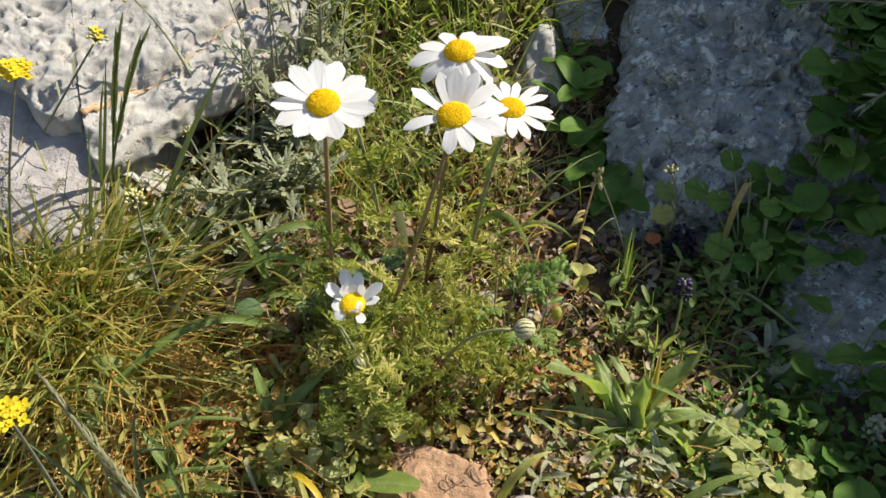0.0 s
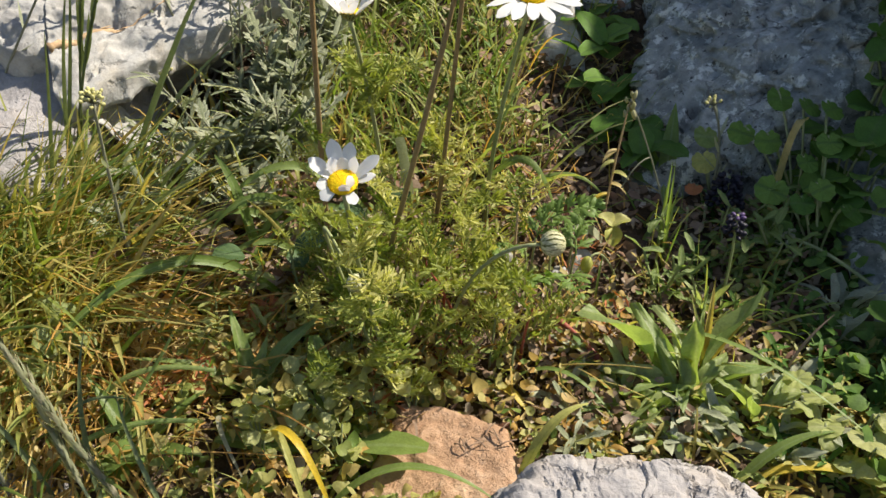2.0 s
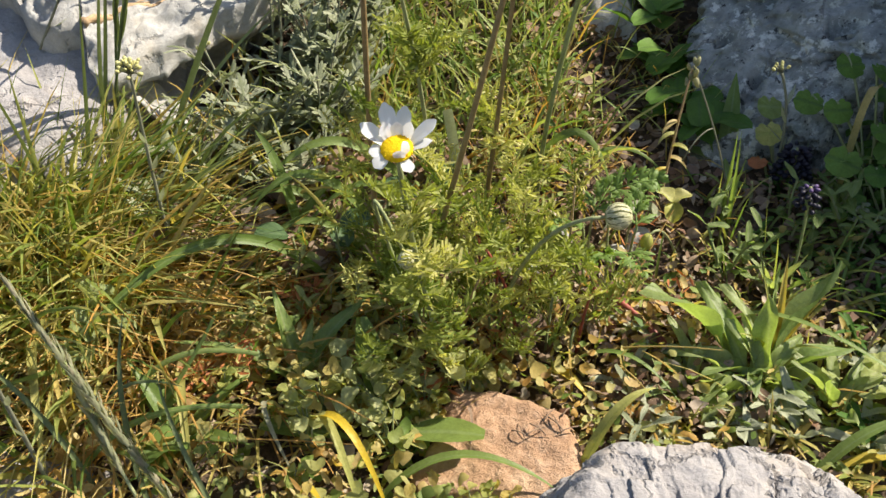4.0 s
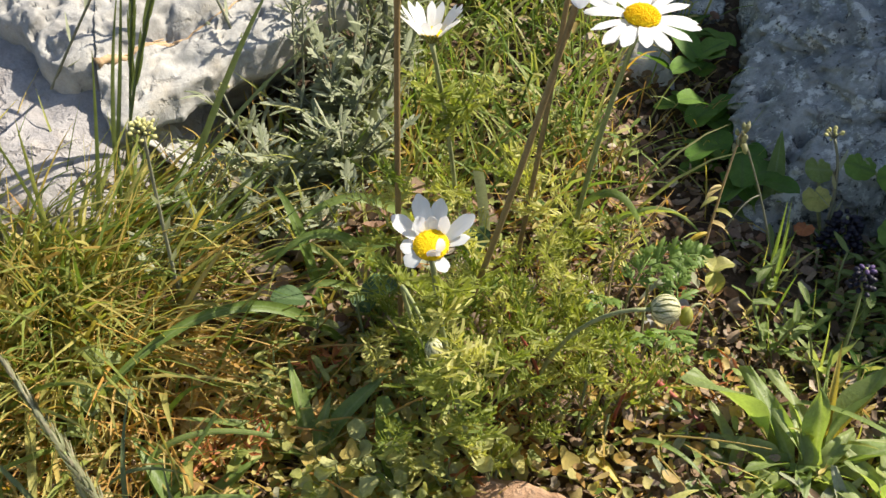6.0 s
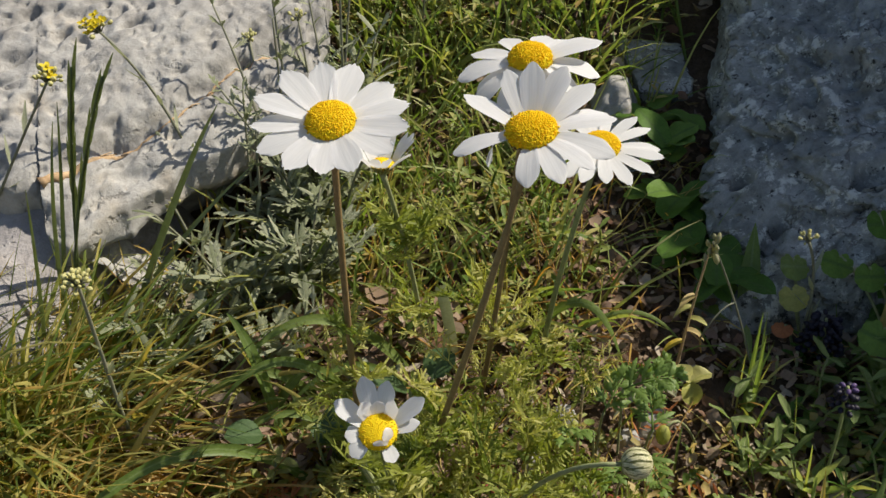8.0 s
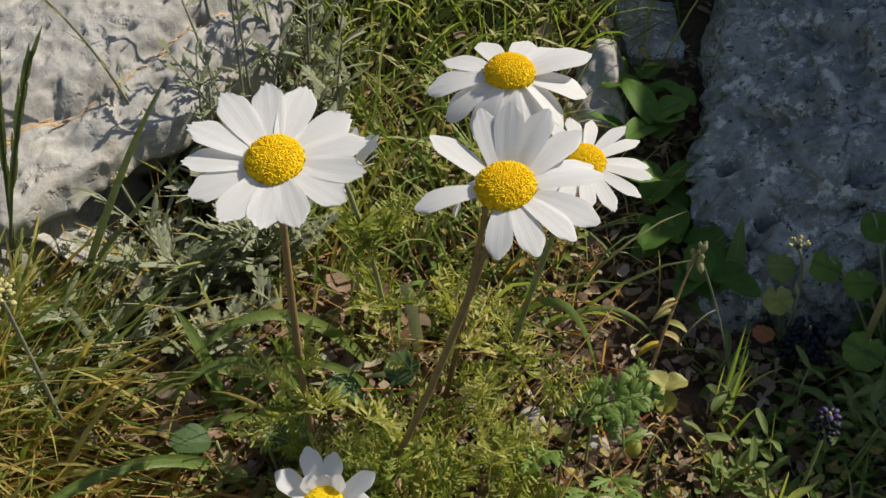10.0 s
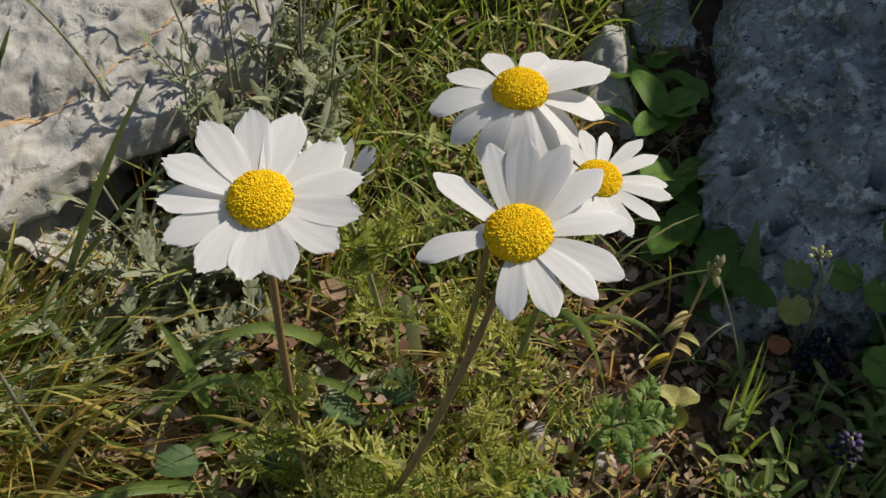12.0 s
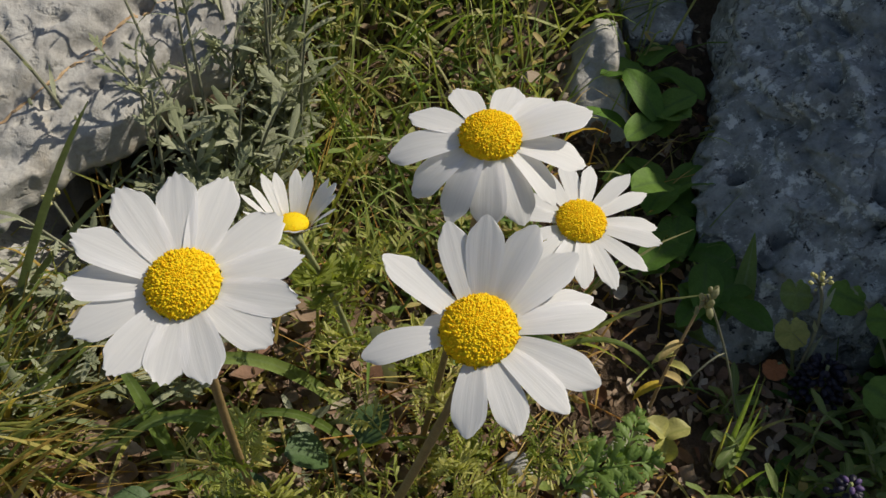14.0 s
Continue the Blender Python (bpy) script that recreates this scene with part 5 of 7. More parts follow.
# ---- stalks with yellow flower clusters ----
def yellow_herb(base, mid, head, n, r, flower, label, stem_r=0.0007, leaves=5):
    base, mid, head = Vector(base), Vector(mid), Vector(head)
    thing2 = empty("yellow_herb", Matrix.Translation(base), label, "wildflower", "stalks with yellow clusters")
    sp2 = [p - base for p in bez(base, mid, head, 14)]
    st = Geo()
    st.tube(sp2, [stem_r * (1.2 - 0.4 * i / 14) for i in range(15)], 6)
    axis = (sp2[-1] - sp2[-2]).normalized()
    up = (axis + Vector((0, -0.2, 0.9))).normalized()
    fr = frame_of(up)
    heads2, petals2 = Geo(), Geo()
    for k in range(n):
        s = math.sqrt((k + 0.5) / n)
        an = k * 2.4
        p = sp2[-1] + fr @ Vector((s * math.cos(an) * r, s * math.sin(an) * r, r * (0.75 - 0.55 * s * s) + U(-0.3, 0.3) * r)) + Vector((U(-1, 1), U(-1, 1), 0)) * r * 0.12
        st.tube([sp2[-1] - axis * r * 0.3, (sp2[-1] + p) / 2, p], stem_r * 0.5, 4)
        if flower and s < flower:
            for q in range(4):
                a3 = q * math.pi / 2 + U(-0.3, 0.3)
                o = fr @ Vector((math.cos(a3), math.sin(a3), 0.25))
                petals2.strip([p, p + o * 0.0014, p + o * 0.0026], [0.0009, 0.0021, 0.0012], o.cross(up), 0.2)
            petals2.bead(p + up * 0.0003, 0.0007, up, 1.2, 5, 3)
            part("flower", petals2, M["yellow_flower"], thing2, "bright yellow four-petalled flower")
            petals2 = Geo()
        else:
            heads2.bead(p, r * U(0.13, 0.22), (p - sp2[-1] + up * 0.002), 1.35, 6, 4)
            part("bud", heads2, M["green_bud"], thing2, "yellow-green bud")
            heads2 = Geo()
    part("stem", st, M["grey_stem"], thing2)
    for k in range(leaves):
        i, lf = 3 + (k * 2) % 10, Geo()
        d = ((sp2[i + 1] - sp2[i]).normalized() + Vector((U(-0.9, 0.9), U(-0.9, 0.9), U(-0.1, 0.3)))).normalized()
        lf.strip([sp2[i], sp2[i] + d * 0.006, sp2[i] + d * U(0.010, 0.016)], [0.0008, 0.0022, 0.0003], d.cross(Vector((0.2, 0.3, 1))), 0.3)
        part("leaf", lf, M["silver"], thing2)


yellow_herb(on_ground(-0.262, 0.445, -0.003), (-0.225, 0.425, 0.11), (-0.174, 0.406, 0.173), 16, 0.0055, 0.35, "thin grey stalk with a cluster of yellow-green buds", leaves=5)
yellow_herb((-0.142, 0.465, 0.085), (-0.150, 0.462, 0.145), (-0.169, 0.449, 0.178), 18, 0.0060, 0.8, "grey stalk leaning over the boulder, yellow flowers half open", leaves=6)
yellow_herb(on_ground(-0.238, 0.365, -0.003), (-0.225, 0.352, 0.10), (-0.186, 0.342, 0.188), 20, 0.0062, 0.95, "grey stalk with a bright yellow open flower cluster", leaves=4)
yellow_herb(on_ground(-0.165, 0.225, -0.003), (-0.160, 0.215, 0.07), (-0.150, 0.195, 0.136), 18, 0.0060, 1.0, "short stalk with bright yellow flowers above the grass", leaves=3)
yellow_herb(on_ground(-0.108, 0.470, -0.003), (-0.114, 0.490, 0.10), (-0.122, 0.512, 0.150), 12, 0.0045, 0.0, "thin stalk with small green buds before the boulder", leaves=6)
yellow_herb(on_ground(-0.088, 0.500, -0.003), (-0.092, 0.505, 0.10), (-0.096, 0.511, 0.160), 12, 0.0045, 0.0, "thin leafy stalk with small green buds", leaves=6)
yellow_herb((-0.166, 0.462, 0.098), (-0.168, 0.468, 0.112), (-0.1715, 0.470, 0.122), 8, 0.0032, 0.3, "tiny yellow-green bud cluster low on the boulder", leaves=2)
yellow_herb(on_ground(-0.152, 0.345, -0.003), (-0.148, 0.335, 0.09), (-0.140, 0.321, 0.136), 28, 0.0049, 0.0, "stalk with a pale cream-green cluster of buds", leaves=4)
yellow_herb(on_ground(-0.128, 0.425, -0.003), (-0.138, 0.43, 0.07), (-0.148, 0.433, 0.100), 12, 0.0042, 0.0, "pale cluster of cream buds among silvery leaves", leaves=4)
yellow_herb(on_ground(-0.045, 0.62, -0.003), (-0.040, 0.60, 0.15), (-0.030, 0.585, 0.175), 12, 0.0055, 0.0, "thin stalk with pale yellow-green buds in the grass", leaves=5)
yellow_herb(on_ground(0.134, 0.408, -0.003), (0.140, 0.408, 0.07), (0.1275, 0.404, 0.093), 9, 0.0042, 0.0, "small stalk with pale yellow buds before the shaded boulder", leaves=6)

# ---- rosette with oblong leaves ----
thing = empty("rosette_plant", Matrix.Translation(on_ground(0.099, 0.284)), "rosette of wavy oblong green leaves with pale ribs", "herb")
for az, pt, ln, wd, bend, form, roll in ((147, 50, 0.062, 0.0165, -34, "spoon", 30), (126, 58, 0.052, 0.0120, -44, "spoon", -20), (104, 62, 0.048, 0.0105, -50, "spoon", 15), (76, 66, 0.042, 0.0110, 20, "oblong", -30), (96, 78, 0.034, 0.0085, -60, "spoon", 0), (40, 42, 0.066, 0.0115, -6, "spoon", -45), (66, 52, 0.054, 0.0050, -10, "lance", 20),
                                         (10, 46, 0.040, 0.0115, -60, "spoon", 20), (26, 50, 0.042, 0.0100, -60, "spoon", -25), (-14, 36, 0.036, 0.0110, -60, "spoon", 10), (-165, 28, 0.036, 0.0110, -46, "oblong", 20), (168, 40, 0.040, 0.0120, -50, "spoon", -15), (-138, 28, 0.036, 0.0105, -54, "oblong", 0), (-72, 28, 0.034, 0.0100, -60, "spoon", 20),
                                         (-32, 34, 0.032, 0.0100, -60, "spoon", -20), (185, 58, 0.028, 0.0095, -70, "spoon", 10), (150, 70, 0.036, 0.0100, -60, "spoon", -35), (20, 66, 0.032, 0.0095, -60, "spoon", 25), (-45, 60, 0.026, 0.0085, -80, "spoon", 0), (240, 60, 0.026, 0.0085, -70, "spoon", 15)):
    part("leaf", leaf_geo(ln * 0.94, wd * 0.74, form, bend, 0.7, 3.4, 18), M["rosette"], thing, at=leaf_pose(Vector((U(-0.004, 0.004), U(-0.004, 0.004), 0.004)), az, pt, roll))
sheath = Vector((0.008, 0.010, 0.006))
for az, pt, ln, wd, bend in ((20, 72, 0.034, 0.0034, -30), (120, 80, 0.040, 0.0034, -18), (75, 68, 0.046, 0.0036, -10), (-50, 76, 0.030, 0.0032, -60), (200, 74, 0.030, 0.0034, -50)):
    part("shoot_leaf", leaf_geo(ln, wd, "lance", bend, 0.7, 0.4, 10), M["weed_leaf"], thing, "narrow yellow-green leaf of the young shoot", at=leaf_pose(sheath, az, pt))
for k in range(8):
    g = Geo()
    p = Vector((U(-0.012, 0.016), U(-0.014, 0.006), 0.002))
    d = Vector((U(-1, 1), U(-1, 0.4), U(0.1, 0.4))).normalized()
    g.tube([p, p + d * 0.010 + Vector((0, 0, 0.002)), p + d * U(0.014, 0.024)], [0.0007, 0.0006, 0.0003], 5)
    part("dry_stalk", g, M["ear"], thing, "pale dry stalk at the foot")
thing = empty("rosette_plant", Matrix.Translation(on_ground(0.150, 0.292)), "small grey-green rosette with wavy leaves in half shade", "herb")
for k in range(8):
    part("leaf", leaf_geo(U(0.016, 0.025), 0.006, "oblong", U(-40, -10), 0.4, 1.5), M["silver"], thing, at=leaf_pose(Vector((0, 0, 0)), k * 45 + U(-9, 9), U(25, 65)))
for cx, cy, n, ln in ((0.126, 0.274, 8, 0.030), (0.074, 0.284, 7, 0.028)):
    thing = empty("rosette_plant", Matrix.Translation(on_ground(cx, cy)), "loose rosette of wavy oblong leaves beside a larger one", "herb", "rosettes beside the pale rock")
    for k in range(n):
        part("leaf", leaf_geo(ln * U(0.7, 1.15), ln * 0.19, "oblong", U(-50, 20), 0.5, 1.8, 12), M["rosette"], thing, at=leaf_pose(Vector((U(-0.003, 0.003), U(-0.003, 0.003), 0.002)), k * 360 / n + U(-16, 16), U(22, 66), U(-20, 20)))
thing = empty("star_plant", Matrix.Translation(on_ground(0.118, 0.334)), "tuft of narrow upright pale-green leaves", "herb")
for k in range(6):
    part("leaf", leaf_geo(U(0.018, 0.028), 0.0048, "lance", U(-50, 10), 0.5, 1.2), M["rosette"], thing, at=leaf_pose(Vector((0, 0, 0)), k * 60 + U(-22, 22), U(40, 75), U(-20, 20)))
thing = empty("star_plant", Matrix.Translation(on_ground(0.102, 0.372)), "tuft of thin upright yellow-green leaves by the dry sprig", "herb")
for k in range(6):
    part("leaf", leaf_geo(U(0.034, 0.062), 0.0022, "lance", U(-14, 8), 0.4), M["pale_yellow"] if k % 3 == 0 else M["lance"], thing, at=leaf_pose(Vector((U(-0.004, 0.004), U(-0.002, 0.002), 0)), k * 60 + U(-12, 12), U(74, 88)))

# ---- left foreground leaves ----
thing = empty("lance_plant", Matrix.Translation(on_ground(-0.086, 0.281)), "plant with long dark-green lance leaves", "herb")
for az, pt, ln, wd, bend in ((27, 66, 0.048, 0.0090, -56), (176, 52, 0.054, 0.0088, -44), (112, 56, 0.042, 0.0085, -10), (-70, 52, 0.030, 0.0065, -60), (60, 70, 0.030, 0.0060, -30)):
    part("leaf", leaf_geo(ln, wd, "lance", bend, 0.4, 0.8, 12), M["lance"], thing, at=leaf_pose(Vector((0, 0, 0.004)), az, pt, 18))
thing = empty("lance_plant", Matrix.Translation(on_ground(-0.125, 0.250)), "dark-green lance leaves low in the grass", "herb")
for az, pt, ln, wd, bend in ((40, 50, 0.036, 0.0085, -40), (140, 55, 0.040, 0.0080, -25), (260, 40, 0.034, 0.0085, -50), (-20, 45, 0.034, 0.0080, -50)):
    part("leaf", leaf_geo(ln, wd, "lance", bend, 0.4), M["broad"], thing, at=leaf_pose(Vector((0, 0, 0.002)), az, pt))
thing = empty("spoon_leaf", Matrix.Translation(on_ground(-0.052, 0.262)), "upright spoon-shaped green leaf", "leaf")
part("blade", leaf_geo(0.044, 0.0130, "spoon", -15, 0.3), M["broad"], thing, at=leaf_pose(Vector((0, 0, 0.006)), 100, 52, 25))
thing = empty("spoon_leaf", Matrix.Translation(on_ground(-0.050, 0.252, 0.004)), "green spoon-shaped leaf lying over the orange stone", "leaf")
part("blade", leaf_geo(0.040, 0.017, "spoon", -25, 0.15), M["broad"], thing, at=leaf_pose(Vector((0, 0, 0.008)), -4, 20, -10))
thing = empty("spoon_leaf", Matrix.Translation(on_ground(-0.060, 0.250, 0.002)), "green leaf pressed low under the cover plants", "leaf")
part("blade", leaf_geo(0.036, 0.014, "spoon", -20, 0.15), M["broad"], thing, at=leaf_pose(Vector((0, 0, 0.010)), 172, 16, 10))
for bx, by, az, ln in ((-0.118, 0.246, 215, 0.024), (-0.138, 0.254, 60, 0.018)):
    thing = empty("spoon_leaf", Matrix.Translation(on_ground(bx, by, 0.002)), "wide yellow-green leaf low among the grass ears", "leaf")
    part("blade", leaf_geo(ln, ln * 0.85, "round", -25, 0.2, 0.8), M["broad"], thing, at=leaf_pose(Vector((0, 0, 0.010)), az, 20, 10))
thing = empty("dead_leaf", Matrix.Translation(on_ground(-0.122, 0.284, 0.004)), "broad ochre dead leaf lying in withered grass", "dead leaf")
part("blade", leaf_geo(0.024, 0.014, "oblong", -40, 0.4, 1.5), M["golden"], thing, at=leaf_pose(Vector((0, 0, 0.004)), 190, 24, 0))
for cx, cy, z, az, pt, r in ((-0.094, 0.338, 0.050, 200, 30, 0.017), (-0.074, 0.335, 0.056, 20, 15, 0.018), (-0.070, 0.342, 0.040, 130, 40, 0.013), (-0.030, 0.354, 0.062, 60, 40, 0.016), (-0.038, 0.350, 0.062, 200, 45, 0.018)):
    ob = empty("round_leaf", Matrix.Translation(on_ground(cx, cy)), "glossy bluish-green round leaf among the daisy stems", "leaf", "glossy round leaves")
    g = Geo()
    g.tube(bez(Vector((0.004, 0.004, -0.003)), Vector((0, 0, z * 0.4)), Vector((0, 0, z - ground_z(cx, cy))), 5), 0.0006, 5)
    part("stalk", g, M["stem_green"], ob)
    part("blade", leaf_geo(r, r * 0.85, "round", -25, 0.2, 0.2), M["teal"], ob, at=leaf_pose(Vector((0, 0, z - ground_z(cx, cy))), az, pt))
thing = empty("mallow", Matrix.Translation(on_ground(-0.163, 0.287)), "low crinkled pale-green leaves in the grass", "herb")
for k in range(6):
    part("leaf", leaf_geo(U(0.011, 0.015), U(0.011, 0.014), "round", -40, 0.4, 2.0), M["rosette"], thing, at=leaf_pose(Vector((U(-0.008, 0.008), U(-0.008, 0.008), U(0.014, 0.030))), k * 60 + U(-20, 20), U(10, 40)))


# ---- round-leaved plants in the shade ----
round_meshes = [leaf_geo(r, r * q, "round", b, 0.18, 0.6, 8, 0.02).mesh("leaf", M["round"]) for r, q, b in ((0.017, 0.95, -30), (0.020, 0.9, -20), (0.015, 1.0, -35), (0.022, 0.85, -25), (0.013, 1.0, -15))]


def round_plant(cx, cy, n, rad, lo, hi, label, mat=None, scale=1.0):
    base = on_ground(cx, cy)
    thing2 = empty("round_leaved_plant", Matrix.Translation(base), label, "herb", "round-leaved plants")
    for _ in range(n):
        st = Geo()
        an, q = U(0, 6.28), rad * math.sqrt(U(0.02, 1))
        p = Vector((q * math.cos(an), q * math.sin(an), 0))
        over = top_of(cx + p.x, cy + p.y) - base.z
        p.z = max(over + (U(0.006, 0.024) if over > 0.01 else 0.008), lo + (hi - lo) * U(0, 1) * (1.1 - 0.5 * q / rad))
        foot = Vector((p.x * 0.7 + U(-0.006, 0.006), p.y * 0.7 + 0.004, 0))
        foot.z = top_of(cx + foot.x, cy + foot.y) - base.z - 0.003
        st.tube(bez(foot, Vector((foot.x, foot.y, foot.z * 0.4 + p.z * 0.6)), p, 5), 0.0007, 5)
        part("stalk", st, M["stem_green"], thing2)
        lf = part("leaf", rng.choice(round_meshes), None, thing2, at=leaf_pose(p, -90 + U(-100, 100), U(-15, 45), U(-20, 20), scale * U(0.75, 1.15)))
        if mat:
            lf.data = lf.data.copy()
            lf.data.materials[0] = mat


for p0, p1, p2 in (((0.345, 0.455, 0.12), (0.30, 0.45, 0.185), (0.195, 0.472, 0.162)), ((0.335, 0.44, 0.12), (0.29, 0.43, 0.17), (0.235, 0.425, 0.125))):
    b0 = Vector(p0)
    b0.z = top_of(b0.x, b0.y) - 0.003
    thing = empty("grey_branch", Matrix.Translation(b0), "thin grey-green leafy branch reaching over the shaded boulder", "branch")
    sp = [p - b0 for p in bez(b0, Vector(p1), Vector(p2), 18)]
    g = Geo()
    g.tube(sp, [0.0012 * (1 - 0.03 * i) for i in range(19)], 5)
    part("stem", g, M["grey_stem"], thing)
    for i in range(3, 19):
        for sd in (-1, 1):
            g = Geo()
            d = ((sp[i] - sp[i - 1]).normalized() + Vector((U(-0.3, 0.3), U(-0.8, 0.8), sd * U(0.4, 1.0)))).normalized()
            ll = U(0.007, 0.015)
            g.strip([sp[i], sp[i] + d * ll * 0.5, sp[i] + d * ll], [0.0009, 0.0024, 0.0004], Vector((U(-1, 1), 1, U(-1, 1))), 0.3)
            part("leaf", g, M["silver"], thing)
DARK = "round dark-green leaves on thin stalks in the shade"
for cx, cy, n, rad, lo, hi in ((0.188, 0.402, 12, 0.026, 0.015, 0.05), (0.218, 0.410, 15, 0.03, 0.02, 0.06), (0.250, 0.42, 18, 0.035, 0.02, 0.08), (0.275, 0.43, 14, 0.04, 0.03, 0.11), (0.255, 0.465, 16, 0.035, 0.04, 0.12), (0.285, 0.49, 16, 0.04, 0.05, 0.14), (0.265, 0.515, 16, 0.03, 0.08, 0.14), (0.245, 0.49, 12, 0.02, 0.06, 0.12), (0.27, 0.55, 16, 0.035, 0.1, 0.18), (0.30, 0.53, 18, 0.04, 0.08, 0.16), (0.30, 0.40, 12, 0.04, 0.02, 0.09), (0.275, 0.37, 12, 0.035, 0.02, 0.06)):
    round_plant(cx, cy, n, rad, lo, hi, DARK)
for cx, cy, n, rad, lo, hi in ((0.230, 0.315, 14, 0.035, 0.01, 0.045), (0.26, 0.30, 13, 0.035, 0.01, 0.05), (0.225, 0.255, 12, 0.035, 0.01, 0.04), (0.30, 0.34, 12, 0.04, 0.02, 0.06), (0.20, 0.385, 10, 0.025, 0.015, 0.045), (0.31, 0.45, 14, 0.04, 0.04, 0.13), (0.34, 0.50, 14, 0.05, 0.04, 0.16), (0.262, 0.448, 18, 0.03, 0.03, 0.11), (0.285, 0.465, 18, 0.035, 0.04, 0.12), (0.29, 0.515, 18, 0.035, 0.06, 0.14), (0.32, 0.47, 16, 0.04, 0.05, 0.14)):
    round_plant(cx, cy, n, rad, lo, hi, DARK)
for cx, cy, n, rad in ((0.232, 0.512, 16, 0.018), (0.248, 0.492, 20, 0.020), (0.248, 0.465, 20, 0.020), (0.236, 0.445, 18, 0.016), (0.226, 0.425, 16, 0.015), (0.262, 0.445, 20, 0.022), (0.255, 0.525, 18, 0.022)):
    round_plant(cx, cy, n, rad, 0.02, 0.09, "round dark-green leaves growing over the shaded boulder")
for cx, cy, n in ((0.138, 0.274, 5), (0.152, 0.262, 5), (0.160, 0.250, 4)):
    round_plant(cx, cy, n, 0.018, 0.010, 0.028, "crinkled round yellow-green leaves at the edge of the shade", M["mallow"], 0.5)
def scalloped_leaf(parent, at, r, az, tilt, mat):
    """A round leaf with nine blunt teeth and sunken veins, on the end of a stalk."""
    g2 = Geo()
    rings, n = 4, 36
    g2.v.append(Vector((0, 0, 0)))
    g2.uv.append((0.5, 0.5))
    for i in range(1, rings + 1):
        for k in range(n):
            an = 2 * math.pi * k / n
            q = r * i / rings * (1 + (0.09 * abs(math.cos(4.5 * an)) - 0.05) * (i / rings) ** 2) * (1 - 0.35 * math.exp(-((an - math.pi) / 0.28) ** 2))
            g2.v.append(Vector((q * math.cos(an), q * math.sin(an), r * (0.09 * abs(math.cos(4.5 * an)) * i / rings - 0.10 * (i / rings) ** 2 + 0.05 * math.sin(2 * an + r * 900)))))
            g2.uv.append((0.5 + 0.5 * i / rings * math.cos(an), 0.5 + 0.5 * i / rings * math.sin(an)))
    for k in range(n):
        g2.f.append((0, 1 + k, 1 + (k + 1) % n))
        for i in range(rings - 1):
            a0, b0 = 1 + i * n, 1 + (i + 1) * n
            g2.f.append((a0 + k, b0 + k, b0 + (k + 1) % n, a0 + (k + 1) % n))
    part("leaf", g2, mat, parent, at=leaf_pose(at, az, tilt, U(-15, 15)))


for leaves in (((0.149, 0.270, 0.020, 0.0072), (0.146, 0.256, 0.019, 0.0066), (0.142, 0.280, 0.020, 0.0060), (0.137, 0.268, 0.016, 0.0055)), ((0.160, 0.249, 0.019, 0.0076), (0.152, 0.243, 0.014, 0.0060), (0.160, 0.236, 0.014, 0.0066), (0.170, 0.242, 0.018, 0.0060), (0.172, 0.256, 0.020, 0.0070))):
    root = on_ground(leaves[0][0] + 0.004, leaves[0][1] + 0.004)
    thing = empty("scalloped_plant", Matrix.Translation(root), "crinkled yellow-green leaves with scalloped edges at the edge of the shade", "herb", "scalloped-leaved plants")
    for lx, ly, lz, lr in leaves:
        at = on_ground(lx, ly, lz) - root
        g = Geo()
        g.tube(bez(Vector((0, 0, -0.003)), Vector((at.x * 0.3, at.y * 0.3, at.z * 0.8)), at, 6), 0.0006, 5)
        part("stalk", g, M["stem_green"], thing)
        scalloped_leaf(thing, at, lr, U(-120, -60), U(5, 35), M["mallow"])


def stalked_leaves(root, leaves, label, group=""):
    """A plant whose few round leaves stand on long stalks, each at its own place and in its own colour."""
    root = Vector(root)
    root.z = top_of(root.x, root.y)
    thing2 = empty("round_leaved_plant", Matrix.Translation(root), label, "herb", group)
    for lx, ly, lz, r, az, tilt, mat in leaves:
        m = leaf_pose(Vector((lx, ly, lz)) - root, az, tilt, U(-15, 15))
        joint = m @ Vector((-r * 0.6, 0, -0.0004))
        g2 = Geo()
        g2.tube(bez(Vector((U(-0.004, 0.004), U(-0.003, 0.003), -0.003)), Vector((joint.x * 0.5, joint.y * 0.5 + 0.004, joint.z * 0.8)), joint, 7), 0.0007, 5)
        part("stalk", g2, M["stem_green"], thing2)
        scalloped_leaf(thing2, m.translation, r * 0.92, az, tilt, M[mat])


stalked_leaves((0.178, 0.392, 0), ((0.170, 0.430, 0.084, 0.0078, -80, -40, "round"), (0.181, 0.418, 0.085, 0.0074, -50, -30, "round"), (0.150, 0.421, 0.069, 0.0076, -120, -35, "round"), (0.160, 0.409, 0.070, 0.0074, -90, -45, "round"), (0.174, 0.390, 0.068, 0.0066, -70, -30, "round")), "round green leaves on long stalks before the shaded boulder", "round-leaved plants")
stalked_leaves((0.180, 0.368, 0), ((0.157, 0.384, 0.056, 0.0088, -130, -35, "round"), (0.168, 0.371, 0.056, 0.0068, -90, -30, "round"), (0.177, 0.374, 0.062, 0.0070, -60, -30, "round"), (0.185, 0.395, 0.076, 0.0070, -90, -35, "round"), (0.190, 0.412, 0.086, 0.0072, -60, -30, "round"), (0.188, 0.362, 0.056, 0.0070, -40, -25, "round")), "round green leaves on long stalks before the shaded boulder", "round-leaved plants")
stalked_leaves((0.136, 0.412, 0), ((0.134, 0.427, 0.064, 0.0074, -90, -35, "broad"), (0.131, 0.414, 0.056, 0.0070, -80, -40, "pale_yellow"), (0.125, 0.405, 0.045, 0.0050, -130, -15, "rust")), "small plant with yellowing and rusty round leaves by the shaded boulder")
g = Geo()
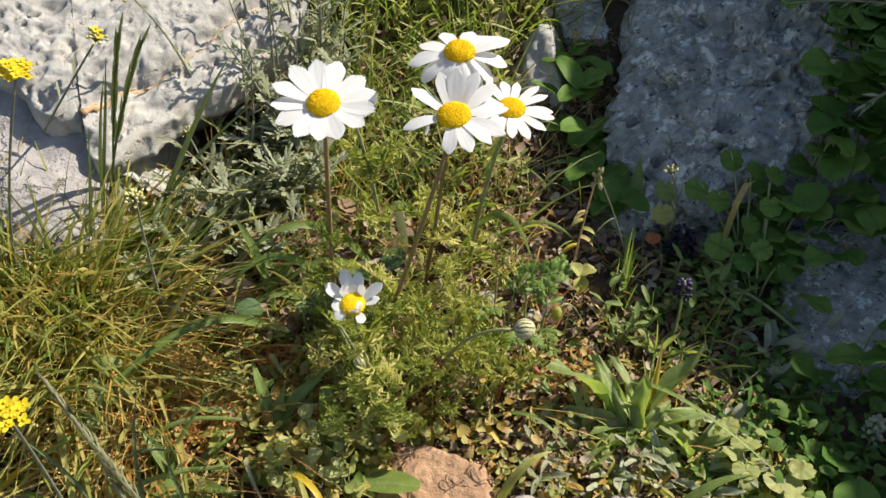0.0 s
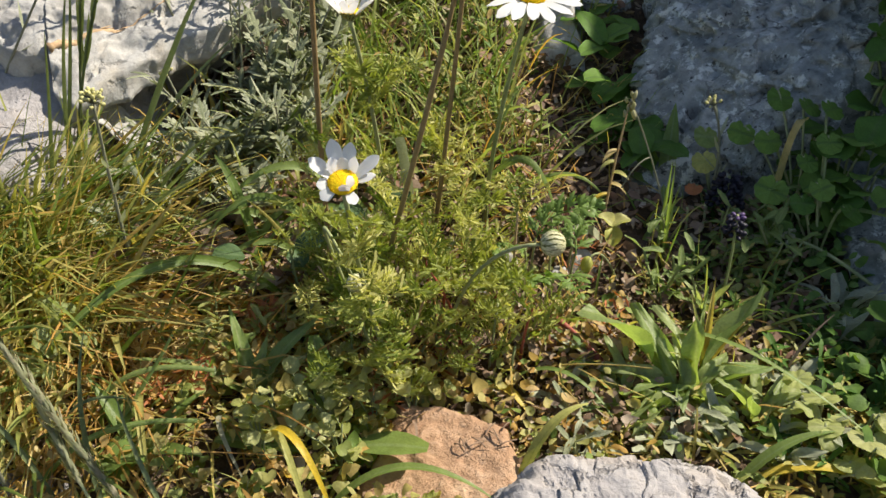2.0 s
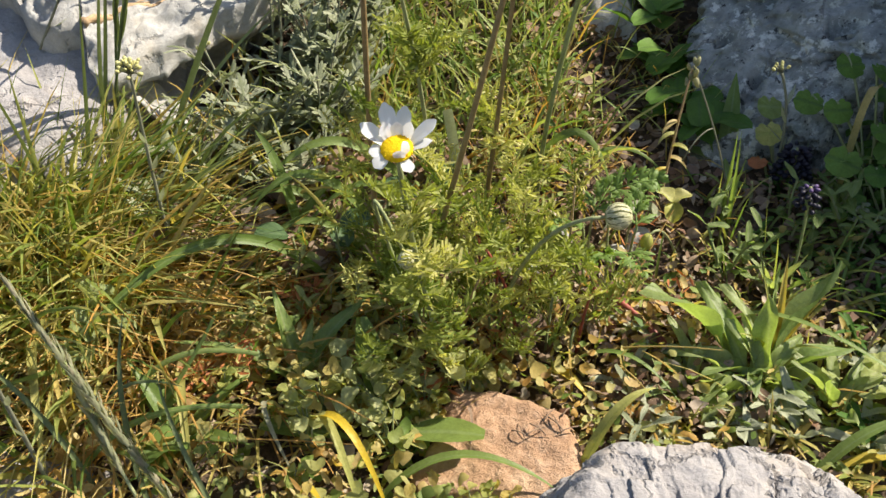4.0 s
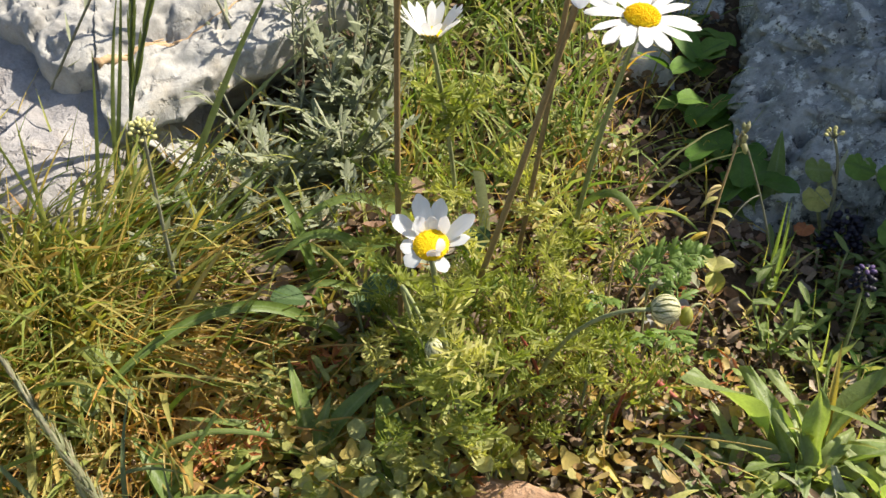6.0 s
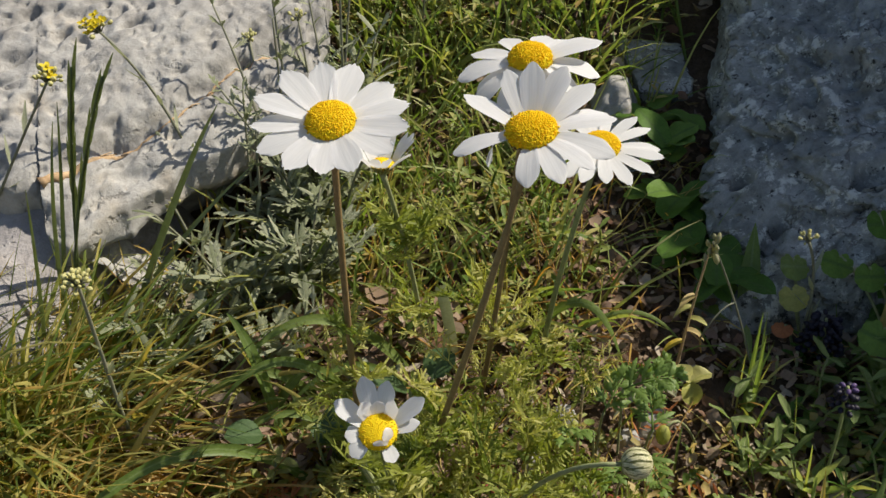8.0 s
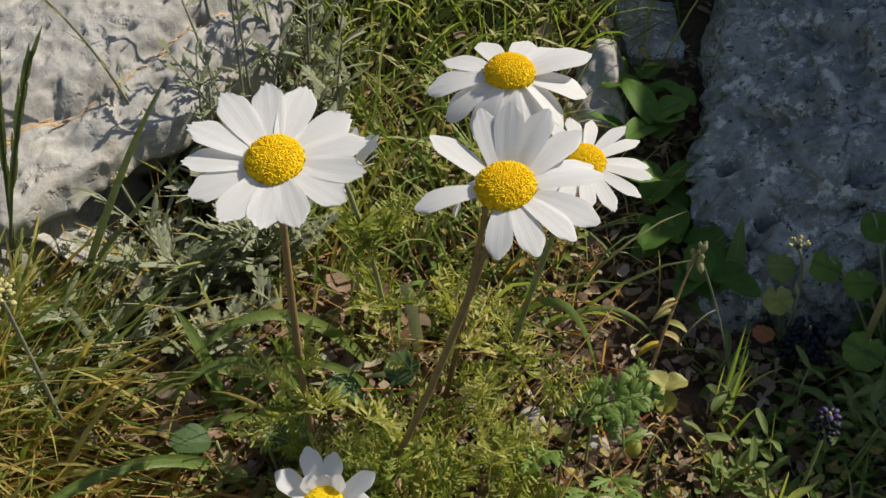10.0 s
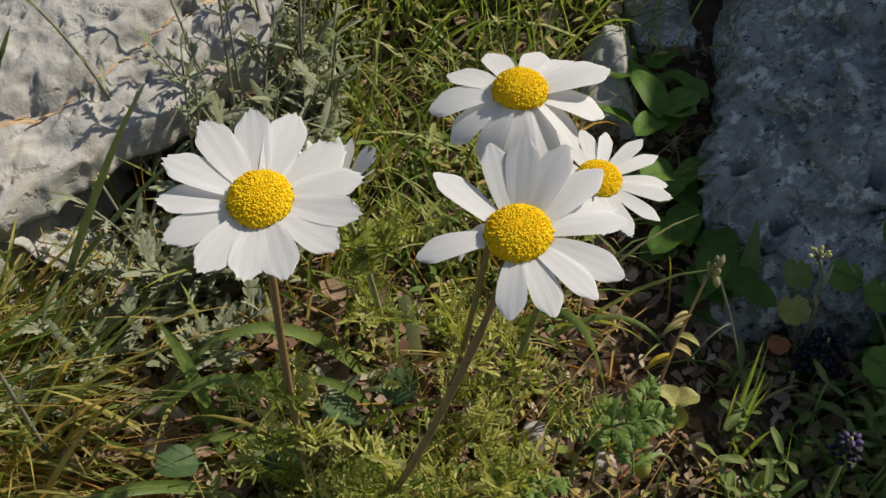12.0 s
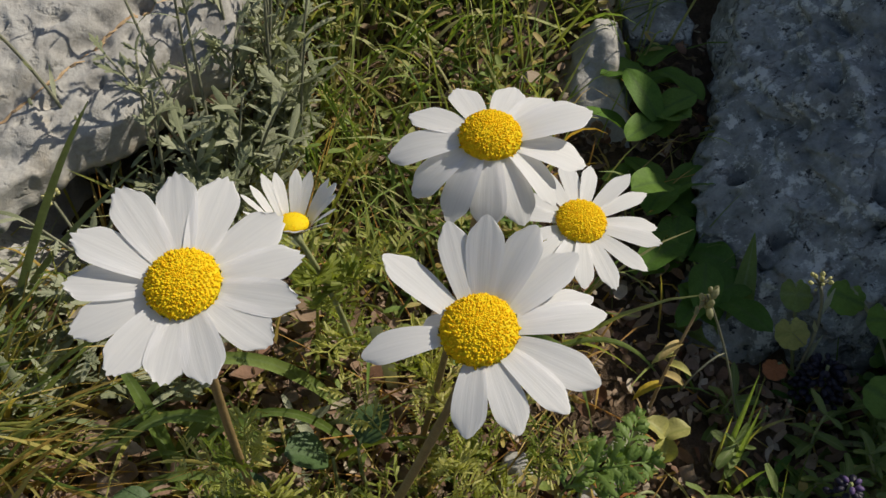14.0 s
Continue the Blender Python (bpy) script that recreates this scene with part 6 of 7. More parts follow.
stalk_foot = on_ground(0.148, 0.386)
g.tube([p - stalk_foot for p in bez(stalk_foot, Vector((0.164, 0.374, 0.050)), Vector((0.208, 0.336, 0.020)), 12)], [0.0013 * (1 - 0.03 * i) for i in range(13)], 7)
tagged(part("bent_stalk", g, M["stem_green"], at=Matrix.Translation(stalk_foot)), "thick pale-green stalk bent over among dark leaves", "stalk")
for bx, by, n, ln in ((0.094, 0.492, 7, 0.028), (0.098, 0.462, 6, 0.026), (0.088, 0.525, 6, 0.026), (0.096, 0.556, 5, 0.024), (0.104, 0.435, 5, 0.024)):
    thing = empty("broad_leaved_plant", Matrix.Translation(on_ground(bx, by)), "broad flat green leaves at the foot of the boulder", "herb", "broad-leaved plants")
    for k in range(n):
        part("leaf", leaf_geo(ln * U(0.75, 1.15), ln * U(0.50, 0.66), "oblong", U(-45, -15), 0.2, 0.5), M["round"], thing, at=leaf_pose(Vector((U(-0.006, 0.006), U(-0.006, 0.006), U(0.006, 0.022))), k * 360 / n + U(-25, 25), U(5, 45), U(-15, 15)))
thing = empty("broad_leaved_plant", Matrix.Translation(on_ground(0.115, 0.425)), "long dark leaves at the foot of the shaded boulder", "herb")
for az, pt, ln in ((75, 60, 0.05), (120, 50, 0.04), (30, 40, 0.036), (170, 30, 0.03)):
    part("leaf", leaf_geo(ln, 0.011, "lance", -20, 0.3), M["broad"], thing, at=leaf_pose(Vector((0, 0, 0)), az, pt))
strap("strap_leaf", on_ground(0.165, 0.318, 0.006), (0.20, 0.322, 0.025), (0.245, 0.312, 0.012), 0.0075, "broad", "long dark strap leaf lying in the shade", fold=0.15, side=(0.1, 0.8, 0.6), taper=0.7)
strap("strap_leaf", on_ground(0.17, 0.405, 0.004), (0.19, 0.385, 0.05), (0.212, 0.365, 0.05), 0.004, "rosette", "narrow green strap leaf crossing the shaded slab", fold=0.3, side=(0.3, 0.8, 0.4))
strap("curled_leaf", (0.161, 0.391, top_of(0.161, 0.391) - 0.002), (0.166, 0.402, 0.092), (0.179, 0.413, 0.080), 0.0044, "golden", "withered ochre leaf with a hooked tip", fold=0.2, side=(0.9, 0.3, 0.2), taper=0.35)


# ---- small single things ----
thing = empty("dry_sprig", Matrix.Translation(on_ground(0.112, 0.392)), "withered brown sprig with a dry seed head", "dry plant")
b0 = on_ground(0.112, 0.392)
sp = [p - b0 for p in bez(b0, Vector((0.101, 0.392, 0.066)), Vector((0.083, 0.387, 0.104)), 12)]
g = Geo()
g.tube(sp, 0.00045, 5)
g.tube(bez(sp[7], sp[7] + Vector((-0.008, -0.004, 0.0)), sp[7] + Vector((-0.014, -0.006, -0.014)), 5), 0.0004, 5)
part("stem", g, M["grey_stem"], thing)
for k in range(14):
    g = Geo()
    p = sp[12] + Vector((U(-1, 1), U(-1, 1), U(-3.5, 1.5))) * 0.0022
    g.bead(p, U(0.0007, 0.0014), Vector((U(-0.4, 0.4), U(-0.4, 0.4), 1)), 1.9, 5, 3)
    part("seed", g, M["ear"], thing)
sp = [p - b0 for p in bez(on_ground(0.077, 0.396, -0.003), Vector((0.079, 0.394, 0.06)), Vector((0.083, 0.388, 0.102)), 12)]
g = Geo()
g.tube(sp, [0.0008 - 0.00003 * i for i in range(13)], 5)
part("stem", g, M["dry_stem"], thing, "reddish-brown dry stem")
for i, az, mt in ((4, 200, "yellow_leaf"), (5, -20, "golden"), (7, 190, "pale_yellow"), (8, 215, "golden"), (6, 330, "pale_yellow")):
    part("leaf", leaf_geo(U(0.009, 0.014), 0.0042, "lance", -70, 0.6), M[mt], thing, "curled yellow-brown leaf", at=leaf_pose(sp[i], az, U(0, 30)))
thing = empty("trefoil_leaf", Matrix.Translation(on_ground(0.079, 0.380)), "pale yellow three-part leaf lit by the sun", "leaf")
g = Geo()
g.tube(bez(Vector((0.004, 0.004, -0.003)), Vector((0.002, 0, 0.010)), Vector((0, -0.004, 0.018)), 5), 0.0006, 5)
part("stalk", g, M["stem_green"], thing)
for az, pt in ((15, 30), (150, 40), (265, -35)):
    part("leaflet", leaf_geo(0.0100, 0.0088, "round", -30, 0.6, 0.6, 8, 0.0), M["pale_yellow"], thing, at=leaf_pose(Vector((0, -0.004, 0.018)), az, pt))
thing = empty("yellow_bud", Matrix.Translation(on_ground(0.070, 0.354)), "small pale yellow bud on a green stalk", "flower bud")
g = Geo()
g.tube(bez(Vector((0.012, 0.006, -0.003)), Vector((0.0, 0.0, 0.032)), Vector((-0.007, -0.003, 0.019)), 8), 0.0006, 5)
part("stalk", g, M["stem_green"], thing)
g = Geo()
g.bead(Vector((-0.007, -0.004, 0.018)), 0.0030, Vector((0.1, 0.2, 1)), 1.5, 10, 6)
part("bud", g, M["pale_yellow"], thing)


def violet_spike(x, y, hgt, n, mat, label, r=0.005, top=True, size=0.3, head=0.017):
    b = on_ground(x, y)
    thing2 = empty("violet_flower", Matrix.Translation(b), label, "wildflower")
    st = Geo()
    st.tube(bez(Vector((0, 0, -0.003)), Vector((0.002, 0, hgt * 0.5)), Vector((0, 0, hgt)), 6), 0.0007, 5)
    for k in range(n):
        u = k / n
        an = k * 2.4
        rr = r * (1 - 0.5 * u)
        p = Vector((math.cos(an) * rr, math.sin(an) * rr, hgt - min(0.55 * hgt, head) * (1 - u)))
        fl = Geo()
        fl.bead(p + Vector((U(-1, 1), U(-1, 1), U(-1, 1))) * r * 0.12, r * size * U(0.7, 1.2), Vector((math.cos(an), math.sin(an), 0.1)), 1.4, 6, 4)
        part("floret", fl, M["violet"] if top and u > 0.86 else M[mat], thing2)
    part("stem", st, M["stem_green"], thing2)


violet_spike(0.126, 0.340, 0.054, 30, "dark_violet", "small dark violet flower spike with a paler tip", 0.0048, True, 0.26, 0.010)
violet_spike(0.140, 0.398, 0.030, 90, "dark_violet", "shaggy blue-black flower spike in the shade", 0.0085, False, 0.16)
violet_spike(0.104, 0.352, 0.022, 5, "violet", "tiny violet flower among leaves", 0.0016, False)
violet_spike(0.165, 0.372, 0.02, 14, "silver", "small grey woolly flower head in the shade", 0.004, False)
violet_spike(0.215, 0.278, 0.028, 26, "silver", "small grey seed head among dark leaves", 0.0045, False)
for x, y, hh in ((0.118, 0.388, 0.020), (0.128, 0.392, 0.018), (0.135, 0.385, 0.020)):
    violet_spike(x, y, hh, 8, "litter", "withered little flower head on a thin stalk", 0.0028, False)
# pale pods on thin stalks
for cx, cy, n in ((-0.060, 0.277, 12), (-0.050, 0.266, 13), (-0.072, 0.262, 10), (-0.076, 0.248, 10), (-0.046, 0.250, 10), (-0.034, 0.268, 9), (-0.018, 0.276, 7)):
    thing = empty("pod_herb", Matrix.Translation(on_ground(cx, cy)), "small weed with pale round pods on thin stalks", "herb", "weeds with pale pods")
    for k in range(n):
        an, q = U(0, 6.28), U(0.002, 0.011)
        top2 = Vector((q * math.cos(an), q * math.sin(an), U(0.010, 0.030)))
        g = Geo()
        g.tube(bez(Vector((0, 0, -0.003)), Vector((top2.x * 0.3, top2.y * 0.3, top2.z * 0.8)), top2, 5), 0.0004, 4)
        stalk = part("stalk", g, M["stem_green"], thing)
        r = U(0.0026, 0.0044)
        part("pod", leaf_geo(r * 2, r * U(1.5, 2.0), "round", U(-50, 30), 0.35, 0.8, 7, 0.0), M["pod"], stalk, at=leaf_pose(top2, U(0, 360), U(-10, 70)))
# a pale curled dry stalk before them
strap("dry_stalk", on_ground(-0.088, 0.268, 0.0), (-0.103, 0.258, 0.050), (-0.079, 0.234, 0.010), 0.0024, "ear", "pale curled dry stalk hanging over the weeds", "dry plant")
# bright-green, deeply cut leaves
def ferny_leaf(x, y, tip, size):
    thing2 = empty("ferny_leaf", Matrix.Translation(on_ground(x, y)), "bright-green deeply cut leaf standing over the litter", "leaf", "deeply cut leaves")
    top2 = Vector(tip) - on_ground(x, y)
    g2 = Geo()
    g2.tube(bez(Vector((0, 0, -0.003)), Vector((top2.x * 0.3, top2.y * 0.3, top2.z * 0.7)), top2, 6), 0.0006, 5)
    part("stalk", g2, M["stem_green"], thing2)
    turn2 = U(0, 360)
    reach = 0.020 * size
    spine2 = bez(Vector((0, 0, 0)), Vector((reach * 0.5, 0, 0.005)), Vector((reach, 0, 0.001)), 8)
    pose2 = leaf_pose(top2, turn2, U(5, 30), U(-25, 25))
    g2 = Geo()
    g2.tube(spine2, 0.0004, 4)
    part("midrib", g2, M["fern"], thing2, at=pose2)
    for i in (1, 3, 5, 7, 8):
        for sd in ((-1, 1) if i < 8 else (0,)):
            ln = size * (0.0105 - 0.0008 * i)
            g2 = Geo()
            for k in range(3):
                x2, q = ln * (0.30 + 0.22 * k), size * (1.0 - 0.18 * k)
                for s3 in (-1, 1):
                    g2.strip([Vector((x2, 0, 0)), Vector((x2 + 0.0014 * q, s3 * 0.0018 * q, U(-0.0006, 0.0010))), Vector((x2 + 0.0030 * q, s3 * 0.0030 * q, U(-0.0010, 0.0012)))], [0.0013 * q, 0.0016 * q, 0.0004], Vector((0.5, -s3, 0.2)), 0.2)
            g2.strip([Vector((0, 0, 0)), Vector((ln * 0.5, 0, 0.001)), Vector((ln, 0, 0)), Vector((ln * 1.2, 0, -0.001))], [0.0007, 0.0018, 0.0018, 0.0004], Vector((0, 1, 0)), 0.3)
            part("leaflet", g2, M["fern"], thing2, at=pose2 @ leaf_pose(spine2[i], sd * U(42, 68), U(-20, 35), U(-30, 30)))


for fx, fy, ftip, fsize in ((0.046, 0.354, (0.044, 0.344, 0.066), 1.0), (0.054, 0.346, (0.055, 0.336, 0.052), 0.9), (0.040, 0.326, (0.042, 0.318, 0.050), 0.9), (0.048, 0.338, (0.050, 0.330, 0.044), 1.0), (0.036, 0.350, (0.037, 0.342, 0.056), 0.9), (0.034, 0.340, (0.031, 0.328, 0.060), 0.8), (0.056, 0.366, (0.060, 0.360, 0.050), 0.8)):
    ferny_leaf(fx, fy, ftip, fsize)
# red stem, rusty leaves, yellow straps
g = Geo()
g.tube(bez(on_ground(0.038, 0.326, 0.014), on_ground(0.052, 0.316, 0.018), on_ground(0.066, 0.302, 0.005), 8), [0.0014 + 0.0005 * math.sin(i) for i in range(9)], 7)
tagged(part("red_stalk", g, M["red_stem"]), "dark red fleshy stalk lying on the litter", "stalk")
for cx, cy, n in ((-0.086, 0.316, 90), (-0.108, 0.280, 90), (-0.122, 0.270, 50), (-0.060, 0.288, 50), (-0.030, 0.276, 40), (0.062, 0.36, 24), (-0.012, 0.30, 40), (0.07, 0.32, 24), (-0.04, 0.345, 30)):
    g = Geo()
    for k in range(n):
        p = on_ground(cx + U(-0.008, 0.008), cy + U(-0.008, 0.008), U(0.004, 0.024))
        d = Vector((U(-1, 1), U(-1, 1), U(-0.2, 0.6))).normalized()
        g.strip([p, p + d * 0.003, p + d * 0.006], [0.0006, 0.0014, 0.0003], Vector((U(-1, 1), U(-1, 1), 0.4)), 0.3)
    stuff("rusty_leaf", g, M["rust"], "withered rust-red feathery leaf on the soil", "dead leaf")
for p0, p1, p2, w, mt, lab in ((on_ground(-0.082, 0.258, 0.002), (-0.0575, 0.2305, 0.077), (-0.043, 0.217, 0.006), 0.0036, "yellow_leaf", "bright yellow withering strap leaf"), (on_ground(-0.080, 0.258, 0.002), (-0.0655, 0.239, 0.069), (-0.053, 0.216, 0.006), 0.0040, "pale_yellow", "yellow-green strap leaf beside a yellow one"), (on_ground(-0.080, 0.215, -0.002), (-0.0705, 0.2205, 0.054), (-0.064, 0.214, 0.004), 0.0036, "yellow_leaf", "yellow strap leaf bent in a loop"),
                               (on_ground(0.118, 0.243, 0.006), (0.142, 0.246, 0.022), (0.162, 0.236, 0.008), 0.0056, "yellow_leaf", "yellow strap leaf lying beside the pale rock"), (on_ground(0.108, 0.240, 0.004), (0.126, 0.250, 0.026), (0.148, 0.252, 0.024), 0.0050, "broad", "green strap leaf crossing the yellow one"), (on_ground(-0.055, 0.226, 0), (-0.025, 0.245, 0.040), (0.016, 0.228, 0.012), 0.0045, "broad", "green strap leaf arching before the orange stone"),
                               (on_ground(0.022, 0.240, 0.0), (0.034, 0.250, 0.040), (0.052, 0.258, 0.034), 0.0050, "pale_yellow", "pale strap leaf beside the pale rock"), (on_ground(0.014, 0.294, 0.002), (0.022, 0.288, 0.022), (0.034, 0.276, 0.006), 0.005, "yellow_leaf", "yellowing strap leaf behind the orange stone")):
    strap("strap_leaf", p0, p1, p2, w, mt, lab)
for p0, p1, p2, w, mt, lab in ((on_ground(0.02, 0.292, 0.004), (0.045, 0.292, 0.04), (0.066, 0.268, 0.014), 0.0028, "broad", "thin green strap arching to the pale rock"), (on_ground(0.085, 0.31, 0.004), (0.10, 0.308, 0.055), (0.165, 0.25, 0.02), 0.0030, "broad", "long dark grass blade crossing the rosette"),
                               (on_ground(0.028, 0.318, 0.004), (0.045, 0.315, 0.03), (0.07, 0.30, 0.012), 0.005, "silver", "pale grey-green strap leaf on the litter"), (on_ground(-0.20, 0.30, 0.0), (-0.18, 0.27, 0.07), (-0.165, 0.22, 0.02), 0.0042, "grass", "broad green blade bending to the ground"), (on_ground(-0.135, 0.29, 0.0), (-0.125, 0.26, 0.055), (-0.115, 0.225, 0.008), 0.004, "grass", "green blade bending over withered grass"),
                               (on_ground(-0.19, 0.26, 0.0), (-0.20, 0.245, 0.05), (-0.215, 0.215, 0.012), 0.004, "yellow_leaf", "yellow-green blade bent to the ground"), (on_ground(-0.145, 0.30, 0.0), (-0.143, 0.29, 0.06), (-0.128, 0.262, 0.05), 0.0036, "grass", "short green blade standing in the straw")):
    strap("strap_leaf", p0, p1, p2, w, mt, lab)
for p0, p1, p2 in (((-0.160, 0.232), (-0.142, 0.236, 0.052), (-0.098, 0.246, 0.038)), ((-0.152, 0.262), (-0.138, 0.268, 0.055), (-0.097, 0.272, 0.040)), ((-0.150, 0.246), (-0.128, 0.262, 0.030), (-0.112, 0.276, 0.056))):
    strap("grass_stalk", on_ground(*p0, -0.003), p1, p2, 0.0024, "lance", "smooth green stalk lying across the grass", "grass", 0.6, (0.1, 0.7, 0.7), 12, 0.3)
root = Vector((0.010, 0.256, top_of(0.010, 0.256)))
thing = empty("dry_twig", Matrix.Translation(root), "small withered twig lying on the orange stone", "twig")
for k in range(9):
    p = Vector((0.010 + U(-0.011, 0.011), 0.256 + U(-0.007, 0.007), 0))
    p.z = top_of(p.x, p.y) + 0.0008
    p -= root
    d = Vector((U(-1, 1), U(-1, 1), 0.15)).normalized()
    g = Geo()
    g.tube(bez(p, p + d * 0.003 + Vector((0, 0, 0.002)), p + d * U(0.005, 0.009), 4), 0.0003, 4)
    part("twig", g, M["litter"], thing)
strap("root_fibre", (-0.022, 0.262, 0.013), (-0.012, 0.272, 0.030), (-0.018, 0.236, 0.002), 0.0011, "litter", "thin brown root fibre over the orange stone", "root", 0.1)
strap("dry_stalk", on_ground(0.145, 0.296, 0.01), (0.15, 0.3, 0.03), (0.163, 0.305, 0.040), 0.0016, "litter", "pale bleached dry stalk by the rosette", "dry plant")


# ---- ground cover, litter, grass further back ----
def clear_of(x, y):
    return top_of(x, y) - ground_z(x, y) < 0.004


def outline(r, n, lobes=0, depth=0.0, q=1.0):
    return [((r * (1 + depth * math.cos(lobes * a3))) * math.cos(a3), q * (r * (1 + depth * math.cos(lobes * a3))) * math.sin(a3)) for a3 in [2 * math.pi * k / n for k in range(n)]]


def cover_patch(name, mat, label, category, x0, x1, y0, y1, n, r0, r1, z0, z1, tilt=0.6, lobes=0, keep=None, q0=0.6):
    g2 = Geo()
    for _ in range(n):
        x, y = U(x0, x1), U(y0, y1)
        if (keep and not keep(x, y)) or not clear_of(x, y):
            continue
        p = on_ground(x, y, U(z0, z1))
        nz = Vector((U(-tilt, tilt), U(-tilt, tilt) - 0.15, 1)).normalized()
        fr = frame_of(nz, Vector((math.cos(U(0, 6.28)), math.sin(U(0, 6.28)), 0.01)))
        ring = outline(U(r0, r1), 16 if lobes else 8, lobes or 2, 0.26 if lobes else 0.16, U(q0, 1.0))
        wob = 0.12 if lobes else 0.28
        g2.plate(p, fr.col[0], fr.col[1], [(a3 * k3, b3 * k3) for a3, b3, k3 in [(a2, b2, U(1 - wob, 1 + wob)) for a2, b2 in ring]], U(-0.9, 0.9))
    return stuff(name, g2, mat, label, category)


def sprigs(mat, label, x0, x1, y0, y1, n, h0, h1, leaf, keep=None, wide=0.32):
    """Small upright stems with pairs of pointed leaves, as one crowd."""
    g2 = Geo()
    for _ in range(n):
        x, y = U(x0, x1), U(y0, y1)
        if (keep and not keep(x, y)) or not clear_of(x, y):
            continue
        b = on_ground(x, y, -0.002)
        hh = U(h0, h1)
        tip = b + Vector((U(-0.5, 0.5) * hh, U(-0.5, 0.5) * hh, hh))
        sp2 = bez(b, b * 0.5 + tip * 0.5 + Vector((U(-0.2, 0.2) * hh, U(-0.2, 0.2) * hh, 0)), tip, 7)
        g2.tube(sp2, leaf * 0.07, 3, False)
        an = U(0, 6.28)
        for i in range(1, 8):
            an += 1.57 + U(-0.3, 0.3)
            for sd in (0.0, math.pi):
                ll = leaf * U(0.55, 1.1)
                d = Vector((math.cos(an + sd), math.sin(an + sd), U(0.0, 0.9))).normalized()
                p = sp2[i]
                g2.strip([p, p + d * ll * 0.45, p + d * ll * 0.8 + Vector((0, 0, -0.06 * ll)), p + d * ll + Vector((0, 0, -0.16 * ll))], [ll * 0.10, ll * wide, ll * wide * 0.8, ll * 0.05], d.cross(Vector((U(-0.3, 0.3), U(-0.3, 0.3), 1))), 0.3)
    return stuff("leafy_sprig", g2, M[mat], label, "herb")


def bare(x, y):
    """True off the strip of bare litter before the shaded boulder."""
    return not (0.042 + U(-0.01, 0.012) < x and 0.37 < y < 0.56)


def weed_leaf_meshes(mat, wide):
    forms = ((1.0, "round", -35), (0.85, "round", 20), (1.1, "round", -50), (0.8, "spoon", -10)) if wide > 0.6 else ((1.0, "oblong", -35), (0.85, "oblong", 20), (1.1, "spoon", -50), (0.9, "spoon", -10))
    return [leaf_geo(1.0, wide * q, form, bend, 0.35, 0.9, 7, 0.12).mesh("leaf", M[mat]) for q, form, bend in forms]


def weeds(mat, label, group, x0, x1, y0, y1, n, h0, h1, leaf, keep=None, wide=0.32):
    """Small upright weeds with pairs of leaves, each a plant of its own."""
    meshes = weed_leaf_meshes(mat, wide)
    for _ in range(n):
        x, y = U(x0, x1), U(y0, y1)
        if (keep and not keep(x, y)) or not clear_of(x, y):
            continue
        b = on_ground(x, y)
        plant = empty("weed", Matrix.Translation(b), label, "herb", group)
        hh = U(h0, h1)
        tip = Vector((U(-0.5, 0.5) * hh, U(-0.5, 0.5) * hh, hh))
        sp2 = bez(Vector((0, 0, -0.003)), tip * 0.5 + Vector((U(-0.2, 0.2) * hh, U(-0.2, 0.2) * hh, 0)), tip, 6)
        st = Geo()
        st.tube(sp2, leaf * 0.05, 4, False)
        part("stem", st, M["stem_green"], plant)
        an = U(0, 360)
        for i in range(1, 7):
            an += 90 + U(-18, 18)
            for sd in (0, 180):
                part("leaf", rng.choice(meshes), None, plant, at=leaf_pose(sp2[i], an + sd, U(0, 45), U(-20, 20), leaf * U(0.55, 1.1)))


def clumpy(freq, cut, seed=0.0):
    return lambda x, y: noise.noise(Vector((x * freq + seed, y * freq - seed, seed))) + U(-0.3, 0.3) > cut


cover_patch("cover_plant", M["cover"], "low mat of small pale-green leaves on the soil", "ground cover", -0.13, 0.09, 0.215, 0.345, 1100, 0.0013, 0.0030, 0.002, 0.018, 0.8, 0, clumpy(30, 0.0))
cover_patch("cover_plant", M["cover"], "low mat of small green leaves between the stones", "ground cover", -0.24, 0.24, 0.33, 0.56, 5000, 0.0013, 0.0032, 0.002, 0.018, 0.8, 0, lambda x, y: bare(x, y) and noise.noise(Vector((x * 26 + 3, y * 26 - 3, 3))) + U(-0.3, 0.3) > 0.12)
cover_patch("clover", M["clover"], "pale yellow-green lobed leaves near the orange stone", "ground cover", -0.115, 0.025, 0.215, 0.300, 230, 0.0018, 0.0042, 0.003, 0.022, 1.3, 3, clumpy(40, -0.3, 5.0))
cover_patch("clover", M["clover"], "yellow-green three-lobed leaves under the daisies", "ground cover", -0.075, 0.020, 0.256, 0.292, 130, 0.0018, 0.0036, 0.008, 0.028, 1.3, 3, clumpy(36, -0.1, 9.0), 0.6)
cover_patch("clover", M["clover"], "small lobed leaves under the rosette", "ground cover", 0.05, 0.20, 0.24, 0.33, 260, 0.0014, 0.0030, 0.001, 0.008, 1.3, 5, lambda x, y: math.hypot(x - 0.105, y - 0.305) > 0.02)
cover_patch("dead_leaf_litter", M["litter"], "brown and tan leaf litter on the soil", "leaf litter", -0.28, 0.125, 0.19, 0.60, 5600, 0.001, 0.0032, 0.0005, 0.008, 0.9, 0, None, 0.3)
cover_patch("dead_leaf_litter", M["litter"], "large dry curled leaf pieces under the daisies", "leaf litter", -0.03, 0.11, 0.30, 0.56, 900, 0.0015, 0.0044, 0.001, 0.010, 0.9, 0, None, 0.3)
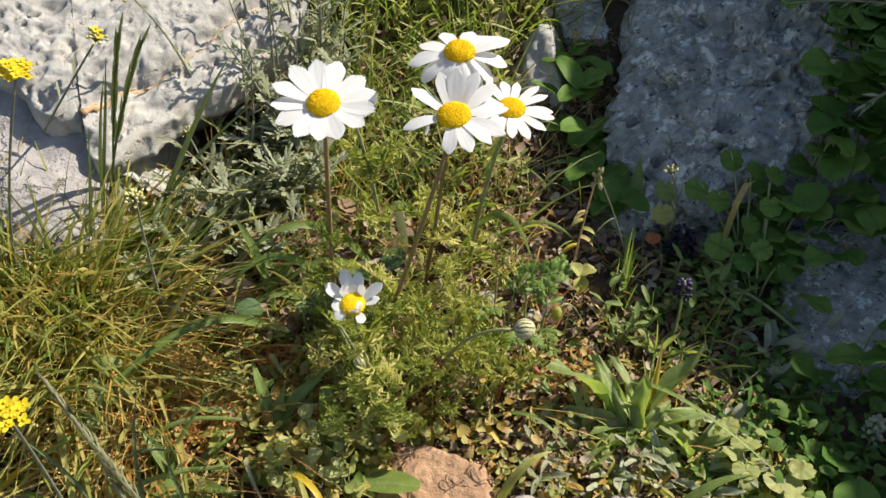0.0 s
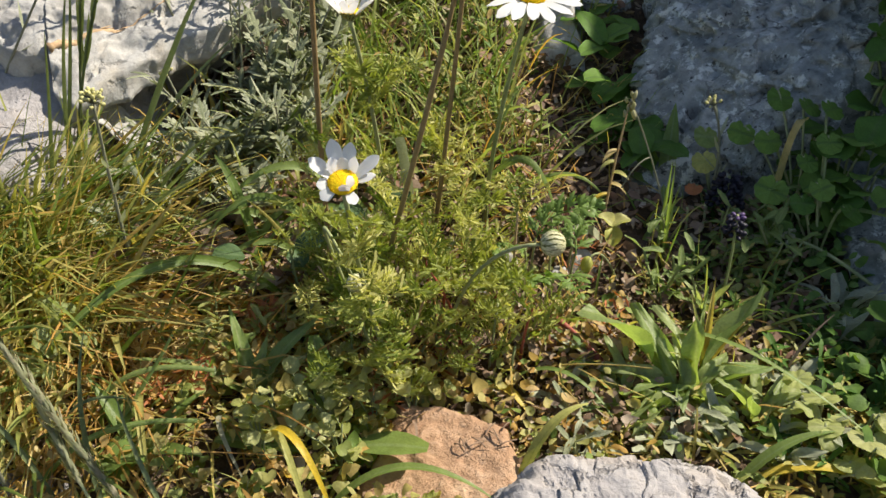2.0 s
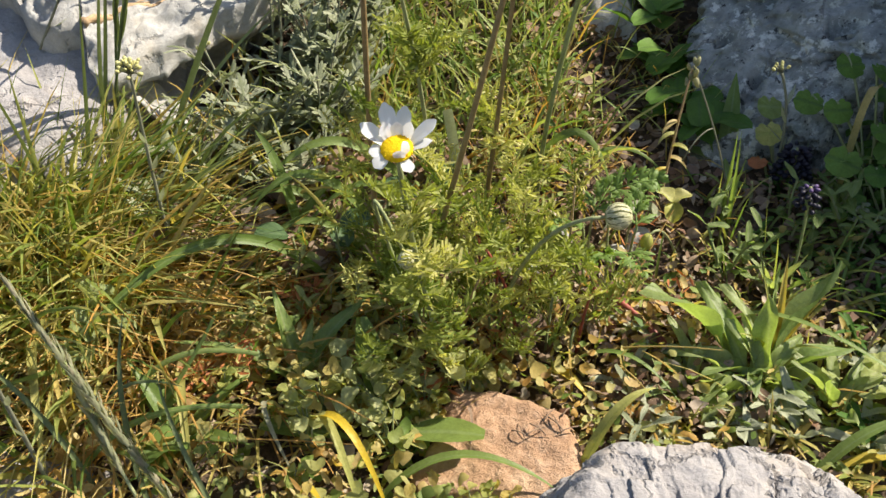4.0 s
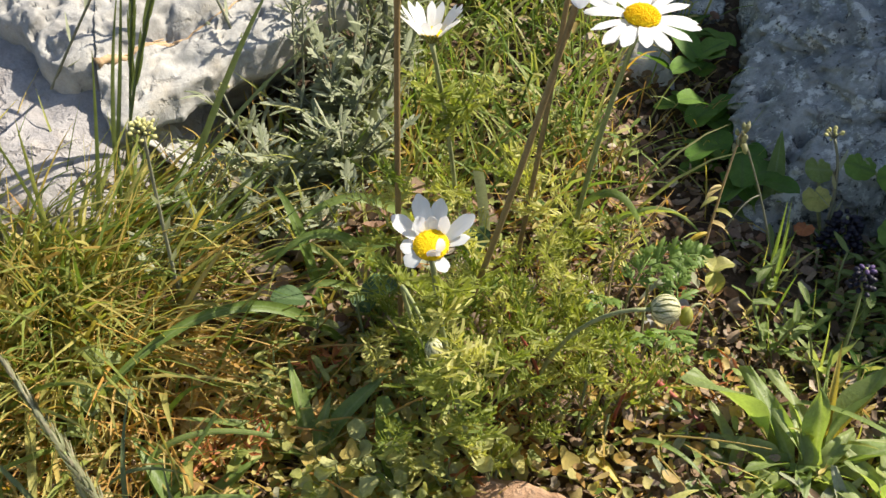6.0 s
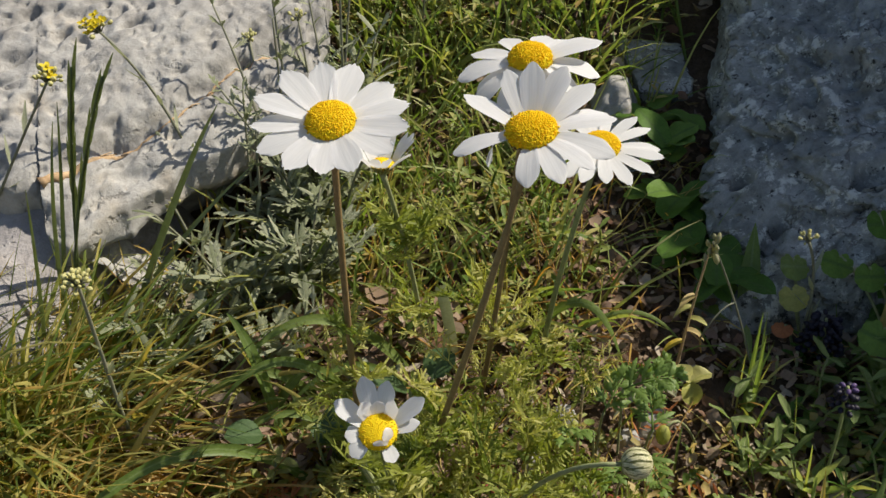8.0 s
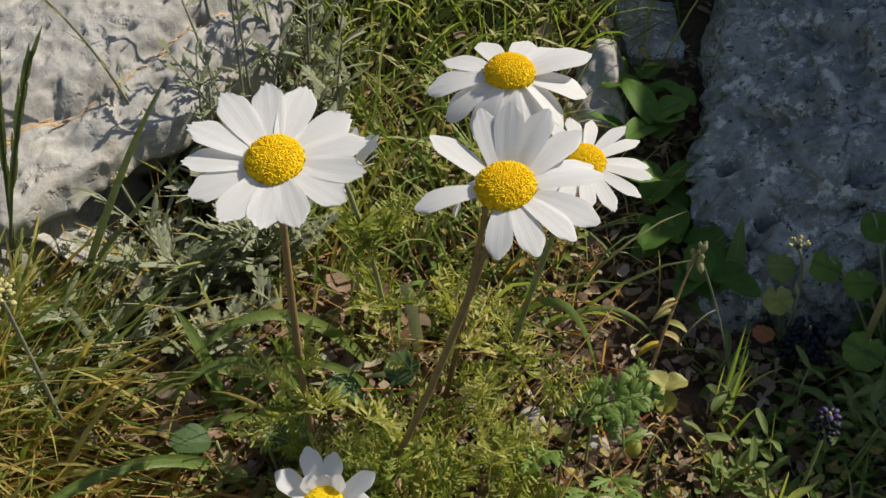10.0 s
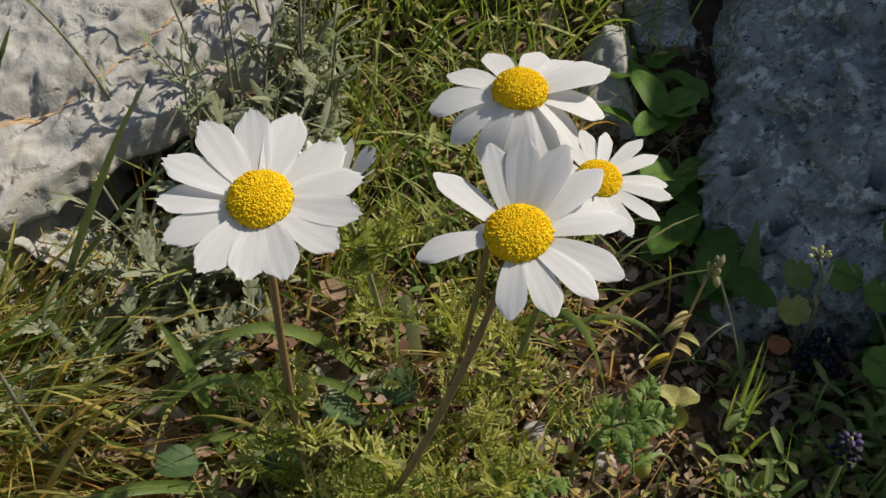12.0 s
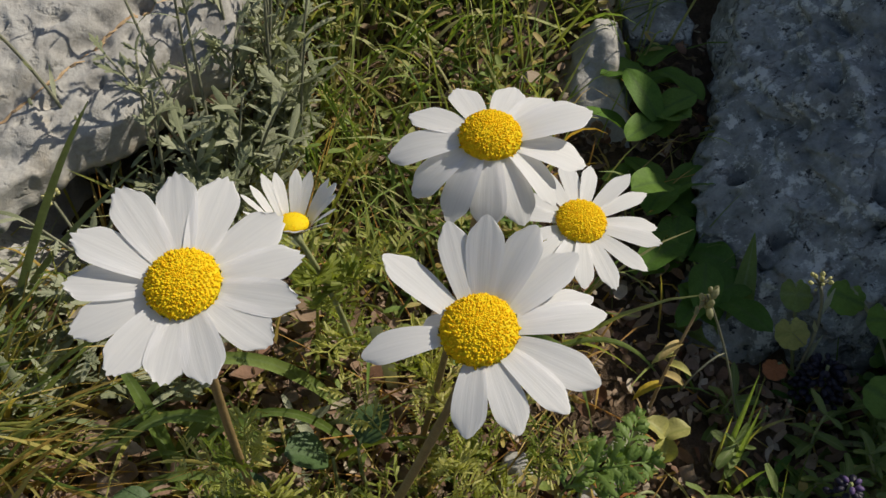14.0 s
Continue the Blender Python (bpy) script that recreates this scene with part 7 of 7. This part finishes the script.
cover_patch("dead_leaf_litter", M["litter"], "large crumpled grey-brown leaves among the herbs", "leaf litter", -0.155, -0.055, 0.335, 0.425, 170, 0.003, 0.0075, 0.006, 0.024, 0.9, 0, None, 0.45)
cover_patch("dead_leaf_litter", M["litter"], "brown crumbs and curled leaves between rosette and daisies", "leaf litter", 0.03, 0.10, 0.262, 0.34, 420, 0.0012, 0.0036, 0.004, 0.014, 1.3, 0, None, 0.25)
cover_patch("golden_litter", M["golden"], "yellow and ochre withered leaf bits before the daisies", "leaf litter", -0.17, 0.08, 0.21, 0.33, 2600, 0.001, 0.0036, 0.002, 0.018, 1.0, 0, clumpy(34, 0.0, 61.0), 0.25)
cover_patch("dead_leaf_litter", M["litter"], "grey-brown dead leaves among the silvery herbs", "leaf litter", -0.17, -0.02, 0.335, 0.43, 900, 0.0016, 0.0045, 0.004, 0.022, 1.1, 0, None, 0.35)
cover_patch("dead_leaf_litter", M["litter"], "brown leaf litter at the edge of the shade", "leaf litter", 0.10, 0.175, 0.30, 0.41, 520, 0.0014, 0.0042, 0.001, 0.010, 0.9, 0, None, 0.3)
g = Geo()
for _ in range(750):
    x, y = U(-0.26, 0.26), U(0.2, 0.56)
    if clear_of(x, y):
        p = on_ground(x, y, U(0.001, 0.009))
        an = U(0, 6.28)
        d = Vector((math.cos(an), math.sin(an), U(-0.15, 0.3)))
        ln = U(0.006, 0.022)
        g.strip([p, p + d * ln * 0.5 + Vector((0, 0, U(0, 0.003))), p + d * ln], [0.0007, 0.0009, 0.0005], Vector((-d.y, d.x, 0.2)), 0.4)
stuff("straw", g, M["straw"], "bits of dry straw scattered on the soil", "straw")


def grass_field(x0, x1, y0, y1, n, l0, l1, w, keep=None, mat="grass", label="thin green grass between the herbs", seg=4):
    g2 = Geo()
    for _ in range(n):
        x, y = U(x0, x1), U(y0, y1)
        if (keep and not keep(x, y)) or not clear_of(x, y):
            continue
        blades(g2, x, y, 0.004, 1, l0, l1, w, 0.7, 0.6, seg=seg)
    return stuff("grass", g2, M[mat], label, "grass")


grass_field(0.04, 0.11, 0.37, 0.56, 45, 0.012, 0.05, 0.0013, None, "straw", "thin pale dry stems over the litter", 4)
grass_field(0.035, 0.11, 0.40, 0.56, 50, 0.02, 0.05, 0.0017, None, "far_grass", "a few green blades over the litter", 4)
grass_field(-0.20, -0.05, 0.36, 0.47, 190, 0.03, 0.080, 0.0024, None, "grass", "green blades among the silvery herbs", 5)
grass_field(-0.13, 0.13, 0.225, 0.45, 420, 0.012, 0.045, 0.0014, bare)
grass_field(-0.09, 0.10, 0.42, 0.62, 850, 0.03, 0.085, 0.0019, bare, "far_grass", "green grass behind the daisies")
grass_field(-0.05, 0.045, 0.40, 0.54, 40, 0.03, 0.075, 0.0012, None, "straw", "long pale stems among the green grass", 5)
grass_field(-0.16, 0.30, 0.60, 1.30, 4600, 0.03, 0.10, 0.0032, lambda x, y: not (0.075 < x < 0.17 and y < 0.69), "far_grass", "green grass further up the slope", 4)
sprigs("cover", "small leafy green herbs behind the daisies", -0.10, 0.11, 0.41, 0.64, 75, 0.012, 0.042, 0.009, bare)
sprigs("cover", "green leafy herbs behind the daisies", -0.10, 0.12, 0.46, 0.75, 70, 0.02, 0.055, 0.010, bare)
sprigs("cover", "leafy green herbs further up the slope", -0.2, 0.4, 0.62, 1.6, 700, 0.03, 0.11, 0.016, clumpy(7, -0.25, 13.0))
sprigs("grass", "small green weeds between litter and grass", -0.13, 0.11, 0.23, 0.42, 70, 0.008, 0.026, 0.0055, bare)
sprigs("grass", "small pale weeds at the foot of the rosette", 0.05, 0.20, 0.225, 0.33, 110, 0.004, 0.012, 0.011, lambda x, y: math.hypot(x - 0.105, y - 0.305) > 0.022, 0.2)
g = Geo()
for _ in range(190):
    x, y = U(-0.16, 0.05), U(0.30, 0.48)
    if clear_of(x, y):
        b0 = on_ground(x, y, -0.002)
        hh = U(0.02, 0.06)
        tip = b0 + Vector((U(-1, 1) * hh, U(-1, 1) * hh, hh * U(0.3, 1.0)))
        g.tube(bez(b0, (b0 + tip) / 2 + Vector((0, 0, hh * 0.12)), tip, 6), [0.0005 * (1 - 0.1 * i) for i in range(7)], 4, False)
stuff("dry_stalk", g, M["straw"], "thin bleached stalks standing among the weeds", "dry plant")
weeds("silver_leaf", "grey-green leafy seedling before the pale boulder", "silvery seedlings", -0.18, -0.04, 0.355, 0.455, 14, 0.010, 0.030, 0.015, clumpy(20, -0.2, 41.0), 0.26)
weeds("weed_leaf", "small pale yellow-green weed near the orange stone", "weeds near the orange stone", -0.085, 0.02, 0.21, 0.292, 115, 0.008, 0.028, 0.0056, lambda x, y: noise.noise(Vector((x * 26 + 43, y * 26 - 43, 43))) + U(-0.3, 0.3) > -0.3 and not (-0.074 < x < -0.038 and y < 0.258) and not (-0.060 < x < -0.044 and y < 0.272), 0.85)
weeds("weed_leaf", "small pale yellow-green weed among withered grass", "weeds near the orange stone", -0.115, -0.052, 0.262, 0.335, 26, 0.008, 0.024, 0.0065, None, 0.7)
weeds("cover", "small bright-green weed among the litter", "weeds among the litter", -0.115, -0.045, 0.290, 0.365, 20, 0.010, 0.030, 0.009, None, 0.36)
cover_patch("golden_litter", M["golden"], "ochre withered leaf bits under the strap leaves", "leaf litter", -0.12, -0.05, 0.285, 0.36, 420, 0.0015, 0.0040, 0.002, 0.016, 1.0, 0, None, 0.25)
weeds("silver_leaf", "grey-green wavy seedling behind the pale rock", "silvery seedlings", 0.03, 0.16, 0.245, 0.285, 6, 0.006, 0.016, 0.017, None, 0.24)
weeds("lance", "small green weed on litter at the edge of the shade", "weeds at the edge of the shade", 0.100, 0.165, 0.335, 0.400, 16, 0.012, 0.032, 0.012, None, 0.34)
grass_field(0.095, 0.165, 0.32, 0.41, 45, 0.02, 0.05, 0.0018, None, "far_grass", "thin green blades at the edge of the shade", 5)
sprigs("round", "dark little weeds in the shade of the boulder", 0.11, 0.30, 0.24, 0.44, 60, 0.008, 0.020, 0.012, lambda x, y: math.hypot(x - 0.105, y - 0.305) > 0.035, 0.24)
cover_patch("round_leaf_mat", M["round"], "small dark-green leaves crowding in the shade", "ground cover", 0.16, 0.36, 0.22, 0.46, 2200, 0.002, 0.005, 0.002, 0.02, 0.8, 0, clumpy(22, -0.1, 17.0))
cover_patch("dead_leaf_litter", M["litter"], "brown litter further up the slope", "leaf litter", -0.3, 0.4, 0.55, 1.4, 3000, 0.002, 0.006, 0.001, 0.02, 0.9, 0, None, 0.3)
